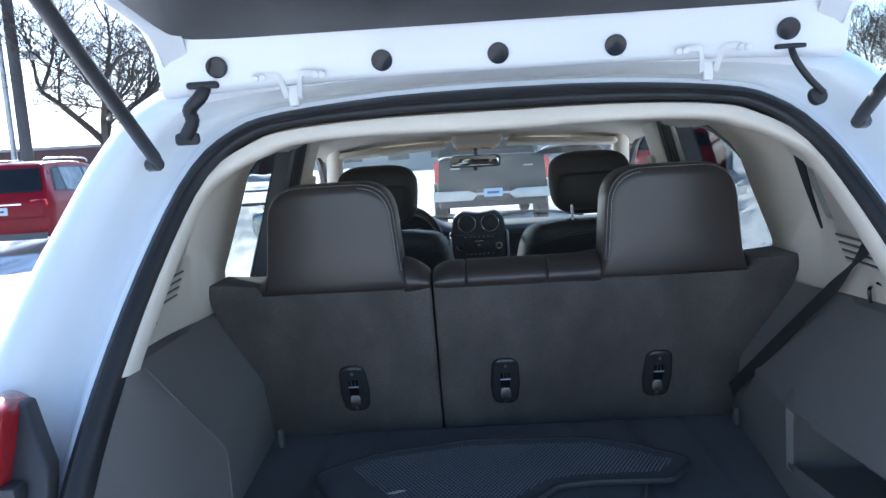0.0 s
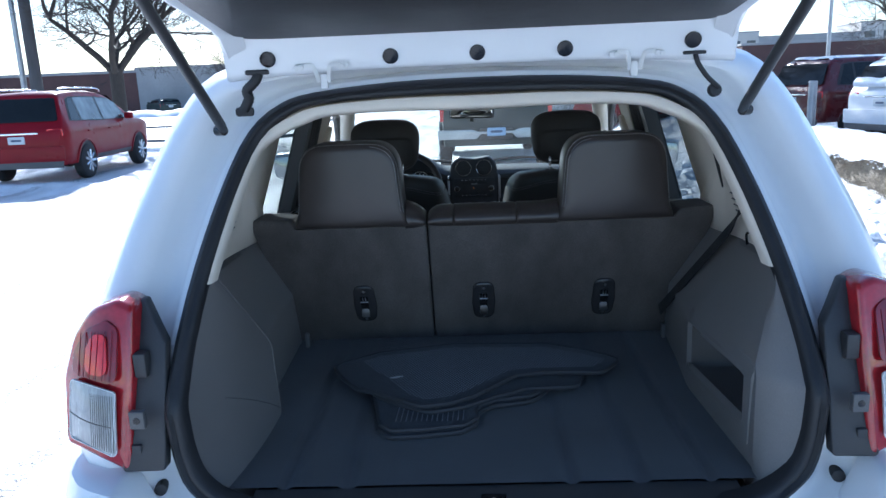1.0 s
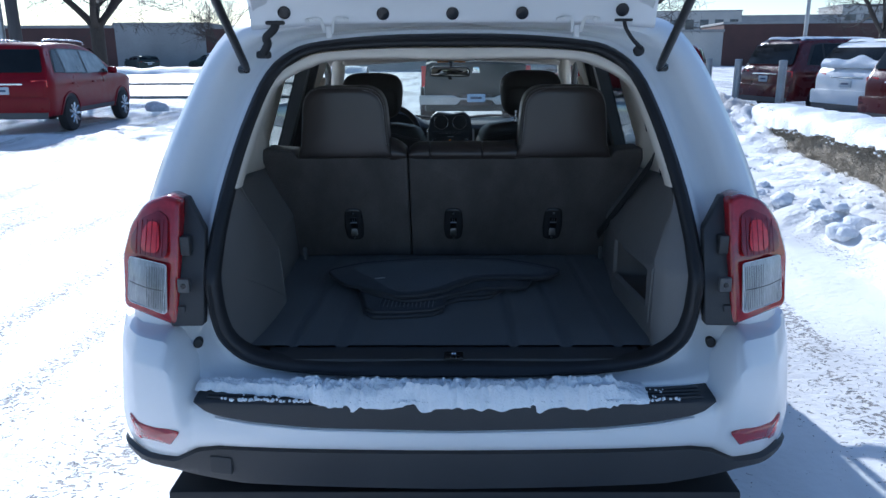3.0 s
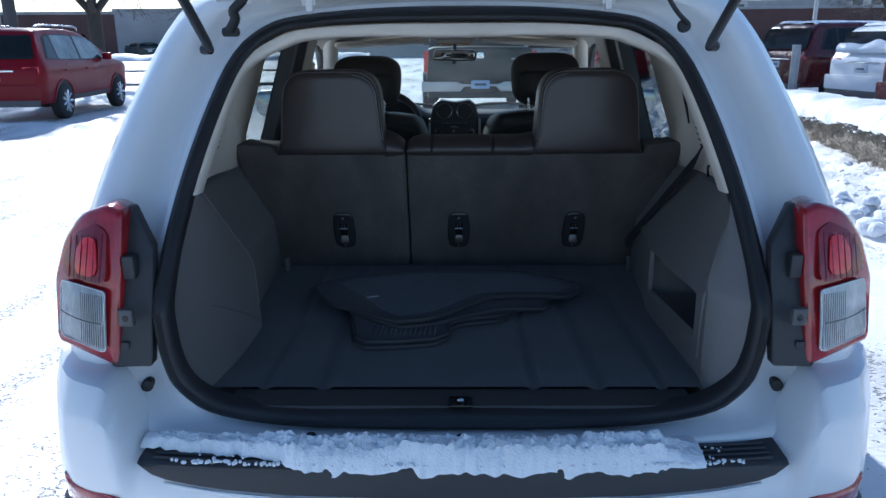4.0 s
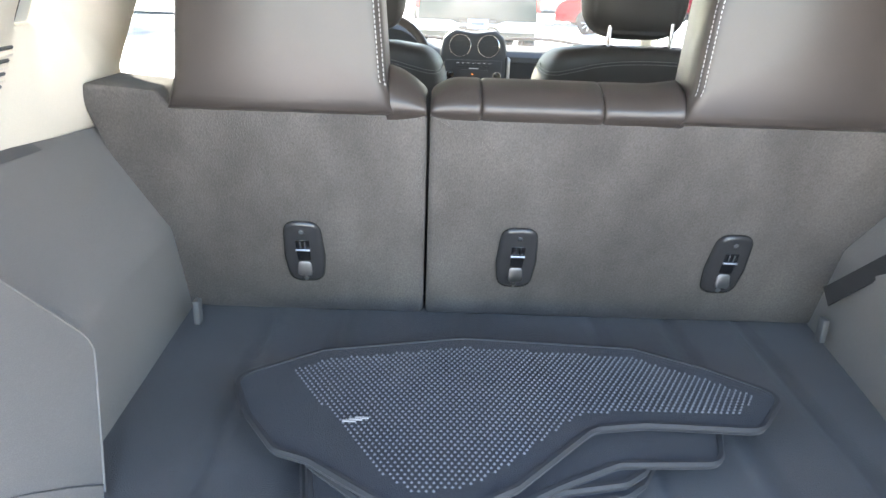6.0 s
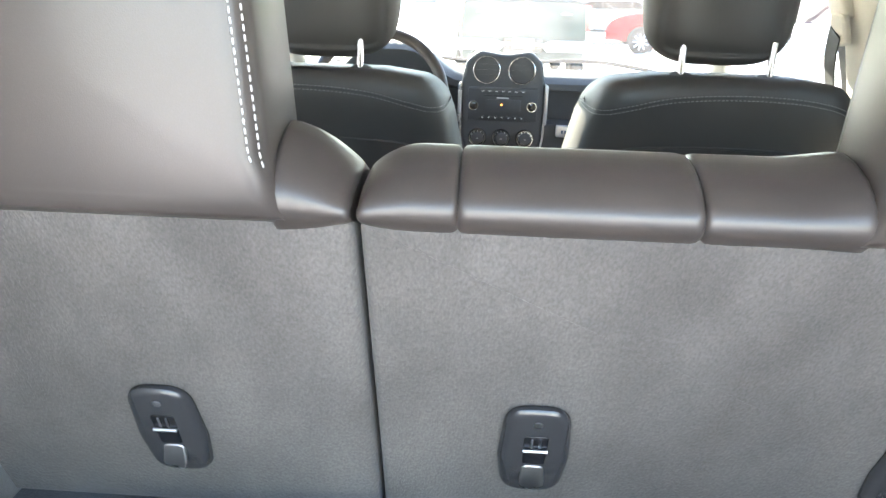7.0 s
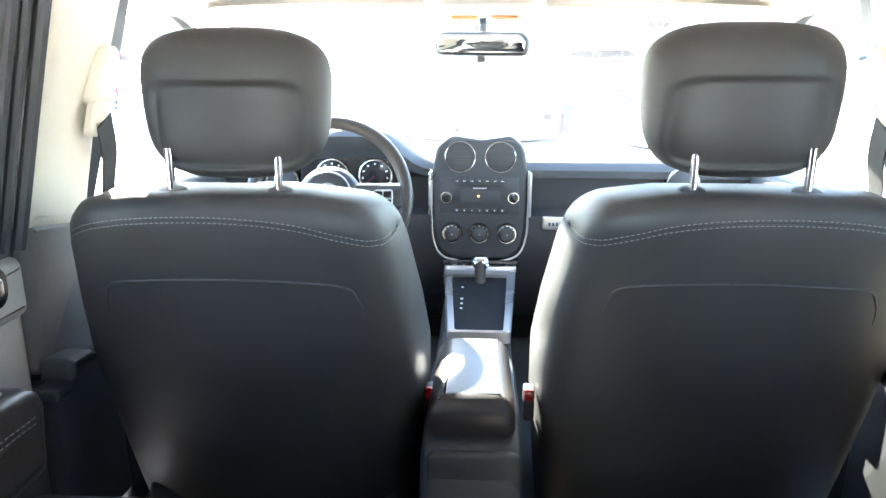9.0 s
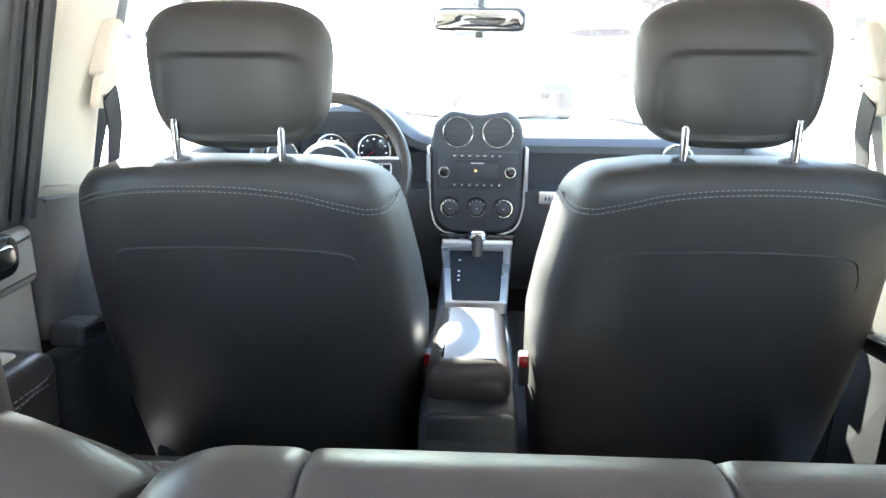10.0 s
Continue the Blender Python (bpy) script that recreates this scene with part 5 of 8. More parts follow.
bpart(belt, "webbing", strap([((0.604, 0.735, 1.420), (0.0, 1, 0.2)), ((0.610, 0.700, 1.345), (0.0, 1, 0.2)), ((0.618, 0.655, 1.262), (0, 1, 0.2))], 0.044, widths=[(0, 0.042), (1, 0.004)]), WEB, "black belt webbing")
bpart(belt, "belt_guide", box(0.606, 0.735, 1.425, 0.02, 0.06, 0.022, 0.008), CREAM)


# ---- front seats ----
from mathutils.bvhtree import BVHTree


def front_seat(s, label, zoff):
    cx = s * 0.377
    seat = thing("front_seat", label, "seat", "front seats", at=(cx, 1.95, 0.42))

    def fp(nm, bm, mat, lab="", parent=None, angle=45):
        bmesh.ops.translate(bm, vec=-seat.location, verts=bm.verts)
        return part(nm, bm, mat, parent or seat, lab, angle)

    by = lambda z: 1.665 + (1.17 - z) * 0.30
    half = [(0.125, 1.198), (0.212, 1.186), (0.243, 1.160), (0.258, 1.115), (0.278, 1.01), (0.290, 0.92), (0.288, 0.81), (0.276, 0.66), (0.255, 0.46)]
    pts = [(cx + x, z + zoff) for x, z in half[::-1]] + [(cx - x, z + zoff) for x, z in half]
    g = slab(rpoly(pts, [0.03] + [0.08] * 7 + [0.05] * 2 + [0.08] * 7 + [0.03], 4), 0.17, 0.042, lambda u, v, w: Vector((u + s * 0.024 * max(0.0, -s * (u - cx) / 0.29) * max(0.0, 1 - w / 0.13), by(v) + w + (0.055 if s * (u - cx) > 0 else 0.012) * ((u - cx) / 0.29) ** 4, v)), crown=0.010, inset=shrink)
    skin = BVHTree.FromBMesh(g)
    bk = fp("backrest", g, LEATHER2, "black leather backrest")

    def on_back(x, z, lift):
        hit_at = skin.ray_cast(Vector((x, 1.0, z)), Vector((0, 1, 0)))[0]
        return Vector((x, (hit_at.y if hit_at else by(z) + 0.05) - lift, z))

    arc = smooth_path([Vector((cx + x, 0, z + zoff)) for x, z in ((-0.200, 1.00), (-0.193, 1.036), (-0.160, 1.062), (0, 1.070), (0.160, 1.062), (0.193, 1.036), (0.200, 1.00))], 6)
    fp("map_pocket_edge", tube([on_back(p.x, p.z, -0.0004) for p in arc], [0.0006 + 0.0022 * min(1, 4 * min(i, len(arc) - 1 - i) / (len(arc) - 1)) for i in range(len(arc))], 7), LEATHER2, "piped edge of the map pocket", bk)
    # seat-back seam: level behind the headrest, dipping round the inner shoulder
    seam = smooth_path([Vector((cx - s * d, 0, z + zoff)) for d, z in ((0.252, 1.150), (0.243, 1.130), (0.215, 1.128), (0.17, 1.139), (0.10, 1.156), (0.0, 1.164), (-0.11, 1.162), (-0.19, 1.150), (-0.235, 1.132))], 6)
    for dz in (0.004, -0.004):
        fp("stitching", stitches([on_back(p.x, p.z + dz, 0.0003) for p in seam], 0.0050, 0.0026, 0.0008), THREAD2, "pale double stitching", bk)
    fp("seam_groove", tube([on_back(p.x, p.z, -0.0006) for p in seam], 0.0012, 5), RUBBER, "", bk)
    hc = s * 0.366
    hd = fp("headrest", pillow(0.139, 0.1075, 0.13, lambda u, v, w: Vector((hc + u, 1.690 + w + 0.022 * (u / 0.13) ** 2, 1.3145 + 0.004 * s + v)), power=3.3, taper=-0.055, panel=(0.0, -0.027, 0.112, 0.060, 0.011)), LEATHER2, "black leather headrest with a recessed rear panel", angle=80)
    for d in (-0.080, 0.080):
        fp("headrest_post", tube([(cx + d, 1.722, 1.13 + zoff), (cx + d, 1.724, 1.26 + zoff)], 0.0065, 12), CHROME, "chrome post", hd)
        fp("post_collar", disc((cx + d, 1.722, 1.200 + zoff), (0, -0.25, 1), 0.024, 0.016, 20, edge=0.45), PLASTIC, "", bk)
    fp("seat_cushion", box(cx, 2.10, 0.60, 0.50, 0.52, 0.16, 0.06, 3), LEATHER2, "black leather seat cushion")
    fp("seat_base", box(cx, 2.05, 0.48, 0.42, 0.42, 0.10, 0.02, 2), PLASTIC)
    fp("seat_valance", slab(rpoly([(cx - 0.225, 0.42), (cx + 0.225, 0.42), (cx + 0.235, 0.62), (cx - 0.235, 0.62)], 0.03), 0.05, 0.015, lambda u, v, w: Vector((u, by(0.62) + 0.01 + w, v))), PLASTIC)
    return seat


front_seat(-1, "black leather driver's seat with stitched shoulders", -0.010)
front_seat(1, "black leather passenger seat with stitched shoulders", -0.003)

for s in (-1, 1):
    fb = thing("seat_belt", "front seat belt threaded through its pillar guide", "seat belt", "seat belts", at=(s * 0.66, 1.95, 1.35))
    bpart(fb, "guide_cover", slab(rpoly([(1.838, 1.300), (1.908, 1.296), (1.925, 1.355), (1.902, 1.394), (1.858, 1.392)], 0.02), 0.034, 0.013, lambda u, v, w, s=s: side_place(s)(u, v, 0.106 - w)), CREAM, "cream height-adjuster cover")
    bpart(fb, "guide_loop", ring_plate(rpoly([(1.836, 1.306), (1.888, 1.312), (1.902, 1.268), (1.880, 1.246), (1.838, 1.254)], 0.014, 5), rpoly([(1.848, 1.276), (1.886, 1.272), (1.884, 1.261), (1.850, 1.264)], 0.004, 3), side_place(s), 0.098, 0.112), CREAM, "pale belt guide loop")
    bpart(fb, "webbing", strap([(side_place(s)(1.872, 1.274, 0.112), (0, 1, 0)), (side_place(s)(1.912, 1.215, 0.112), (0, 1, 0.1)), (side_place(s)(1.99, 1.08, 0.10), (0, 1, 0.3)), ((s * 0.69, 2.02, 0.80), (0, 1, 0.2)), ((s * 0.69, 2.03, 0.5), (0, 1, 0))], 0.045), WEB, "dark belt webbing")
    bk = thing("belt_buckle", "belt buckle with a red release button beside the seat", "buckle", "belt buckles", at=(s * 0.085, 1.86, 0.72))
    bpart(bk, "body", box(s * 0.086, 1.86, 0.790, 0.020, 0.03, 0.062, 0.006), PLASTIC)
    bpart(bk, "release_button", box(s * 0.086, 1.843, 0.812, 0.016, 0.010, 0.022, 0.003), REDLENS, "red release button")

# ---- dashboard ----
dash = thing("dashboard", "black dashboard with round vents, radio and a silver-edged centre stack", "dashboard", at=(0, 2.75, 0.7))


def dp_(name, bm, mat, label="", parent=None, angle=40):
    bmesh.ops.translate(bm, vec=-dash.location, verts=bm.verts)
    return part(name, bm, mat, parent or dash, label, angle)


bm = bmesh.new()
rows = []
for i in range(49):
    x = -0.735 + 1.47 * i / 48
    hood = 0.095 * math.exp(-((x + 0.352) / 0.150) ** 4)
    dy = -0.06 * math.exp(-((x + 0.352) / 0.155) ** 4)
    bow = 0.13 * abs(x / 0.735) ** 2.2
    rows.append([Vector((x, 3.11 - bow, 1.052)), Vector((x, 3.00 - bow, 1.088 + hood * 0.25)), Vector((x, 2.86, 1.098 + hood * 0.7)), Vector((x, 2.74 + dy, 1.096 + hood)), Vector((x, 2.695 + dy, 1.088 + hood)),
                 Vector((x, 2.672 + dy, 1.070 + hood)), Vector((x, 2.672 + dy * 0.7, 1.050 + hood * 0.8)), Vector((x, 2.70, 1.045)), Vector((x, 2.715, 0.955)), Vector((x, 2.665, 0.945)), Vector((x, 2.660, 0.88)), Vector((x, 2.70, 0.74)), Vector((x, 2.80, 0.62)), Vector((x, 2.95, 0.55))])
rings(bm, rows, close=False)
dp_("dash_pad", bm, DASH, "black soft dash pad with a shelf recess", angle=35)
dp_("silver_strip", slab(rpoly([(0.172, 0.908), (0.52, 0.900), (0.52, 0.936), (0.172, 0.946)], 0.006), 0.012, 0.004, lambda u, v, w: Vector((u, 2.652 + w, v))), SILVER, "silver trim strip")
for k in range(6):
    dp_("strip_bar", box(0.192 + 0.010 * k, 2.651, 0.925, 0.006, 0.002, 0.010), INK)
for x, z in ((-0.545, 1.035), (0.545, 1.035)):
    v = dp_("side_vent", disc((x, 2.66, z), (0, -1, 0.1), 0.042, 0.05, 28), DASH, "round side air vent")
    dp_("vent_ring", torus((x, 2.658, z), (0, -1, 0.1), 0.043, 0.0035), CHROME, "", v)
# centre stack
stack = rpoly([(-0.128, 0.905), (-0.112, 0.850), (-0.075, 0.826), (0.075, 0.826), (0.112, 0.850), (0.128, 0.905), (0.130, 1.06), (0.118, 1.135), (0.080, 1.168), (0.0, 1.156), (-0.080, 1.168), (-0.118, 1.135), (-0.130, 1.06)], [0.02, 0.03, 0.03, 0.03, 0.03, 0.02, 0.05, 0.04, 0.03, 0.1, 0.03, 0.04, 0.05], 4)
st = dp_("centre_panel", slab(stack, 0.09, 0.012, lambda u, v, w: Vector((u, 2.640 + w, v))), DASH, "black centre stack with silver outline")
dp_("lower_outline", tube(smooth_path([Vector((x, 2.638, z)) for x, z in ((-0.130, 0.95), (-0.129, 0.90), (-0.112, 0.846), (-0.070, 0.824), (0, 0.822), (0.070, 0.824), (0.112, 0.846), (0.129, 0.90), (0.130, 0.95))], 5), 0.0032, 7), SILVER, "silver outline", st)
for s in (-1, 1):
    dp_("side_blade", slab(rpoly([(s * 0.128, 0.95), (s * 0.140, 0.945), (s * 0.140, 1.065), (s * 0.128, 1.075)], 0.004), 0.02, 0.004, lambda u, v, w: Vector((u, 2.634 + w, v))), SILVER, "silver side blade", st)
    v = dp_("air_vent", disc((s * 0.054, 2.638, 1.110), (0, -1, 0.05), 0.041, 0.03, 32), DASH, "round air vent with chrome ring", st)
    dp_("vent_ring", torus((s * 0.054, 2.635, 1.110), (0, -1, 0.05), 0.0405, 0.0017), CHROME, "chrome ring", v)
    for k in (-1, 0, 1):
        hw = math.sqrt(0.038 ** 2 - (k * 0.018) ** 2)
        dp_("vent_slat", box(s * 0.054, 2.6375, 1.110 + k * 0.016, 1.9 * hw, 0.003, 0.0016), PLASTIC, "", v)
radio = dp_("radio", slab(rpoly([(-0.108, 0.955), (0.108, 0.955), (0.108, 1.058), (-0.108, 1.058)], 0.006), 0.02, 0.003, lambda u, v, w: Vector((u, 2.6365 + w, v))), DASH, "charcoal car radio with two knobs and a dark display", )
dp_("display", slab(rpoly([(-0.052, 0.985), (0.056, 0.985), (0.056, 1.022), (-0.052, 1.022)], 0.003), 0.003, 0.001, lambda u, v, w: Vector((u, 2.630 + w, v))), DASH, "dark display", radio)
lit = bpy.data.materials.new("amber_indicator")
lit.use_nodes = True
lit.node_tree.nodes["Principled BSDF"].inputs["Base Color"].default_value = (0.9, 0.25, 0.05, 1)
lit.node_tree.nodes["Principled BSDF"].inputs["Emission Color"].default_value = (1, 0.3, 0.05, 1)
lit.node_tree.nodes["Principled BSDF"].inputs["Emission Strength"].default_value = 0.8
dp_("indicator", box(-0.004, 2.6285, 1.006, 0.0045, 0.001, 0.003), lit, "small amber indicator", radio)
dp_("disc_slot", box(0.0, 2.6305, 1.034, 0.12, 0.003, 0.003), RUBBER, "", radio)
dp_("print_bar", box(0.0, 2.6305, 1.027, 0.036, 0.002, 0.002), WHITEPRINT, "", radio)
for k in range(7):
    dp_("radio_button", box(-0.062 + 0.0205 * k, 2.631, 1.047, 0.016, 0.004, 0.007, 0.001), PLASTIC, "", radio)
    dp_("print_bar", box(-0.062 + 0.0205 * k, 2.6285, 1.047, 0.008, 0.001, 0.0016), WHITEPRINT, "", radio)
    dp_("radio_button", box(-0.062 + 0.0205 * k, 2.631, 0.966, 0.014, 0.004, 0.008, 0.001), PLASTIC, "", radio)
    dp_("print_bar", box(-0.062 + 0.0205 * k, 2.6285, 0.966, 0.004, 0.001, 0.003), WHITEPRINT, "", radio)
for s in (-1, 1):
    k = dp_("radio_knob", disc((s * 0.090, 2.618, 1.003), (0, -1, 0), 0.0135, 0.018, 22), GLOSSBLACK, "black knob with a bright ring", radio)
    dp_("knob_ring", torus((s * 0.090, 2.622, 1.003), (0, -1, 0), 0.0142, 0.0012, 24, 6), CHROME, "", radio)
for x in (-0.0745, 0, 0.0745):
    kn = dp_("climate_knob", disc((x, 2.616, 0.903), (0, -1, 0.1), 0.019, 0.024, 26), PLASTIC, "round climate knob with a bright ring", st)
    dp_("knob_ring", torus((x, 2.622, 0.902), (0, -1, 0.1), 0.0240, 0.0013, 30, 6), CHROME, "", kn)
    dp_("knob_well", disc((x, 2.634, 0.902), (0, -1, 0.1), 0.029, 0.01, 26), GLOSSBLACK, "", kn)
    dp_("knob_mark", box(x, 2.6145, 0.902, 0.006, 0.001, 0.002), THREAD, "", kn)
    for q in range(5):
        a = radians(30 + 30 * q)
        dp_("dial_mark", box(x + 0.0215 * math.cos(a), 2.626, 0.902 + 0.0215 * math.sin(a), 0.003, 0.001, 0.003), WHITEPRINT, "", kn)
dash.location.x -= 0.004
# driver's instruments
cl = dp_("instrument_panel", slab(rpoly([(-0.50, 1.005), (-0.205, 1.005), (-0.215, 1.12), (-0.27, 1.155), (-0.435, 1.155), (-0.49, 1.12)], 0.03), 0.02, 0.006, lambda u, v, w: Vector((u, 2.650 + w, v))), GLOSSBLACK, "black instrument panel with round dials")
for x in (-0.405, -0.288):
    g = dp_("dial", disc((x, 2.645, 1.055), (0, -1, 0), 0.043, 0.006, 30), GLOSSBLACK, "round dial with pale marks", cl)
    dp_("dial_ring", torus((x, 2.642, 1.055), (0, -1, 0), 0.044, 0.003), CHROME, "", g)
    for q in range(9):
        a = radians(-40 + 32.5 * q)
        dp_("dial_mark", box(x + 0.034 * math.cos(a), 2.638, 1.055 + 0.034 * math.sin(a), 0.005, 0.001, 0.004), WHITEPRINT, "", g)
    dp_("needle", tube([(x, 2.637, 1.055), (x - 0.022, 2.637, 1.04)], 0.0012, 5), REDLENS, "", g)

# steering wheel
sw = thing("steering_wheel", "black leather steering wheel with silver spokes and buttons", "steering wheel", at=(-0.352, 2.33, 1.055))
wm = Matrix.Translation((0, 0, 0)) @ pose(0, 0, 0, 68, 0, 0)
def wp(name, bm, mat, label="", parent=None):
    bmesh.ops.transform(bm, matrix=wm, verts=bm.verts)
    return part(name, bm, mat, parent or sw, label, 50)


wp("rim", torus((0, 0, 0), (0, 0, 1), 0.180, 0.0155, 56, 10), LEATHER, "black leather rim")
hub = wp("hub", disc((0, 0, 0.028), (0, 0, 1), 0.076, 0.06, 36, edge=0.4), PLASTIC, "round airbag hub")
wp("hub_ring", torus((0, 0, 0.028), (0, 0, 1), 0.056, 0.0022, 36, 6), SILVER, "", hub)
wp("badge_ring", torus((0, 0, 0.030), (0, 0, 1), 0.029, 0.0015, 30, 6), SILVER, "", hub)
wp("badge", slab(rpoly([(-0.017, -0.005), (0.017, -0.005), (0.017, 0.006), (-0.017, 0.006)], 0.002), 0.002, 0.0006, lambda u, v, w: Vector((u, v, 0.031 - w))), SILVER, "plain silver badge shape", hub)
for s in (-1, 1):
    sk = wp("spoke", slab(rpoly([(s * 0.06, -0.035), (s * 0.172, -0.022), (s * 0.172, 0.030), (s * 0.06, 0.028)], 0.01), 0.022, 0.007, lambda u, v, w: Vector((u, v, 0.016 - w))), PLASTIC, "side spoke with buttons")
    wp("spoke_edge", tube([(s * 0.065, 0.030, 0.014), (s * 0.165, 0.032, 0.010)], 0.004, 7), SILVER, "", sk)
    wp("button_frame", slab(rpoly([(s * 0.104, -0.026), (s * 0.150, -0.024), (s * 0.150, 0.020), (s * 0.104, 0.018)], 0.008), 0.004, 0.0015, lambda u, v, w: Vector((u, v, 0.020 - w))), SILVER, "", sk)
    for k in range(2):
        for q in range(2):
            wp("button", box(s * (0.117 + 0.021 * q), -0.012 + 0.019 * k, 0.0205, 0.018, 0.015, 0.003, 0.001), GLOSSBLACK, "", sk)
wp("lower_spoke", slab(rpoly([(-0.035, -0.17), (0.035, -0.17), (0.045, -0.06), (-0.045, -0.06)], 0.01), 0.02, 0.006, lambda u, v, w: Vector((u, v, 0.008 - w))), SILVER, "silver lower spoke")
wp("column", tube([(0, 0, 0.0), (0, 0, -0.28)], [0.05, 0.06], 16), PLASTIC, "steering column shroud")
wp("stalk", tube([(0.03, 0.01, -0.07), (0.19, 0.02, -0.06)], [0.008, 0.011], 8), PLASTIC, "wiper stalk")
wp("stalk", tube([(-0.03, 0.01, -0.07), (-0.19, 0.02, -0.06)], [0.008, 0.011], 8), PLASTIC, "indicator stalk")

# interior mirror
im_ = thing("rear_view_mirror", "black-framed rear-view mirror on the windscreen", "mirror", at=(-0.008, 2.505, 1.400))
im_.scale = (0.93, 0.93, 0.93)
im_.rotation_euler = (radians(2), 0, radians(-12))
mo = rpoly([(-0.122, -0.028), (0.122, -0.030), (0.124, 0.012), (0.105, 0.030), (-0.105, 0.032), (-0.124, 0.014)], [0.022] * 6, 5)
mh = part("housing", slab(mo, 0.03, 0.008, lambda u, v, w: Vector((u, w, v))), PLASTIC, im_, "black housing")
MIRROR = material("mirror_silver", (0.85, 0.86, 0.86), 0.03, metal=1.0, grain=10, vary=0.01, vary2=0.01, bump=0, rough_vary=0.01)
part("mirror_glass", slab(inset(mo, 0.008), 0.004, 0.001, lambda u, v, w: Vector((u, -0.002 + w, v))), MIRROR, im_, "mirror glass reflecting the cabin")
part("stem", tube([(0, 0.02, 0.02), (0, 0.03, 0.05), (0, 0.02, 0.075)], [0.012, 0.009, 0.014], 10), PLASTIC, im_)
part("dimming_tab", box(0.0, 0.012, -0.038, 0.02, 0.014, 0.016, 0.003), PLASTIC, im_)

# centre console
con = thing("centre_console", "black centre console with padded armrest and silver-edged shifter bezel", "console", at=(0, 2.2, 0.42))
def cp(name, bm, mat, label="", parent=None, angle=40):
    bmesh.ops.translate(bm, vec=-con.location, verts=bm.verts)
    return part(name, bm, mat, parent or con, label, angle)


cp("body", slab(rpoly([(1.66, 0.42), (2.72, 0.42), (2.72, 0.80), (2.62, 0.775), (2.15, 0.755), (2.03, 0.79), (1.72, 0.78), (1.68, 0.70)], [0.0, 0.0, 0.02, 0.02, 0.04, 0.03, 0.04, 0.05], 4), 0.165, 0.02, lambda u, v, w: Vector((-0.094 + w, u, v))), PLASTIC, "black console body")
lid = cp("armrest_lid", slab(rpoly([(-0.074, 1.745), (0.072, 1.745), (0.069, 2.030), (-0.069, 2.030)], 0.03, 6), 0.085, 0.030, lambda u, v, w: Vector((u - 0.012, v, 0.852 - w - 0.01 * (u / 0.07) ** 2))), LEATHER, "padded black leather armrest lid")
for d in (0.048, 0.054):
    cp("stitching", stitches([(d - 0.022, 1.79, 0.8470), (d - 0.022, 2.00, 0.8470)], 0.007, 0.004, 0.0009), THREAD, "", lid)
cp("rear_face", slab(rpoly([(-0.085, 0.45), (0.070, 0.45), (0.068, 0.775), (-0.083, 0.775)], 0.02), 0.02, 0.006, lambda u, v, w: Vector((u, 1.652 + 0.16 * (v - 0.45) + w, v))), PLASTIC, "rear face of the console")
bzo = rpoly([(-0.072, 2.20), (0.068, 2.20), (0.096, 2.60), (-0.100, 2.60)], [0.01, 0.01, 0.015, 0.015], 4)
bzi = rpoly([(-0.056, 2.205), (0.052, 2.205), (0.072, 2.565), (-0.076, 2.565)], [0.008] * 4, 4)
bm = bmesh.new()
pl = lambda p, w: Vector((p[0], p[1], 0.778 + 0.05 * (p[1] - 2.2) + w))
rings(bm, [[pl(p, -0.02) for p in bzo], [pl(p, 0.006) for p in bzo], [pl(p, 0.009) for p in inset(bzo, 0.003)], [pl(p, 0.009) for p in bzi], [pl(p, 0.0) for p in bzi]], cap0=False, cap1=False)
bz = cp("shifter_bezel", bm, SILVER, "silver U-shaped shifter bezel")
cp("shifter_plate", slab(bzi, 0.01, 0.002, lambda u, v, w: pl((u, v), 0.001 - w)), MATTBLACK, "black shifter gate", bz)
for k, y in enumerate((2.48, 2.40, 2.37, 2.34)):
    cp("gear_mark", box(-0.045, y, 0.7895 + 0.05 * (y - 2.34), 0.006, 0.008, 0.001), WHITEPRINT, "", bz)
cp("stack_bar", box(0, 2.61, 0.806, 0.196, 0.012, 0.020, 0.004), SILVER, "silver cross bar", bz)
cp("switch_panel", slab(rpoly([(-0.105, 0.795), (0.105, 0.795), (0.105, 0.825), (-0.105, 0.825)], 0.005), 0.03, 0.004, lambda u, v, w: Vector((u, 2.632 + w, v))), GLOSSBLACK, "black switch row")
for x in (-0.072, -0.045, 0.072):
    cp("switch", box(x, 2.630, 0.811, 0.020, 0.006, 0.014, 0.002), PLASTIC)
    cp("switch_mark", box(x, 2.6265, 0.811, 0.007, 0.001, 0.005), WHITEPRINT)
sh = cp("shift_lever", tube([(0.0, 2.52, 0.77), (0.0, 2.55, 0.845)], [0.013, 0.016], 12), LEATHER, "black shift lever")
cp("shift_knob", slab(rpoly([(-0.020, 0.826), (0.020, 0.826), (0.025, 0.846), (0.015, 0.860), (-0.015, 0.860), (-0.025, 0.846)], 0.01), 0.045, 0.014, lambda u, v, w: Vector((u, 2.535 + w, v))), CHROME, "bright chrome-topped shift knob", sh)

# ---- floor mats in the cargo area ----
MAT = material("black_mat_carpet", (0.022, 0.024, 0.030), 0.95, grain=600, vary=0.35, vary2=0.15, blotch=9, bump=0.6, sheen=0.15)
MATRIM = material("black_mat_binding", (0.035, 0.036, 0.040), 0.7, grain=500, vary=0.2, bump=0.3)
NUB = material("grey_mat_nubs", (0.15, 0.155, 0.17), 0.6, grain=300, vary=0.15, bump=0.1)


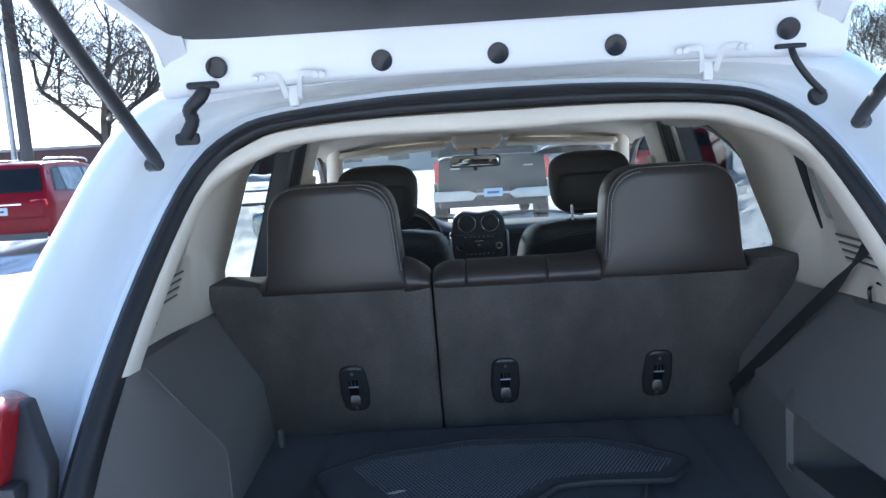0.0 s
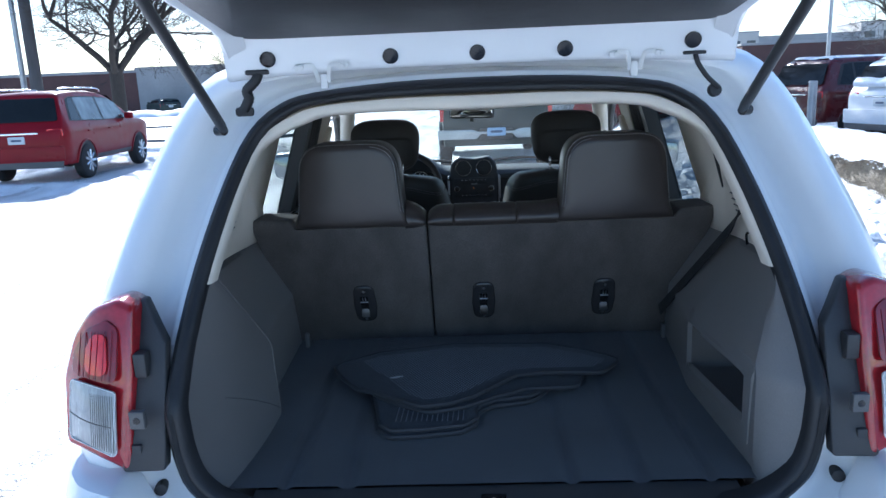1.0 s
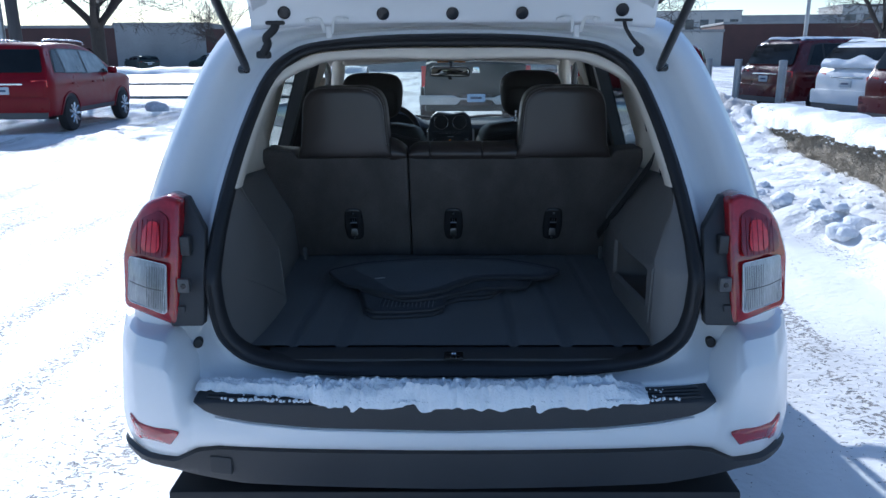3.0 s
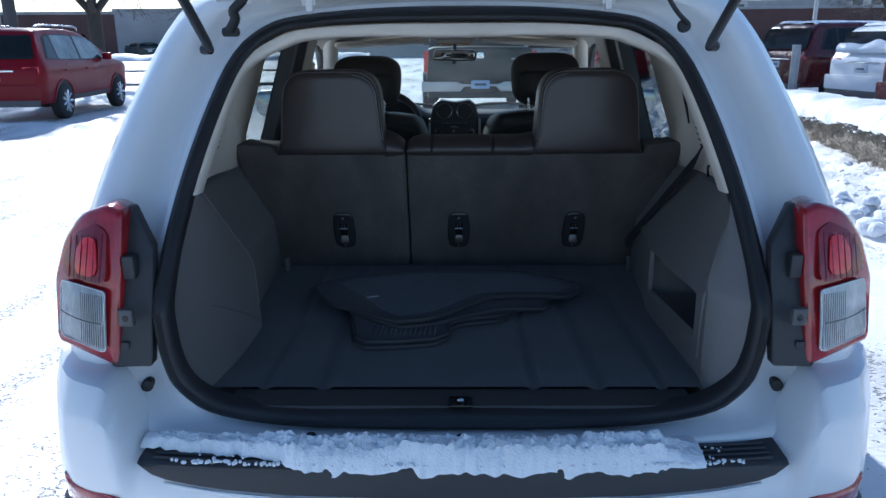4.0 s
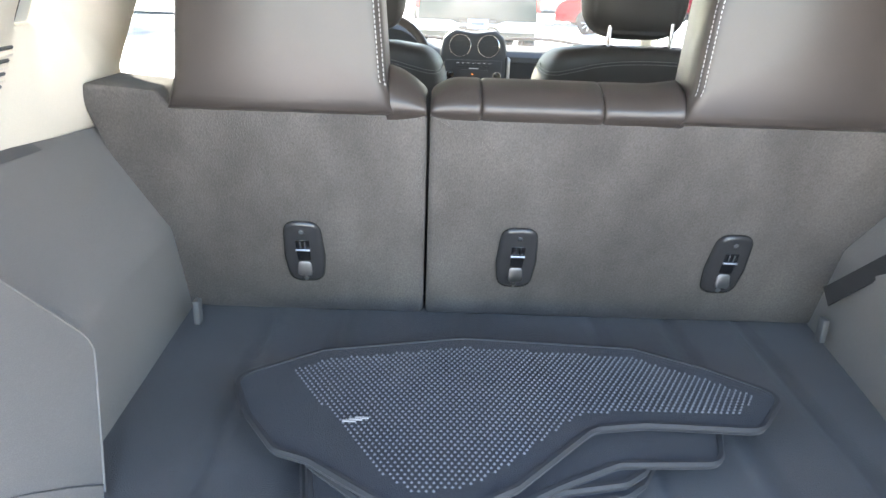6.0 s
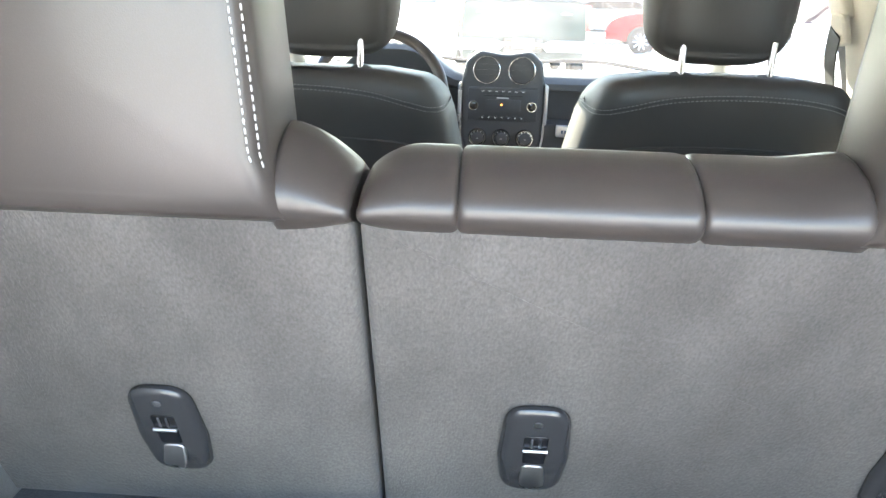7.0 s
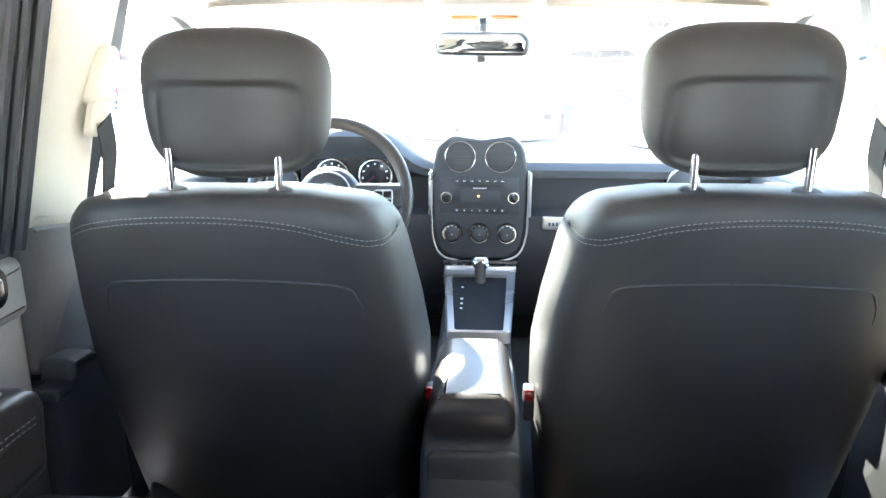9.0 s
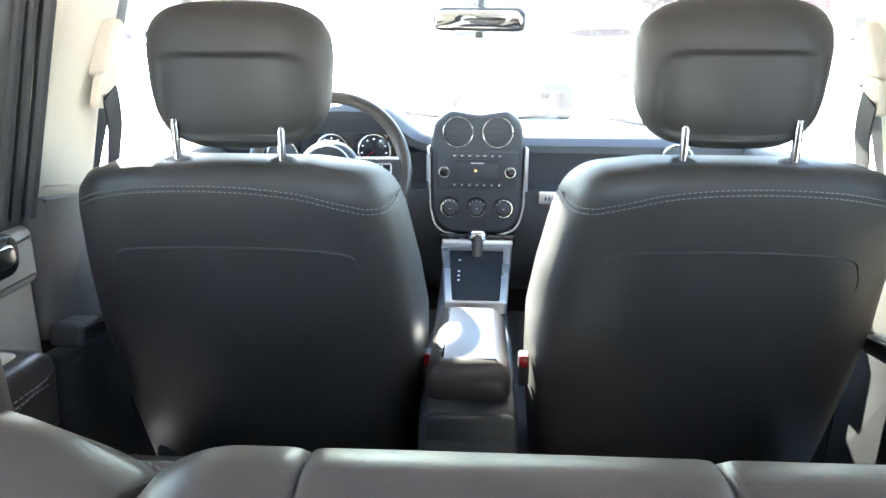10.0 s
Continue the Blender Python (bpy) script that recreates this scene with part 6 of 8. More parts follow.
def floor_mat(label, pts, r, z, nubs=None, bars=None, lift=None):
    """A car mat: felt slab, bound edge, and its heel pad of nubs or bars."""
    c = Vector((sum(p[0] for p in pts) / len(pts), sum(p[1] for p in pts) / len(pts), z))
    lift = lift or (lambda x, y: 0.0)
    mt = thing("floor_mat", label, "floor mat", "spare floor mats", at=c)
    ol = rpoly(pts, r, 6)
    pc = lambda u, v, w: Vector((u - c.x, v - c.y, lift(u, v) - w))
    part("felt", slab(ol, 0.010, 0.003, pc), MAT, mt, "black carpet felt")
    ring = [pc(p[0], p[1], 0.003) for p in inset(ol, 0.004)]
    part("bound_edge", tube(ring + ring[:2], 0.0055, 6, caps=False), MATRIM, mt, "raised bound edge")
    inner = inset(ol, 0.035)

    def inside(x, y):
        hit = False
        for i in range(len(inner)):
            a, b = inner[i - 1], inner[i]
            if (a[1] > y) != (b[1] > y) and x < (b[0] - a[0]) * (y - a[1]) / (b[1] - a[1]) + a[0]:
                hit = not hit
        return hit

    g = bmesh.new()
    if nubs:
        x0, x1, y0, y1, stp = nubs
        vs, fs = [], []
        j = 0
        y = y0
        while y < y1:
            x = x0 + (stp / 2 if j % 2 else 0)
            while x < x1:
                if inside(x, y) and x > -0.169 - 0.63 * (y - 0.44):
                    k = len(vs)
                    h = 0.0028
                    p = [pc(x + dx * 0.0026, y + dy * 0.0026, 0.0005) for dx, dy in ((-1, 0), (0, -1), (1, 0), (0, 1))]
                    vs += p + [pc(x, y, -h)]
                    fs += [(k, k + 1, k + 4), (k + 1, k + 2, k + 4), (k + 2, k + 3, k + 4), (k + 3, k, k + 4)]
                x += stp
            y += stp * 0.87
            j += 1
        me = bpy.data.meshes.new("nubs")
        me.from_pydata(vs, [], fs)
        me.materials.append(NUB)
        nb = new("heel_pad_texture", me)
        nb.parent = mt
        tagged(nb, "rows of small grey rubber nubs", kind="stuff")
        g.free()
    elif bars:
        x0, x1, y0, y1, n = bars
        for i in range(n):
            x = x0 + (x1 - x0) * i / (n - 1)
            part("heel_pad_bar", tube([pc(x, y0, -0.001), pc(x + 0.004, y1, -0.001)], 0.0014, 5), NUB, mt)
        g.free()
    else:
        g.free()
    return mt


LOWMAT = [(-0.262, 0.366), (-0.231, 0.327), (-0.162, 0.330), (-0.059, 0.347), (-0.021, 0.389), (-0.028, 0.441), (0.018, 0.481), (0.104, 0.500), (0.135, 0.525), (0.19, 0.62), (0.15, 0.80), (-0.20, 0.80), (-0.300, 0.56)]
floor_mat("black carpet floor mat at the bottom of the stack", [(x - 0.004, y - 0.014) for x, y in LOWMAT], 0.03, 0.763)
floor_mat("black carpet floor mat with a barred heel pad", LOWMAT, 0.03, 0.772, bars=(-0.222, -0.062, 0.372, 0.47, 14))
floor_mat("black carpet floor mat lying skewed under the top one", [(-0.34, 0.62), (-0.290, 0.513), (-0.221, 0.449), (-0.145, 0.399), (-0.06, 0.425), (0.017, 0.479), (0.10, 0.527), (0.235, 0.534), (0.30, 0.74), (0.0, 0.84), (-0.28, 0.78)], 0.035, 0.781)
top_mat = floor_mat("black carpet floor mat with nubbed heel pad, topmost in stack", [(-0.430, 0.700), (-0.388, 0.605), (-0.335, 0.525), (-0.289, 0.506), (-0.247, 0.472), (-0.165, 0.408), (-0.095, 0.420), (-0.035, 0.458), (0.078, 0.582), (0.150, 0.594), (0.305, 0.588), (0.375, 0.680), (0.285, 0.755), (0.185, 0.815), (-0.089, 0.838), (-0.31, 0.790)], [0.04] * 16, 0.791,
                    nubs=(-0.34, 0.33, 0.45, 0.83, 0.0086), lift=lambda x, y: 0.005 * math.sin(3.0 * x + 1.0))
for k in range(3):
    part("badge_bar", box(0.0 + 0.008 * k, 0.004 * k, 0.004, 0.018, 0.003, 0.002), THREAD, top_mat).location = Vector((-0.246, 0.586, 0.791)) - top_mat.location


# ---- the car park ----
def snow_material():
    m = bpy.data.materials.new("packed_snow_ground")
    m.use_nodes = True
    t = m.node_tree
    n, lk = t.nodes, t.links.new
    b = n["Principled BSDF"]
    b.inputs["Roughness"].default_value = 0.55
    b.inputs["Specular IOR Level"].default_value = 0.35
    co = n.new("ShaderNodeTexCoord")
    big = n.new("ShaderNodeTexNoise")
    big.inputs["Scale"].default_value, big.inputs["Detail"].default_value = 0.5, 7.0
    mp = n.new("ShaderNodeMapping")
    mp.inputs["Scale"].default_value = (1.0, 0.35, 1.0)
    lk(co.outputs["Object"], mp.inputs["Vector"])
    lk(mp.outputs[0], big.inputs["Vector"])
    fine = n.new("ShaderNodeTexNoise")
    fine.inputs["Scale"].default_value, fine.inputs["Detail"].default_value = 22.0, 5.0
    lk(co.outputs["Object"], fine.inputs["Vector"])
    pit = n.new("ShaderNodeTexVoronoi")
    pit.inputs["Scale"].default_value = 36.0
    ramp = n.new("ShaderNodeValToRGB")
    ramp.color_ramp.elements[0].position, ramp.color_ramp.elements[0].color = 0.36, (0.58, 0.57, 0.56, 1)
    ramp.color_ramp.elements[1].position, ramp.color_ramp.elements[1].color = 0.50, (0.91, 0.905, 0.895, 1)
    lk(big.outputs["Fac"], ramp.inputs["Fac"])
    # scattered pits and crumbs, their small shadows painted in, thicker in some drifts than in others
    patch = n.new("ShaderNodeTexNoise")
    patch.inputs["Scale"].default_value, patch.inputs["Detail"].default_value = 1.6, 6.0
    # tyre lanes: the crumbs lie in long bands
    lane = n.new("ShaderNodeMapping")
    lane.inputs["Scale"].default_value = (1.15, 0.16, 1.0)
    lane.inputs["Rotation"].default_value = (0, 0, 0.14)
    lk(co.outputs["Object"], lane.inputs["Vector"])
    lk(lane.outputs[0], patch.inputs["Vector"])
    warp = n.new("ShaderNodeMapping")
    warp.inputs["Scale"].default_value = (1.0, 1.35, 1.0)
    lk(co.outputs["Object"], warp.inputs["Vector"])
    jit = n.new("ShaderNodeVectorMath")
    jit.operation = "MULTIPLY_ADD"
    jit.inputs[1].default_value = (0.11, 0.11, 0.0)
    lk(fine.outputs["Color"], jit.inputs[0])
    lk(warp.outputs[0], jit.inputs[2])
    lk(jit.outputs[0], pit.inputs["Vector"])
    size = n.new("ShaderNodeMapRange")
    size.inputs["From Min"].default_value, size.inputs["From Max"].default_value = 0.43, 0.64
    size.inputs["To Min"].default_value, size.inputs["To Max"].default_value = 0.05, 0.58
    lk(patch.outputs["Fac"], size.inputs["Value"])
    near = n.new("ShaderNodeMath")
    near.operation = "DIVIDE"
    lk(pit.outputs["Distance"], near.inputs[0])
    sep = n.new("ShaderNodeSeparateXYZ")
    lk(co.outputs["Object"], sep.inputs[0])
    clean = n.new("ShaderNodeMapRange")
    clean.inputs["From Min"].default_value, clean.inputs["From Max"].default_value = 0.05, 0.10
    clean.inputs["To Min"].default_value, clean.inputs["To Max"].default_value = 1.0, 0.05
    lk(sep.outputs["Z"], clean.inputs["Value"])
    less = n.new("ShaderNodeMath")
    less.operation = "MULTIPLY"
    lk(size.outputs[0], less.inputs[0])
    lk(clean.outputs[0], less.inputs[1])
    lk(less.outputs[0], near.inputs[1])
    hole = n.new("ShaderNodeMapRange")
    hole.inputs["From Min"].default_value, hole.inputs["From Max"].default_value = 0.7, 1.15
    lk(near.outputs[0], hole.inputs["Value"])
    mix = n.new("ShaderNodeMix")
    mix.data_type = "RGBA"
    # dark grey paints the crumbs' dirt and their small shadows alike
    mix.inputs["A"].default_value = (0.27, 0.255, 0.24, 1)
    lk(hole.outputs[0], mix.inputs["Factor"])
    lk(ramp.outputs["Color"], mix.inputs["B"])
    lk(mix.outputs["Result"], b.inputs["Base Color"])
    add = n.new("ShaderNodeMath")
    add.operation = "MULTIPLY_ADD"
    add.inputs[1].default_value = 0.35
    lk(fine.outputs["Fac"], add.inputs[0])
    lk(hole.outputs[0], add.inputs[2])
    # rougher clods where the snow is ploughed up
    mid = n.new("ShaderNodeTexNoise")
    mid.inputs["Scale"].default_value, mid.inputs["Detail"].default_value, mid.inputs["Roughness"].default_value = 5.5, 7.0, 0.62
    lk(co.outputs["Object"], mid.inputs["Vector"])
    up = n.new("ShaderNodeMapRange")
    up.inputs["From Min"].default_value, up.inputs["From Max"].default_value = 0.03, 0.16
    up.inputs["To Min"].default_value, up.inputs["To Max"].default_value = 0.6, 5.5
    lk(sep.outputs["Z"], up.inputs["Value"])
    clod = n.new("ShaderNodeMath")
    clod.operation = "MULTIPLY_ADD"
    lk(mid.outputs["Fac"], clod.inputs[0])
    lk(up.outputs[0], clod.inputs[1])
    lk(add.outputs[0], clod.inputs[2])
    bp = n.new("ShaderNodeBump")
    bp.inputs["Strength"].default_value, bp.inputs["Distance"].default_value = 0.7, 0.020
    lk(clod.outputs[0], bp.inputs["Height"])
    lk(bp.outputs[0], b.inputs["Normal"])
    return m


SNOWGROUND = snow_material()
HEDGE_A, HEDGE_B = Vector((3.60, 1.6)), Vector((5.30, 11.5))
hd_ = (HEDGE_B - HEDGE_A).normalized()
hn_ = Vector((-hd_.y, hd_.x))


def ridged(x, y, f, seed):
    return 1 - abs(noise.noise(Vector((x * f, y * f, seed)))) * 2


def ground_z(x, y):
    p = Vector((x, y)) - HEDGE_A
    along, off = p.dot(hd_), p.dot(hn_)
    z = 0.010 * noise.noise(Vector((x * 1.3, y * 0.7, 0))) + 0.006 * noise.noise(Vector((x * 6, y * 5, 3)))
    if abs(x) < 1.3 and -0.6 < y < 4.6:
        z = z * 0.2
    # churned, tyre-marked snow beside the bank
    if x > 1.3 and -2 < y < 14:
        edge = min(1.0, (x - 1.3) / 0.5)
        z += edge * (0.012 * ridged(x * 1.6, y * 0.5, 2.2, 21) + 0.010 * noise.noise(Vector((x * 5, y * 3, 23))))
    # wheel ruts in the lane
    for c, w in ((-2.2, 0.22), (-3.6, 0.22), (2.05, 0.16), (1.75, 0.10)):
        z -= 0.018 * math.exp(-((x - c - 0.05 * y) / w) ** 2)
    fade = max(0.0, min(1.0, (along + 3.5) / 4.0)) * max(0.0, min(1.0, (34 - along) / 6))
    if fade > 0 and -6 < off < 4:
        tall = curve(along, [(-3, 0.04), (2, 0.13), (3.7, 0.19), (5.1, 0.18), (6.9, 0.15), (8.0, 0.30), (9.5, 0.62), (16, 0.62), (30, 0.5)])
        width = curve(along, [(0, 0.75), (6, 1.0), (9, 1.5), (12, 1.7), (30, 1.5)])
        h = tall * math.exp(-((off - 0.10) / width) ** 2) if off > 0.1 else tall * math.exp(-((off - 0.10) / 0.9) ** 2)
        lump = 0.72 + 0.20 * ridged(x, y, 1.6, 5) + 0.26 * noise.noise(Vector((x * 3.7, y * 3.7, 9))) + 0.22 * noise.noise(Vector((x * 9, y * 9, 2)))
        z += fade * h * lump
        ridge = curve(along, [(-3, 0.4), (2, 0.6), (2.5, 0.8), (3.3, 1.3), (4.1, 1.55), (7, 1.9), (12, 2.4), (30, 2.2)])
        toe = math.exp(-((off - ridge) / 0.30) ** 2)
        z += fade * toe * max(0, 0.07 + 0.10 * ridged(x, y, 2.6, 11) + 0.07 * noise.noise(Vector((x * 8, y * 8, 4))))
    # small berm by the red car
    if -10 < x < -2 and 8 < y < 14:
        lump = 0.5 + 0.5 * noise.noise(Vector((x * 1.7, y * 1.7, 7))) + 0.35 * noise.noise(Vector((x * 4.5, y * 4.5, 8)))
        z += 0.15 * max(0, lump) * math.exp(-((y - 11.5 + 0.1 * (x + 6)) / 0.42) ** 2) * min(1.0, (-2 - x) / 2) * min(1.0, (x + 10) / 2)
    return z


def axis(lo, d0, d1, hi, step):
    inner = [d0 + step * i for i in range(int((d1 - d0) / step) + 1)]
    left, s, v = [], step, d0
    while v > lo:
        s *= 1.22
        v -= s
        left.append(max(v, lo))
    right, s, v = [], step, inner[-1]
    while v < hi:
        s *= 1.22
        v += s
        right.append(min(v, hi))
    return left[::-1] + inner + right


gx, gy = axis(-900, -9.0, 9.0, 900, 0.085), axis(-400, -3.0, 20.0, 1400, 0.10)
verts = [(x, y, ground_z(x, y)) for y in gy for x in gx]
W_ = len(gx)
faces = [(j * W_ + i, j * W_ + i + 1, (j + 1) * W_ + i + 1, (j + 1) * W_ + i) for j in range(len(gy) - 1) for i in range(W_ - 1)]
me = bpy.data.meshes.new("ground")
me.from_pydata(verts, [], faces)
me.materials.append(SNOWGROUND)
me.shade_smooth()
ground = tagged(new("ground", me), "snow-covered car park, packed and rutted, with a ploughed bank", "ground", kind="structure")

# loose snow chunks at the bank's toe
SNOWLUMP = material("ploughed_snow", (0.84, 0.86, 0.89), 0.6, grain=40, vary=0.06, vary2=0.06, blotch=5, bump=0.6, bump_depth=0.02, spec=0.35)
bm = bmesh.new()
for k in range(460):
    al = random.uniform(-1.0, 12)
    w = curve(al, [(-1, 0.45), (2, 0.6), (2.5, 0.8), (3.3, 1.3), (4.1, 1.55), (7, 1.9), (12, 2.4)])
    off = random.gauss(w, 0.22) if k < 260 else random.uniform(0.15, w)
    q = HEDGE_A + hd_ * al + hn_ * off
    r = random.choice((0.02, 0.03, 0.03, 0.05, 0.05, 0.08, 0.12)) * random.uniform(0.7, 1.2) * (1 if k < 200 else 0.45)
    g = bmesh.new()
    bmesh.ops.create_icosphere(g, subdivisions=2, radius=r)
    for v in g.verts:
        v.co *= 1 + 0.35 * noise.noise(v.co * (1.6 / r) + Vector((k, 0, 0)))
        v.co.z *= 0.7
    bmesh.ops.translate(g, vec=(q.x, q.y, ground_z(q.x, q.y) + r * 0.25), verts=g.verts)
    me = bpy.data.meshes.new("tmp")
    g.to_mesh(me)
    g.free()
    bm.from_mesh(me)
    bpy.data.meshes.remove(me)
tagged(mesh_object("snow_lumps", bm, SNOWLUMP), "broken lumps of ploughed snow along the bank", "snow", kind="stuff")

# low ridge of ploughed snow across the far lot
bm = bmesh.new()
rows = []
for i in range(91):
    x = -36 + 30 * i / 90
    h = 0.55 + 0.16 * noise.noise(Vector((x * 0.6, 2, 5))) + 0.12 * noise.noise(Vector((x * 2.1, 4, 1)))
    rows.append([Vector((x, 53.6 + d + 0.3 * noise.noise(Vector((x * 0.5, d, 3))), -0.05 + h * f)) for d, f in ((-1.1, 0), (-0.6, 0.5), (-0.2, 0.9), (0.2, 1.0), (0.6, 0.7), (1.2, 0))])
rings(bm, rows, close=False)
tagged(mesh_object("snow_ridge", bm, SNOWLUMP), "low ridge of ploughed snow across the far lot", "snow", kind="stuff")

# clipped hedge under a cap of snow
TWIG = material("winter_hedge_twigs", (0.27, 0.235, 0.185), 0.9, grain=60, vary=0.5, vary2=0.3, blotch=5, bump=0.8, bump_depth=0.03)
hedge = thing("hedge", "clipped brown winter hedge capped with thick snow", "hedge", at=(HEDGE_A.x, HEDGE_A.y, 0))
LEN = (HEDGE_B - HEDGE_A).length


def hedge_pt(al, off, z):
    q = hd_ * al + hn_ * off
    return Vector((q.x, q.y, z))


bm = bmesh.new()
rows = []
for i in range(221):
    al = -2.2 + (LEN + 2.2) * i / 220
    row = []
    for off, z in [(0.0, 0.0 + 0.58 * j / 9) for j in range(10)] + [(-0.25, 0.60), (-0.6, 0.60), (-0.62, 0.3), (-0.6, 0.0)]:
        w = hedge_pt(al, off, z)
        d = 0.055 * noise.noise(Vector((al * 2.2, z * 2.0, 1))) + 0.06 * noise.noise(Vector((al * 9, z * 8, 4))) + 0.03 * noise.noise(Vector((al * 30, z * 26, 8)))
        row.append(w + Vector((hn_.x, hn_.y, 0)) * d)
    rows.append(row)
rings(bm, rows, close=False)
part("foliage_mass", bm, TWIG, hedge, "dense bare twigs")
vs, fs = [], []
for k in range(7000):
    al, z = random.uniform(-2.0, LEN), random.uniform(0.02, 0.60)
    p = hedge_pt(al, random.uniform(-0.02, 0.05), z)
    d = Vector((hn_.x, hn_.y, 0)) * random.uniform(0.02, 0.07) + Vector((random.gauss(0, 0.03), random.gauss(0, 0.03), random.gauss(0.02, 0.045)))
    side = Vector((random.gauss(0, 1), random.gauss(0, 1), random.gauss(0, 1))).normalized() * 0.004
    b0 = len(vs)
    vs += [p - side, p + side, p + d, p + side.cross(d).normalized() * 0.005]
    fs += [(b0, b0 + 1, b0 + 2), (b0 + 1, b0 + 3, b0 + 2), (b0 + 3, b0, b0 + 2)]
me = bpy.data.meshes.new("twigs")
me.from_pydata(vs, [], fs)
me.materials.append(TWIG)
tw = new("twig_fringe", me)
tw.parent = hedge
tagged(tw, kind="stuff")
bm = bmesh.new()
rows = []
for i in range(241):
    al = -2.2 + (LEN + 2.4) * i / 240
    mound = 0.5 + 0.5 * math.sin(al * 4.3 + 1.4 * noise.noise(Vector((al * 0.8, 0, 7))))
    hang = curve(al, [(-2, 0.60), (3.9, 0.57), (6.1, 0.50), (8.3, 0.36), (10, 0.28)]) + 0.06 * noise.noise(Vector((al * 1.4, 0, 9))) + 0.045 * noise.noise(Vector((al * 5, 0, 5))) + 0.03 * noise.noise(Vector((al * 16, 0, 2)))
    h = curve(al, [(-2, 0.78), (4.6, 0.74), (6.5, 0.70), (8.3, 0.66), (10, 0.58)]) + 0.035 * mound + 0.04 * noise.noise(Vector((al * 1.1, 0, 3)))
    row = [hedge_pt(al, -0.01, hang + 0.02)]
    for j in range(17):
        a = math.pi * j / 16
        c, sn = math.cos(a), math.sin(a)
        off = -0.28 + 0.40 * math.copysign(abs(c) ** 0.8, c)
        base = hang if a < math.pi / 2 else 0.50
        z = base + (h - base) * sn ** 0.62
        p = hedge_pt(al, off, z)
        w = 0.05 * noise.noise(p * 2.6 + Vector((3, 0, 0))) + 0.022 * noise.noise(p * 8)
        out = hedge_pt(0, c, sn).normalized() if abs(c) + sn > 0 else Vector((0, 0, 1))
        row.append(p + out * (w + 0.03 * mound * max(0, c)))
    rows.append(row)
rings(bm, rows, close=False)
part("snow_cap", bm, SNOWLUMP, hedge, "thick rounded cap of snow")
# clots of snow caught in the twigs under the cap
bm = bmesh.new()
for k in range(260):
    al = random.uniform(-2.0, 9.0)
    top = curve(al, [(-2, 0.60), (3.9, 0.57), (6.1, 0.50), (8.3, 0.36), (10, 0.28)])
    p = hedge_pt(al, random.uniform(0.04, 0.09), top + 0.02 - abs(random.gauss(0, 0.045)))
    g = bmesh.ops.create_icosphere(bm, subdivisions=1, radius=random.choice((0.006, 0.008, 0.010, 0.012, 0.020)))
    for v in g["verts"]:
        v.co = Vector((v.co.x, v.co.y * 1.3, v.co.z * 0.7)) * (1 + 0.4 * noise.noise(v.co * 40 + Vector((k, 0, 0)))) + p
tagged(part("snow_clots", bm, SNOWLUMP, hedge), kind="stuff")


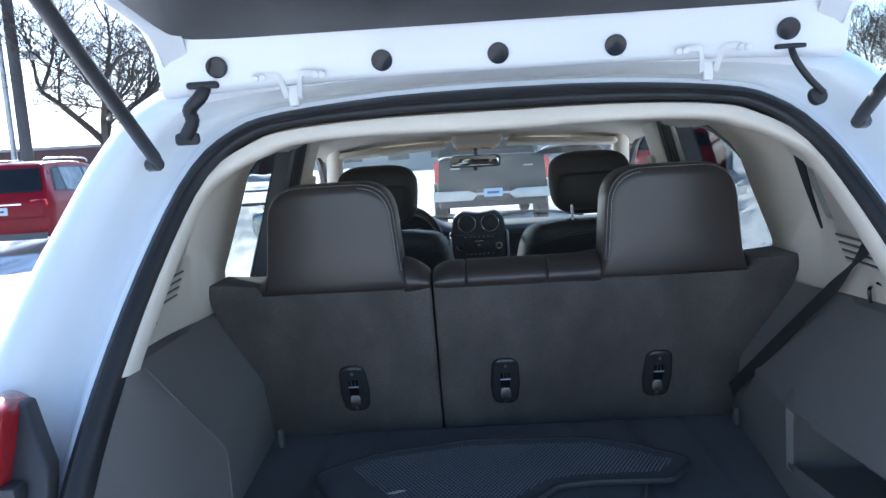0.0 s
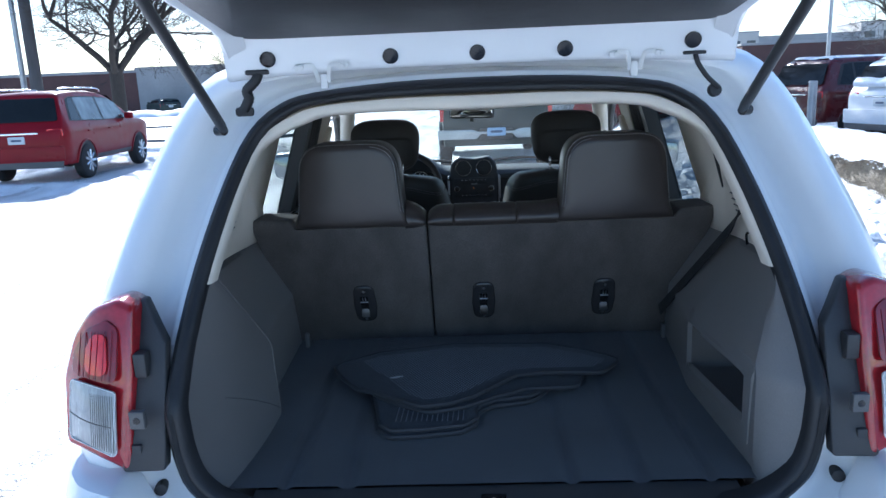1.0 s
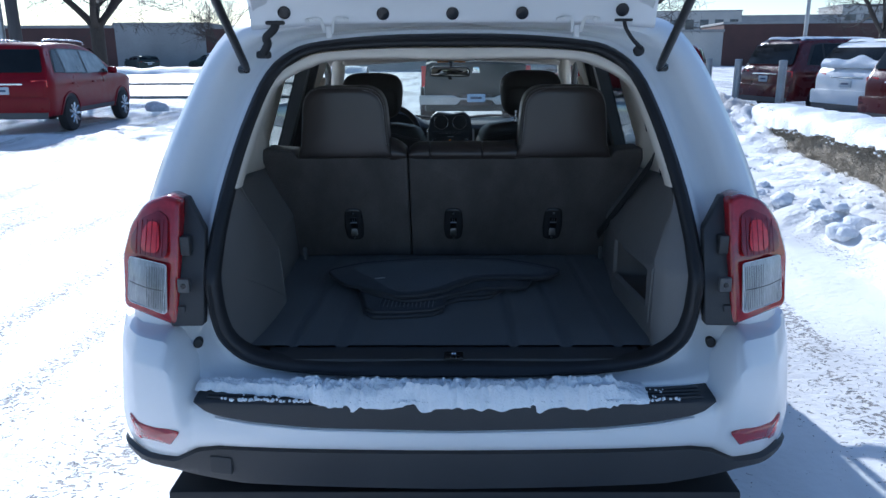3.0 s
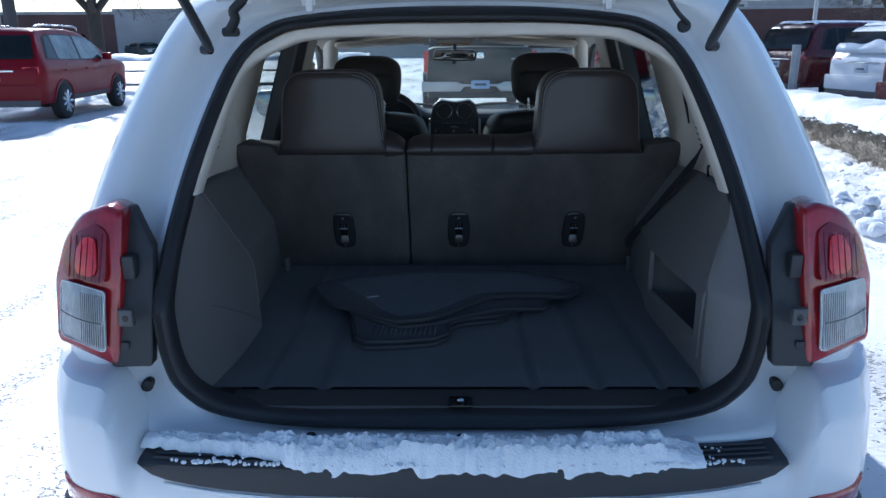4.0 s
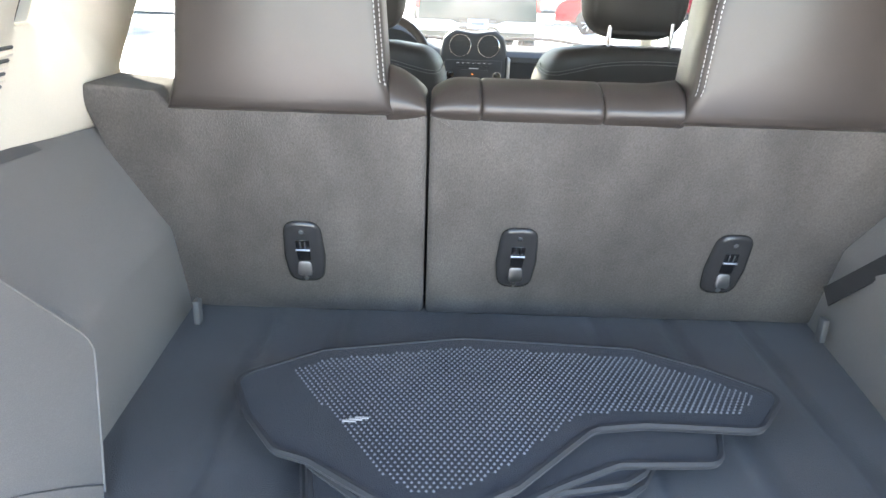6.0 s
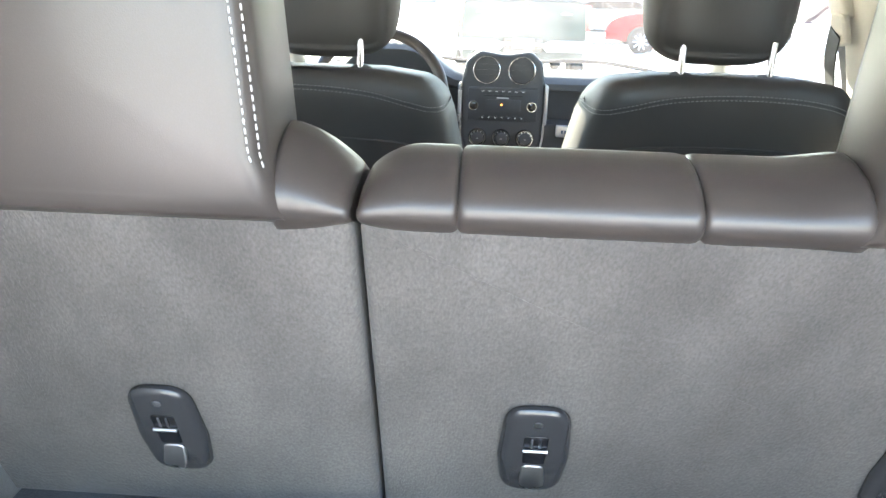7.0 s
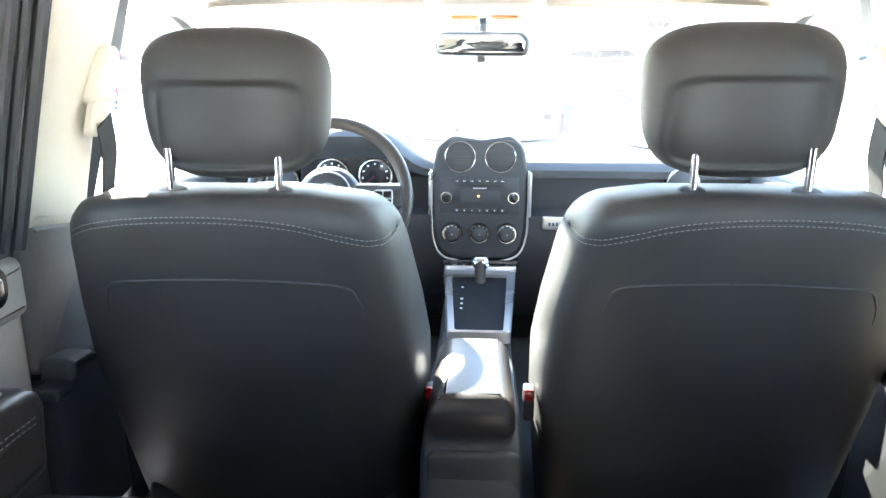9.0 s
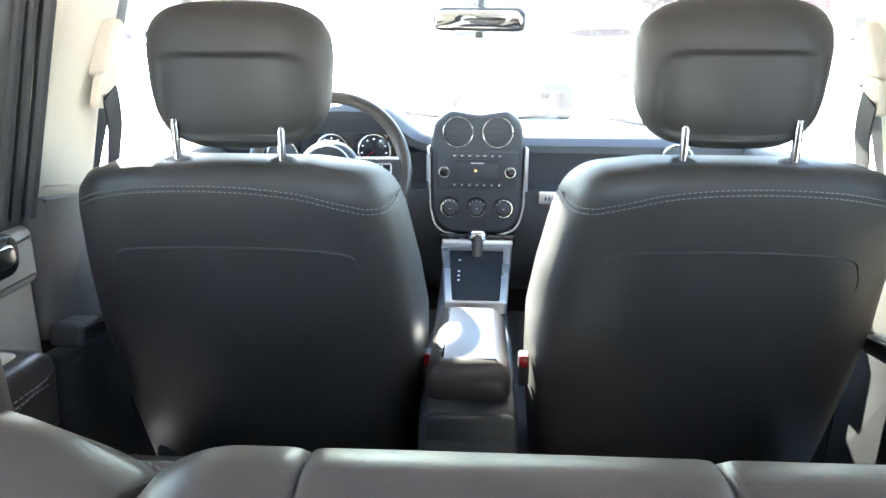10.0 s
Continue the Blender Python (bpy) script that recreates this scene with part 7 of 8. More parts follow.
# parked vehicles
# opaque panes: daylight seen through the cabin is put into this pale, blotchy colour
PALEGLASS = material("see_through_look_car_glass", (0.11, 0.125, 0.125), 0.08, grain=3, vary=0.3, vary2=0.7, blotch=2.2, bump=0.0, spec=0.6, rough_vary=0.02)
def vehicle(name, label, at, turn, paint, L=4.6, W=1.80, H=1.68, rails=True, snow=False, truck=False, rim=SILVER, see=DARKGLASS):
    """A parked estate-like car or pickup; local y runs from its tail to its nose."""
    v = thing(name, label, "truck" if truck else "car", "parked vehicles")
    v.matrix_world = pose(at[0], at[1], at[2], 0, 0, turn)
    hw = W / 2
    belt = 1.08 if not truck else 1.25
    z0 = 0.34 if not truck else 0.50
    k = L / 4.6

    def half(z):
        if z <= belt:
            return hw * curve(z, [(z0, 0.92), (0.42, 0.955), (0.55, 0.975), (0.70, 0.98), (0.88, 1.0), (0.98, 0.995), (belt, 0.955)])
        return hw * (0.955 - 0.23 * (z - belt) / (H - belt))

    if truck:
        st = [(0.02, 1.30), (0.06, 1.34), (2.0, 1.34), (2.02, 1.36), (2.10, 1.84), (2.4, 1.92), (3.3, 1.92), (3.6, 1.80), (4.2, 1.34), (5.0, 1.28), (5.5, 1.18), (5.62, 0.9)]
        st = [(y * L / 5.62, z * H / 1.92) for y, z in st]
    else:
        st = [(0.0, 0.80), (0.02, 0.96), (0.06, 1.05), (0.12, 1.14), (0.22, 1.36), (0.33, H - 0.12), (0.42, H - 0.045), (0.60, H - 0.015), (1.1, H), (1.7, H), (2.2, H - 0.045), (2.5, H - 0.12), (2.72, H - 0.22), (3.30, 1.17), (3.42, 1.12), (3.8, 1.07), (4.15, 1.01), (4.40, 0.92), (4.53, 0.80), (4.6, 0.62)]
        st = [(p.x * k, p.y) for p in smooth_path([Vector((y, z, 0)) for y, z in st], 3)]
    bm = bmesh.new()
    rows = []
    for y, top in st:
        if truck:
            e = min(y, L - y)
            plan = 1 - 0.10 * max(0, 1 - e / 0.35) ** 2
            zs_ = [z0, 0.50, 0.66, 0.82, min(belt, top - 0.03)]
            zs_ = [min(z, top - 0.02) for z in zs_] + [top - 0.16 * max(0, min(1, (top - belt) / 0.4)) - 0.01, top - 0.03, top]
            right = [(half(z) * plan, z) for z in zs_[:-1]] + [(half(zs_[-1]) * plan - 0.09, top)]
        else:
            plan = 1 - 0.13 * max(0, 1 - y / 0.30) ** 2.2 - 0.24 * max(0, 1 - (L - y) / 0.85) ** 2.2
            turn_z = max(z0 + 0.03, top - (0.11 if top > belt + 0.3 else 0.07))
            zs_ = [z0 + (turn_z - z0) * i / 11 for i in range(12)]
            right = [(half(z) * plan, z) for z in zs_]
            xr = half(turn_z) * plan
            right += [(xr - 0.13 * (1 - math.cos(a)) * plan, turn_z + (top - turn_z) * math.sin(a) * 0.93) for a in (0.35, 0.7, 1.05, 1.35)]
            right += [(xr * 0.5, top)]
        row = [Vector((x, y, z)) for x, z in right] + [Vector((0, y, top + 0.012))] + [Vector((-x, y, z)) for x, z in reversed(right)]
        rows.append(row)
    rings(bm, rows)
    part("body", bm, paint, v, angle=32 if truck else 70)

    def quad(nm, poly, mat, s, d=0.006, lab=""):
        return part(nm, prism(poly, lambda y, z, off, s=s: Vector((s * (half(z) + 0.001 + off), y, z)), -0.02, d), mat, v, lab)

    for s in (-1, 1):
        if truck:
            quad("side_window", [(2.2 * L / 5.62, 1.32), (3.75 * L / 5.62, 1.32), (3.35 * L / 5.62, 1.76), (2.3 * L / 5.62, 1.78)], DARKGLASS, s)
        else:
            # glass with a line of rubber round it, under a roof edge that falls towards the nose
            zr = lambda y: H - 0.135 - 0.030 * max(0, (y - 1.3)) ** 2 * 1.3
            arc = [(y * k, zr(y)) for y in (2.45, 2.2, 1.9, 1.6, 1.3, 1.0, 0.75)]
            quad("window_surround", [(0.40 * k, 1.15), (1.6 * k, 1.105), (3.10 * k, 1.09)] + [(2.72 * k, zr(2.72) - 0.05)] + [(y, z + 0.018) for y, z in arc] + [(0.58 * k, H - 0.165)], RUBBER, s, 0.003)
            quad("side_window", [(0.47 * k, 1.165), (0.84 * k, 1.145), (0.84 * k, zr(0.84)), (0.66 * k, H - 0.165)], DARKGLASS, s)
            quad("side_window", [(0.90 * k, 1.145), (1.80 * k, 1.12)] + [(y * k, zr(y)) for y in (1.80, 1.5, 1.2, 0.90)], see, s)
            quad("side_window", [(1.88 * k, 1.12), (3.02 * k, 1.105), (2.70 * k, zr(2.70) - 0.06), (2.45 * k, zr(2.45)), (2.15 * k, zr(2.15)), (1.88 * k, zr(1.88))], see, s)
            quad("sill_trim", [(1.15 * k, 0.36), (3.1 * k, 0.36), (3.1 * k, 0.44), (1.15 * k, 0.44)], GREYPLASTIC, s, 0.012)
            for y in (0.88 * k, 1.86 * k, 2.95 * k):
                quad("door_gap", [(y, 0.45), (y + 0.008, 0.45), (y + 0.008, 1.09), (y, 1.09)], RUBBER, s, 0.002)
            for y in (1.05 * k, 2.02 * k):
                part("door_handle", box(s * (half(0.93) + 0.012), y, 0.93, 0.03, 0.16, 0.025, 0.008), paint, v)
            part("door_mirror", box(s * (half(1.06) + 0.10), 2.92 * k, 1.15, 0.20, 0.10, 0.15, 0.04), paint, v)
            if rails:
                part("roof_rail", tube(smooth_path([(s * (hw * 0.70), 0.55, H - 0.02), (s * (hw * 0.70), 0.70, H + 0.045), (s * (hw * 0.70), 2.1, H + 0.04), (s * (hw * 0.70), 2.35, H - 0.03)], 5), 0.018, 8), SILVER, v, "silver roof rail")
        # arches and wheels
        r = 0.345 if not truck else 0.40
        for cy in ((0.88 * k, 3.56 * k) if not truck else (1.15, L - 1.0)):
            part("wheel_arch", prism([(cy + (r + 0.06) * math.cos(a), max(z0 - 0.02, r + (r + 0.06) * math.sin(a))) for a in [math.pi * i / 14 for i in range(15)]], lambda y, z, off, s=s: Vector((s * (half(max(z0, z)) + off), y, z)), -0.03, 0.006), RUBBER, v)
            part("arch_lip", tube([(s * (half(max(z0, r + (r + 0.07) * math.sin(a))) + 0.002), cy + (r + 0.07) * math.cos(a), max(z0 - 0.02, r + (r + 0.07) * math.sin(a))) for a in [math.pi * i / 16 for i in range(17)]], 0.022, 6), paint, v)
            wheel(v, (s * (hw - 0.09), cy, r), s, rim, r)
    # tail
    def rear(nm, pts, mat, d, y0, lab="", r=0.015, lean=0.0, zl=1.0):
        return part(nm, slab(rpoly(pts, r, 3), 0.02, 0.005, lambda u, vv, w: Vector((u, y0 + max(0, vv - zl) * lean + 0.05 * (abs(u) / hw) ** 4 - d + w, vv))), mat, v, lab)

    if truck:
        zt = 1.34 * H / 1.92
        rear("tailgate_panel", [(-hw * 0.80, 0.86), (hw * 0.80, 0.86), (hw * 0.80, zt - 0.03), (-hw * 0.80, zt - 0.03)], paint, 0.012, 0.02, "pickup tailgate")
        for s in (-1, 1):
            rear("tail_lamp", [(s * hw * 0.83, 0.92), (s * hw * 0.965, 0.92), (s * hw * 0.965, 1.27), (s * hw * 0.83, 1.27)], BRIGHTRED, 0.016, 0.02, "red tail lamp")
            rear("lettering_bar", [(s * 0.52, 1.13), (s * 0.68, 1.13), (s * 0.68, 1.155), (s * 0.52, 1.155)], STEEL, 0.022, 0.02)
        rear("bumper", [(-hw, 0.62), (-0.34, 0.62), (-0.26, 0.70), (0.26, 0.70), (0.34, 0.62), (hw, 0.62), (hw, 0.78), (0.40, 0.78), (0.30, 0.74), (-0.30, 0.74), (-0.40, 0.78), (-hw, 0.78)], STEEL, 0.14, 0.02, "chrome rear bumper with a step")
        rear("badge", [(-0.07, 1.15), (0.07, 1.15), (0.05, 1.25), (-0.05, 1.25)], CHROME, 0.022, 0.02)
        rear("plate_holder", [(-0.28, 0.60), (0.28, 0.60), (0.28, 0.80), (-0.28, 0.80)], GLOSSBLACK, 0.12, 0.02)
        pl_ = rear("number_plate", [(-0.155, 0.665), (0.155, 0.665), (0.155, 0.80), (-0.155, 0.80)], PLATE, 0.150, 0.02, "pale blue number plate")
        rear("plate_bar", [(-0.10, 0.715), (0.10, 0.715), (0.10, 0.755), (-0.10, 0.755)], INK, 0.153, 0.02)
        rear("tail_window", [(-0.62, 1.42), (0.62, 1.42), (0.56, 1.78), (-0.56, 1.78)], DARKGLASS, 0.0, 2.02 * L / 5.62, "rear cab window", lean=0.18, zl=1.42)
    else:
        rear("rear_window", [(-hw * 0.84, 1.16), (hw * 0.84, 1.16), (hw * 0.74, H - 0.13), (-hw * 0.74, H - 0.13)], DARKGLASS, 0.030, 0.105, "dark rear window", lean=0.43, zl=1.14, r=0.05)
        for s in (-1, 1):
            rear("tail_lamp", [(s * hw * 0.62, 0.90), (s * hw * 0.93, 0.88), (s * hw * 0.93, 1.02), (s * hw * 0.62, 1.02)], BRIGHTRED, 0.010, 0.03, "red tail lamp")
            rear("bumper_lamp", [(s * hw * 0.70, 0.55), (s * hw * 0.90, 0.56), (s * hw * 0.90, 0.61), (s * hw * 0.70, 0.61)], REDLENS, 0.014, 0.0)
        rear("chrome_bar", [(-hw * 0.45, 0.93), (hw * 0.45, 0.93), (hw * 0.45, 0.965), (-hw * 0.45, 0.965)], CHROME, 0.016, 0.02)
        rear("bumper", [(-hw * 0.95, 0.42), (hw * 0.95, 0.42), (hw * 0.97, 0.70), (-hw * 0.97, 0.70)], paint, 0.07, 0.0, "body-coloured rear bumper", 0.05)
        rear("bumper_skirt", [(-hw * 0.90, 0.30), (hw * 0.90, 0.30), (hw * 0.92, 0.46), (-hw * 0.92, 0.46)], GREYPLASTIC, 0.06, 0.0)
        rear("number_plate", [(-0.155, 0.76), (0.155, 0.76), (0.155, 0.90), (-0.155, 0.90)], PALEPLATE, 0.016, 0.0, "pale number plate")
        rear("plate_bar", [(-0.10, 0.81), (0.10, 0.81), (0.10, 0.85), (-0.10, 0.85)], INK, 0.019, 0.0)
    yw0, yw1, zw0, zw1 = (2.70 * k, 3.26 * k, H - 0.13, 1.15) if not truck else (3.62 * L / 5.62, 4.16 * L / 5.62, 1.76, 1.40)
    part("windscreen", prism([(-1, 0), (1, 0), (1, 1), (-1, 1)], lambda u, f, off: Vector((u * (half(zw0 + (zw1 - zw0) * f) * 0.90), yw0 + (yw1 - yw0) * f, zw0 + (zw1 - zw0) * f + 0.012 + off)), 0, 0.01), DARKGLASS, v)
    if snow:
        g = bmesh.new()
        rows = []
        for i in range(25):
            y = 0.44 + (2.35 * k - 0.44) * i / 24
            rows.append([Vector((hw * 0.68 * u, y, H - 0.03 - (0.05 if i == 0 else 0) - 0.045 * max(0, (y / k - 1.7)) ** 2 * 1.2 + (0.01 if abs(u) > 0.95 else 0.06 + 0.02 * noise.noise(Vector((u * 3, y * 3, at[0]))))) ) for u in [-1 + j / 6 for j in range(13)]])
        rings(g, rows, close=False)
        part("roof_snow", g, SNOWLUMP, v, "snow lying on the roof")
        if paint is PAINT:
            g = bmesh.new()
            rows = []
            for i in range(13):
                z = 1.13 + 0.14 * i / 12
                y = 0.06 + max(0, z - 1.12) * 0.44
                rows.append([Vector((hw * 0.80 * u, y - 0.015 - 0.05 * math.sin(math.pi * i / 12) - 0.02 * noise.noise(Vector((u * 3, z * 5, 2))), z + 0.10 * (0.5 + noise.noise(Vector((u * 1.7, 1, 4)))) * i / 12)) for u in [-1 + j / 6 for j in range(13)]])
            rings(g, rows, close=False)
            part("hatch_snow", g, SNOWLUMP, v, "drift of snow along the foot of the rear window")
    return v


vehicle("parked_suv", "red SUV with roof rails parked on the snow", (-8.46, 12.35, 0), 3, REDPAINT, 4.62, 1.82, 1.72, see=PALEGLASS)
vehicle("parked_suv", "dark red SUV with snow on its roof", (7.46, 16.3, 0.02), -74, MAROON, 4.9, 1.9, 1.75, rails=False, snow=True)
vehicle("parked_suv", "white SUV with snow on its roof and rear window", (7.90, 13.4, 0.02), -74, PAINT, 4.5, 1.84, 1.66, rails=False, snow=True)
vehicle("parked_suv", "dark red SUV parked at the end of the row", (7.52, 10.8, 0.02), -74, MAROON, 4.6, 1.84, 1.70, rails=False)
vehicle("pickup_truck", "dark green pickup truck with chrome bumper and red lamps", (0.45, 11.3, 0), 0, DARKGREEN, 5.6, 1.96, 1.90, truck=True)
vehicle("parked_car", "silver car parked beyond the truck", (5.6, 27.0, 0), 85, GREYPAINT, 4.5, 1.76, 1.48, rails=False)
vehicle("parked_suv", "red SUV parked beyond the truck", (7.6, 20.5, 0), 70, REDPAINT, 4.5, 1.80, 1.66, rails=False)
vehicle("parked_car", "dark car parked before the far building", (-23.3, 57.0, -0.15), 40, DARKGREEN, 4.0, 1.76, 1.46, rails=False)
vehicle("parked_suv", "dark SUV parked before the far building", (-17.0, 58.0, -0.15), 60, DARKGREEN, 4.5, 1.80, 1.60, rails=False, snow=True)

# trees
BARK = material("grey_brown_bark", (0.055, 0.046, 0.040), 0.9, grain=30, vary=0.35, vary2=0.2, blotch=4, bump=0.8, bump_depth=0.02, stretch=(1, 1, 0.25))


def bare_tree(label, at, height, seed, spread=1.0, levels=5, trunk_r=0.24, low=0.26):
    rng = random.Random(seed)
    tr = thing("tree", label, "tree", "bare trees", at=at)
    tb, bb = bmesh.new(), bmesh.new()
    vs, fs = [], []

    def stick(p, q, r0, r1, n):
        d = (q - p).normalized()
        u = d.orthogonal().normalized()
        w = d.cross(u)
        b0 = len(vs)
        for c, r in ((p, r0), (q, r1)):
            for j in range(n):
                a = 2 * math.pi * j / n
                vs.append(c + (u * math.cos(a) + w * math.sin(a)) * r)
        for j in range(n):
            fs.append((b0 + j, b0 + (j + 1) % n, b0 + n + (j + 1) % n, b0 + n + j))

    def grow(p, d, length, r, lev):
        steps = 4 if lev < 3 else 3
        q = p
        for i in range(steps):
            d = (d + Vector((rng.gauss(0, 0.16), rng.gauss(0, 0.16), rng.gauss(0.03, 0.10)))).normalized()
            e = q + d * (length / steps)
            ra, rb = max(0.0055, r * (1 - 0.45 * i / steps)), max(0.005, r * (1 - 0.45 * (i + 1) / steps))
            stick(q, e, ra, rb, 6 if lev < 2 else 4 if lev < 4 else 3)
            q = e
            if lev < levels and i > (0 if lev < 4 else 1):
                for _ in range(2 if 1 < lev < 4 else 1):
                    side = Vector((rng.gauss(0, 1), rng.gauss(0, 1), rng.gauss(0.1, 0.5))).normalized()
                    nd = (d * 0.55 + side * 0.75 * spread).normalized()
                    grow(q, nd, length * rng.uniform(0.50, 0.75), rb * rng.uniform(0.45, 0.65), lev + 1)
        if lev < levels:
            for _ in range(2):
                nd = (d + Vector((rng.gauss(0, 0.45), rng.gauss(0, 0.45), rng.gauss(0.1, 0.25)))).normalized()
                grow(q, nd, length * rng.uniform(0.55, 0.8), r * 0.5, lev + 1)

    fork = height * low
    tube([(0, 0, -0.1), (0, 0, 0.3), (0.03, 0, fork * 0.6), (0.02, 0.03, fork + 0.2)], [trunk_r * 1.35, trunk_r * 1.05, trunk_r * 0.92, trunk_r * 0.9], 12, tb)
    part("trunk", tb, BARK, tr, "rough grey-brown trunk")
    bb.free()
    for k in range(5):
        a = 2 * math.pi * (k + rng.uniform(-0.2, 0.2)) / 5
        d = Vector((math.cos(a) * 0.75 * spread, math.sin(a) * 0.75 * spread, rng.uniform(0.5, 1.0))).normalized()
        grow(Vector((0.02, 0.02, fork)), d, height * 0.30, trunk_r * 0.55, 1)
    me = bpy.data.meshes.new("crown")
    me.from_pydata(vs, [], fs)
    me.materials.append(BARK)
    me.shade_smooth()
    lb = new("crown", me)
    lb.parent = tr
    lb["label"] = "bare branching limbs and twigs"
    return tr


bare_tree("bare spreading deciduous tree in winter", (-12.6, 25.5, 0), 9.0, 3, 1.1, 6, 0.26)
bare_tree("bare deciduous tree behind the parked cars", (5.2, 24.0, 0), 9.5, 8, 1.9, 6, 0.22, 0.20)
bare_tree("bare deciduous tree across the road", (23.5, 40.0, 0), 8.5, 21, 0.9, 6, 0.20)
bare_tree("bare young tree before the far building", (-27.0, 30.0, 0), 7.5, 5, 1.0, 5, 0.2)
bare_tree("bare young tree by the far building", (-14.5, 47.0, 0), 5.5, 13, 0.8, 4, 0.12)

# posts, lamp pole, rock, sign
for x, y in ((6.87, 18.4), (6.88, 16.4), (7.02, 14.3)):
    p = thing("bollard", "galvanised steel post standing in the snow", "post", "posts along the bank", at=(x, y, 0))
    part("post", tube([(0, 0, -0.1), (0, 0, 1.28)], 0.085, 14), GALV, p)
    part("cap", disc((0, 0, 1.30), (0, 0, 1), 0.088, 0.04, 14, edge=0.4), GALV, p)
POLEWOOD = material("weathered_dark_pole_wood", (0.075, 0.072, 0.075), 0.85, grain=14, vary=0.3, vary2=0.2, blotch=3, bump=0.5, bump_depth=0.01, stretch=(1, 1, 0.12))
up_ = thing("utility_pole", "thick weathered dark utility pole carrying a small flood lamp", "pole", "poles", at=(-14.66, 24.0, 0))
part("pole", tube([(0, 0, -0.1), (0, 0, 4.0), (0, 0, 9.5)], [0.21, 0.19, 0.17], 14), POLEWOOD, up_)
fl = part("flood_lamp", box(0.58, 0, 5.42, 0.50, 0.30, 0.28, 0.03), GALV, up_, "small grey flood lamp")
part("lamp_arm", tube([(0.15, 0, 5.28), (0.4, 0, 5.38)], 0.03, 8), GALV, fl)
lp = thing("street_lamp", "slim pale grey lamp pole on a concrete base", "street lamp", "poles", at=(-15.16, 24.1, 0))
part("pole", tube([(0, 0, 0), (0, 0, 4.0), (0, 0, 8.5)], [0.10, 0.09, 0.075], 12), GALV, lp)
part("base", tube([(0, 0, -0.05), (0, 0, 0.45)], [0.22, 0.20], 14), DUSTY, lp, "pale concrete base")
part("lamp_head", box(0.3, 0, 8.5, 0.6, 0.25, 0.12, 0.03), GALV, lp)
lp2 = thing("street_lamp", "thin grey light pole beyond the parked cars", "street lamp", "poles", at=(17.0, 35.0, 0))
part("pole", tube([(0, 0, 0), (0, 0, 9.0)], [0.10, 0.07], 10), GALV, lp2)
part("lamp_head", box(-0.4, 0, 9.0, 0.8, 0.25, 0.12, 0.03), GALV, lp2)
ROCKM = material("brown_granite_boulder", (0.58, 0.57, 0.58), 0.85, grain=25, vary=0.3, vary2=0.25, blotch=3, bump=0.8, bump_depth=0.03)
g = bmesh.new()
bmesh.ops.create_icosphere(g, subdivisions=3, radius=0.32)
for v in g.verts:
    v.co *= 1 + 0.3 * noise.noise(v.co * 2.4)
    v.co.z *= 0.62
rock = tagged(mesh_object("boulder", g, ROCKM), "grey snow-dusted boulder lying in the snow", "rock")
rock.location = (-7.95, 18.4, 0.06)

# kerbs across the far side of the car park
KERBM = material("dark_wet_concrete_kerb", (0.24, 0.235, 0.235), 0.8, grain=30, vary=0.2, vary2=0.25, blotch=1.2, bump=0.3)
for x0, x1, y0 in ((-32.0, -4.0, 23.7), (-40.0, -5.0, 34.8)):
    g = bmesh.new()
    n = int((x1 - x0) / 1.8)
    for i in range(n):
        m = bmesh.ops.create_cube(g, size=1)
        bmesh.ops.scale(g, vec=(1.77, 0.16, 0.17), verts=m["verts"])
        bmesh.ops.translate(g, vec=(x0 + 1.8 * (i + 0.5), y0 + 0.02 * math.sin(i * 2.3), 0.01), verts=m["verts"])
    bmesh.ops.bevel(g, geom=g.edges[:], offset=0.02, segments=1, affect="EDGES")
    tagged(mesh_object("kerb", g, KERBM), "dark wet concrete kerb edging the snowy lot", "kerb", kind="structure")

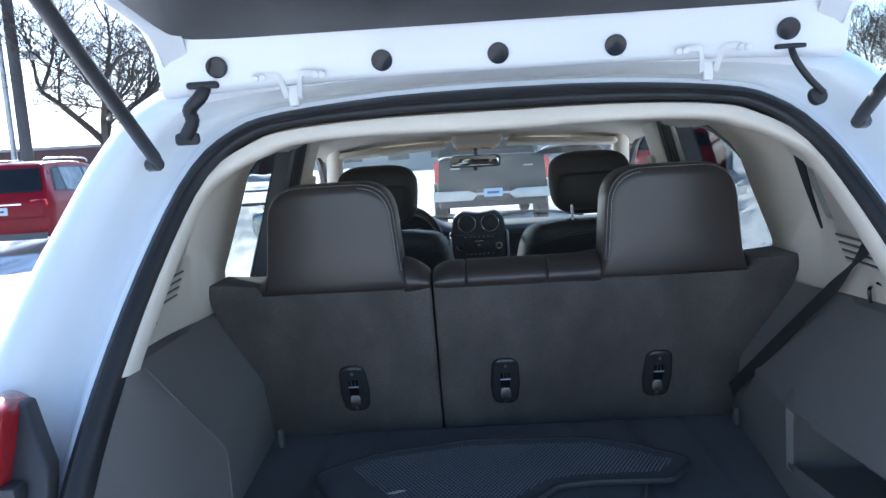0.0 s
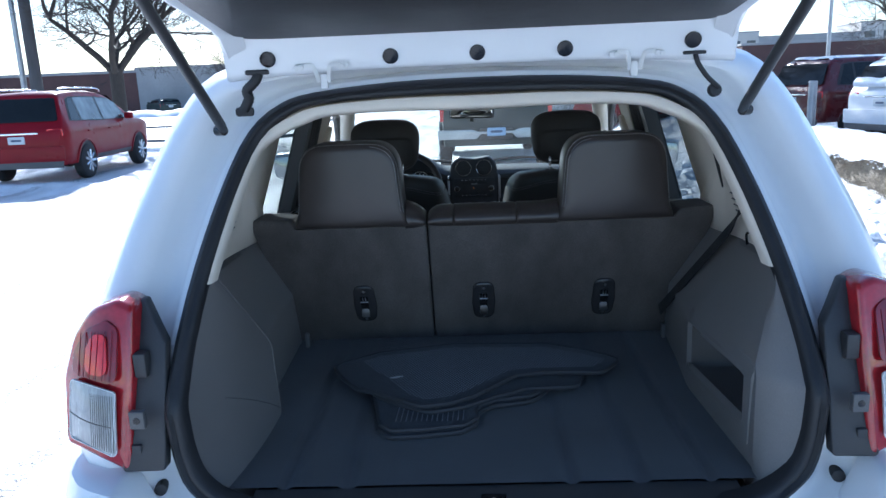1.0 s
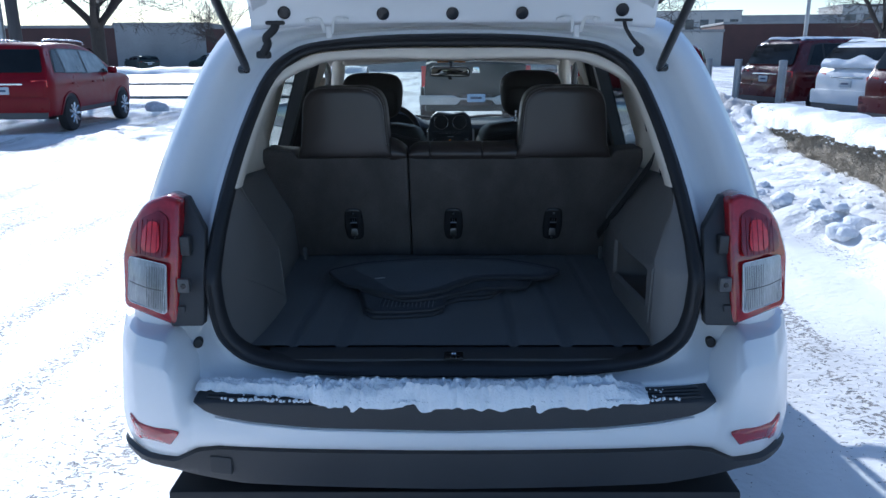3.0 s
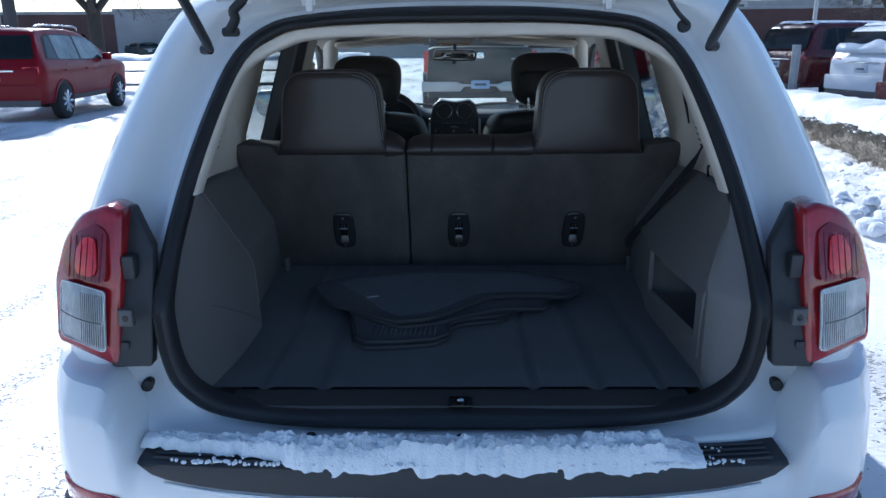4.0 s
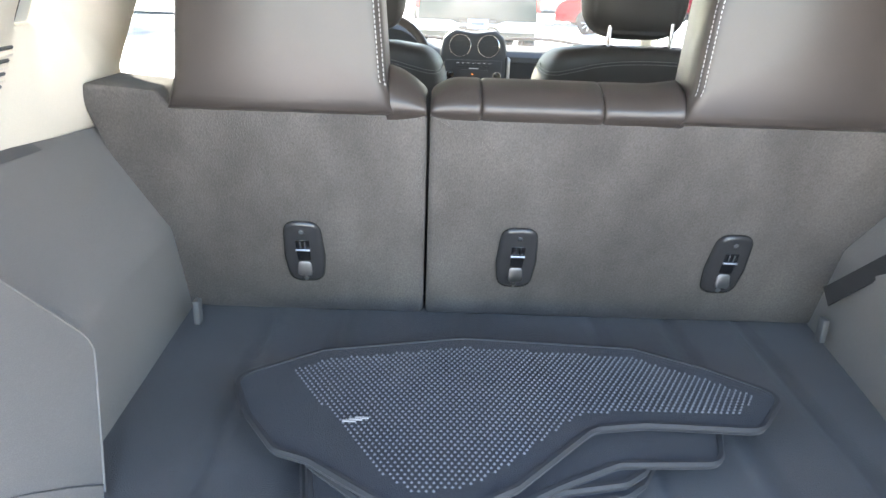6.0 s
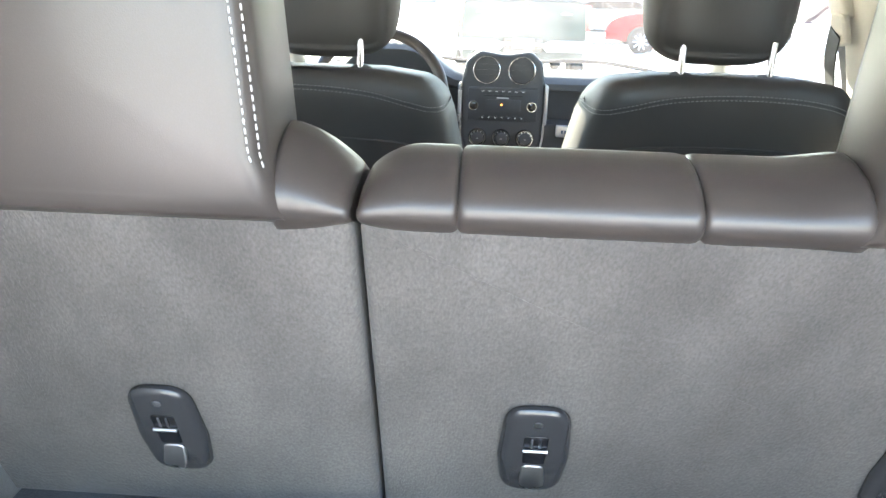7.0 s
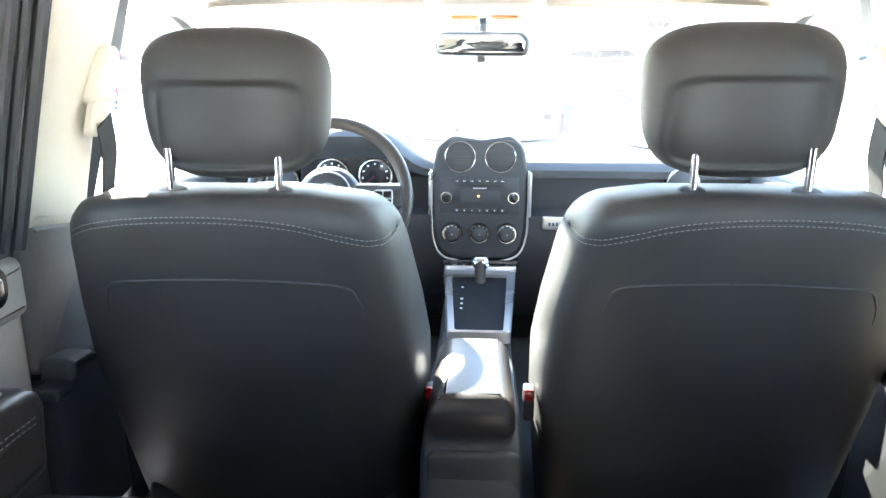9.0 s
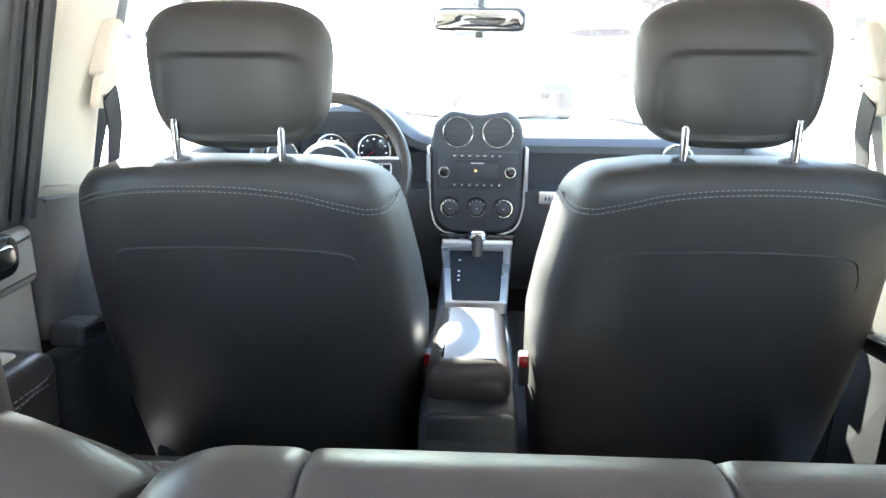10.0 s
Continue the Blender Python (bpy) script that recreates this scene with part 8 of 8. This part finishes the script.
# far buildings
BRICKM = material("dark_red_brick", (0.095, 0.050, 0.045), 0.85, grain=8, vary=0.15, vary2=0.2, blotch=0.6, bump=0.3)
CONC = material("grey_concrete_panels", (0.30, 0.30, 0.30), 0.8, grain=5, vary=0.08, vary2=0.12, blotch=0.5, bump=0.2)
PALE = material("pale_stucco", (0.48, 0.46, 0.43), 0.8, grain=5, vary=0.08, vary2=0.1, blotch=0.4, bump=0.2)


FARGLASS = material("dull_building_glass", (0.10, 0.11, 0.12), 0.2, grain=2, vary=0.2, vary2=0.4, blotch=0.4, bump=0.0)


def building(label, at, turn, parts_, roofs=True):
    b = thing("building", label, "building", "far buildings")
    b.matrix_world = pose(at[0], at[1], 0, 0, 0, turn)
    for x0, x1, h, mat, wins in parts_:
        wl = part("wall", box((x0 + x1) / 2, 6, h / 2, x1 - x0, 12, h, 0.02, 1), mat, b)
        part("roof", box((x0 + x1) / 2, 6, h + 0.12, x1 - x0 + 0.2, 12.2, 0.24, 0.03, 1), CONC, b, "flat roof edge with snow")
        if wins:
            n, z0, z1, w = wins
            for i in range(n):
                cx = x0 + (x1 - x0) * (i + 0.5) / n
                wn_ = part("window", box(cx, -0.02, (z0 + z1) / 2, w, 0.10, z1 - z0, 0.01, 1), FARGLASS, b)
                part("window_frame", box(cx, -0.05, z0 - 0.05, w + 0.1, 0.08, 0.10, 0.01, 1), PALE, b)
    return b


building("long low brick and grey panel building across the road", (-15.0, 62.0), 3,
         [(-34, -12.7, 3.5, BRICKM, None), (-12.7, -5.3, 3.7, CONC, None), (-5.3, -0.5, 3.4, BRICKM, None), (-0.5, 8.0, 3.4, PALE, (2, 0.9, 2.2, 1.6)), (8, 30, 3.9, PALE, (6, 0.9, 2.3, 1.8))])
building("low dark brick building behind the parked cars", (31.0, 72.0), -8, [(-9, -4.5, 3.2, PALE, None), (-4.5, 10.0, 3.9, BRICKM, None), (10.0, 36.0, 3.6, BRICKM, (6, 1.0, 2.2, 1.8))])
building("pale office building beyond the low brick one", (52.0, 130.0), -8, [(-24, -2, 7.9, PALE, (9, 4.8, 6.6, 1.4)), (-2, 14, 7.0, CONC, (7, 4.4, 5.8, 1.3)), (14, 60, 8.6, PALE, (16, 5.2, 7.2, 1.6))])
building("distant pale building behind the bare tree", (-60.0, 120.0), 5, [(0, 46, 5.5, PALE, None)])
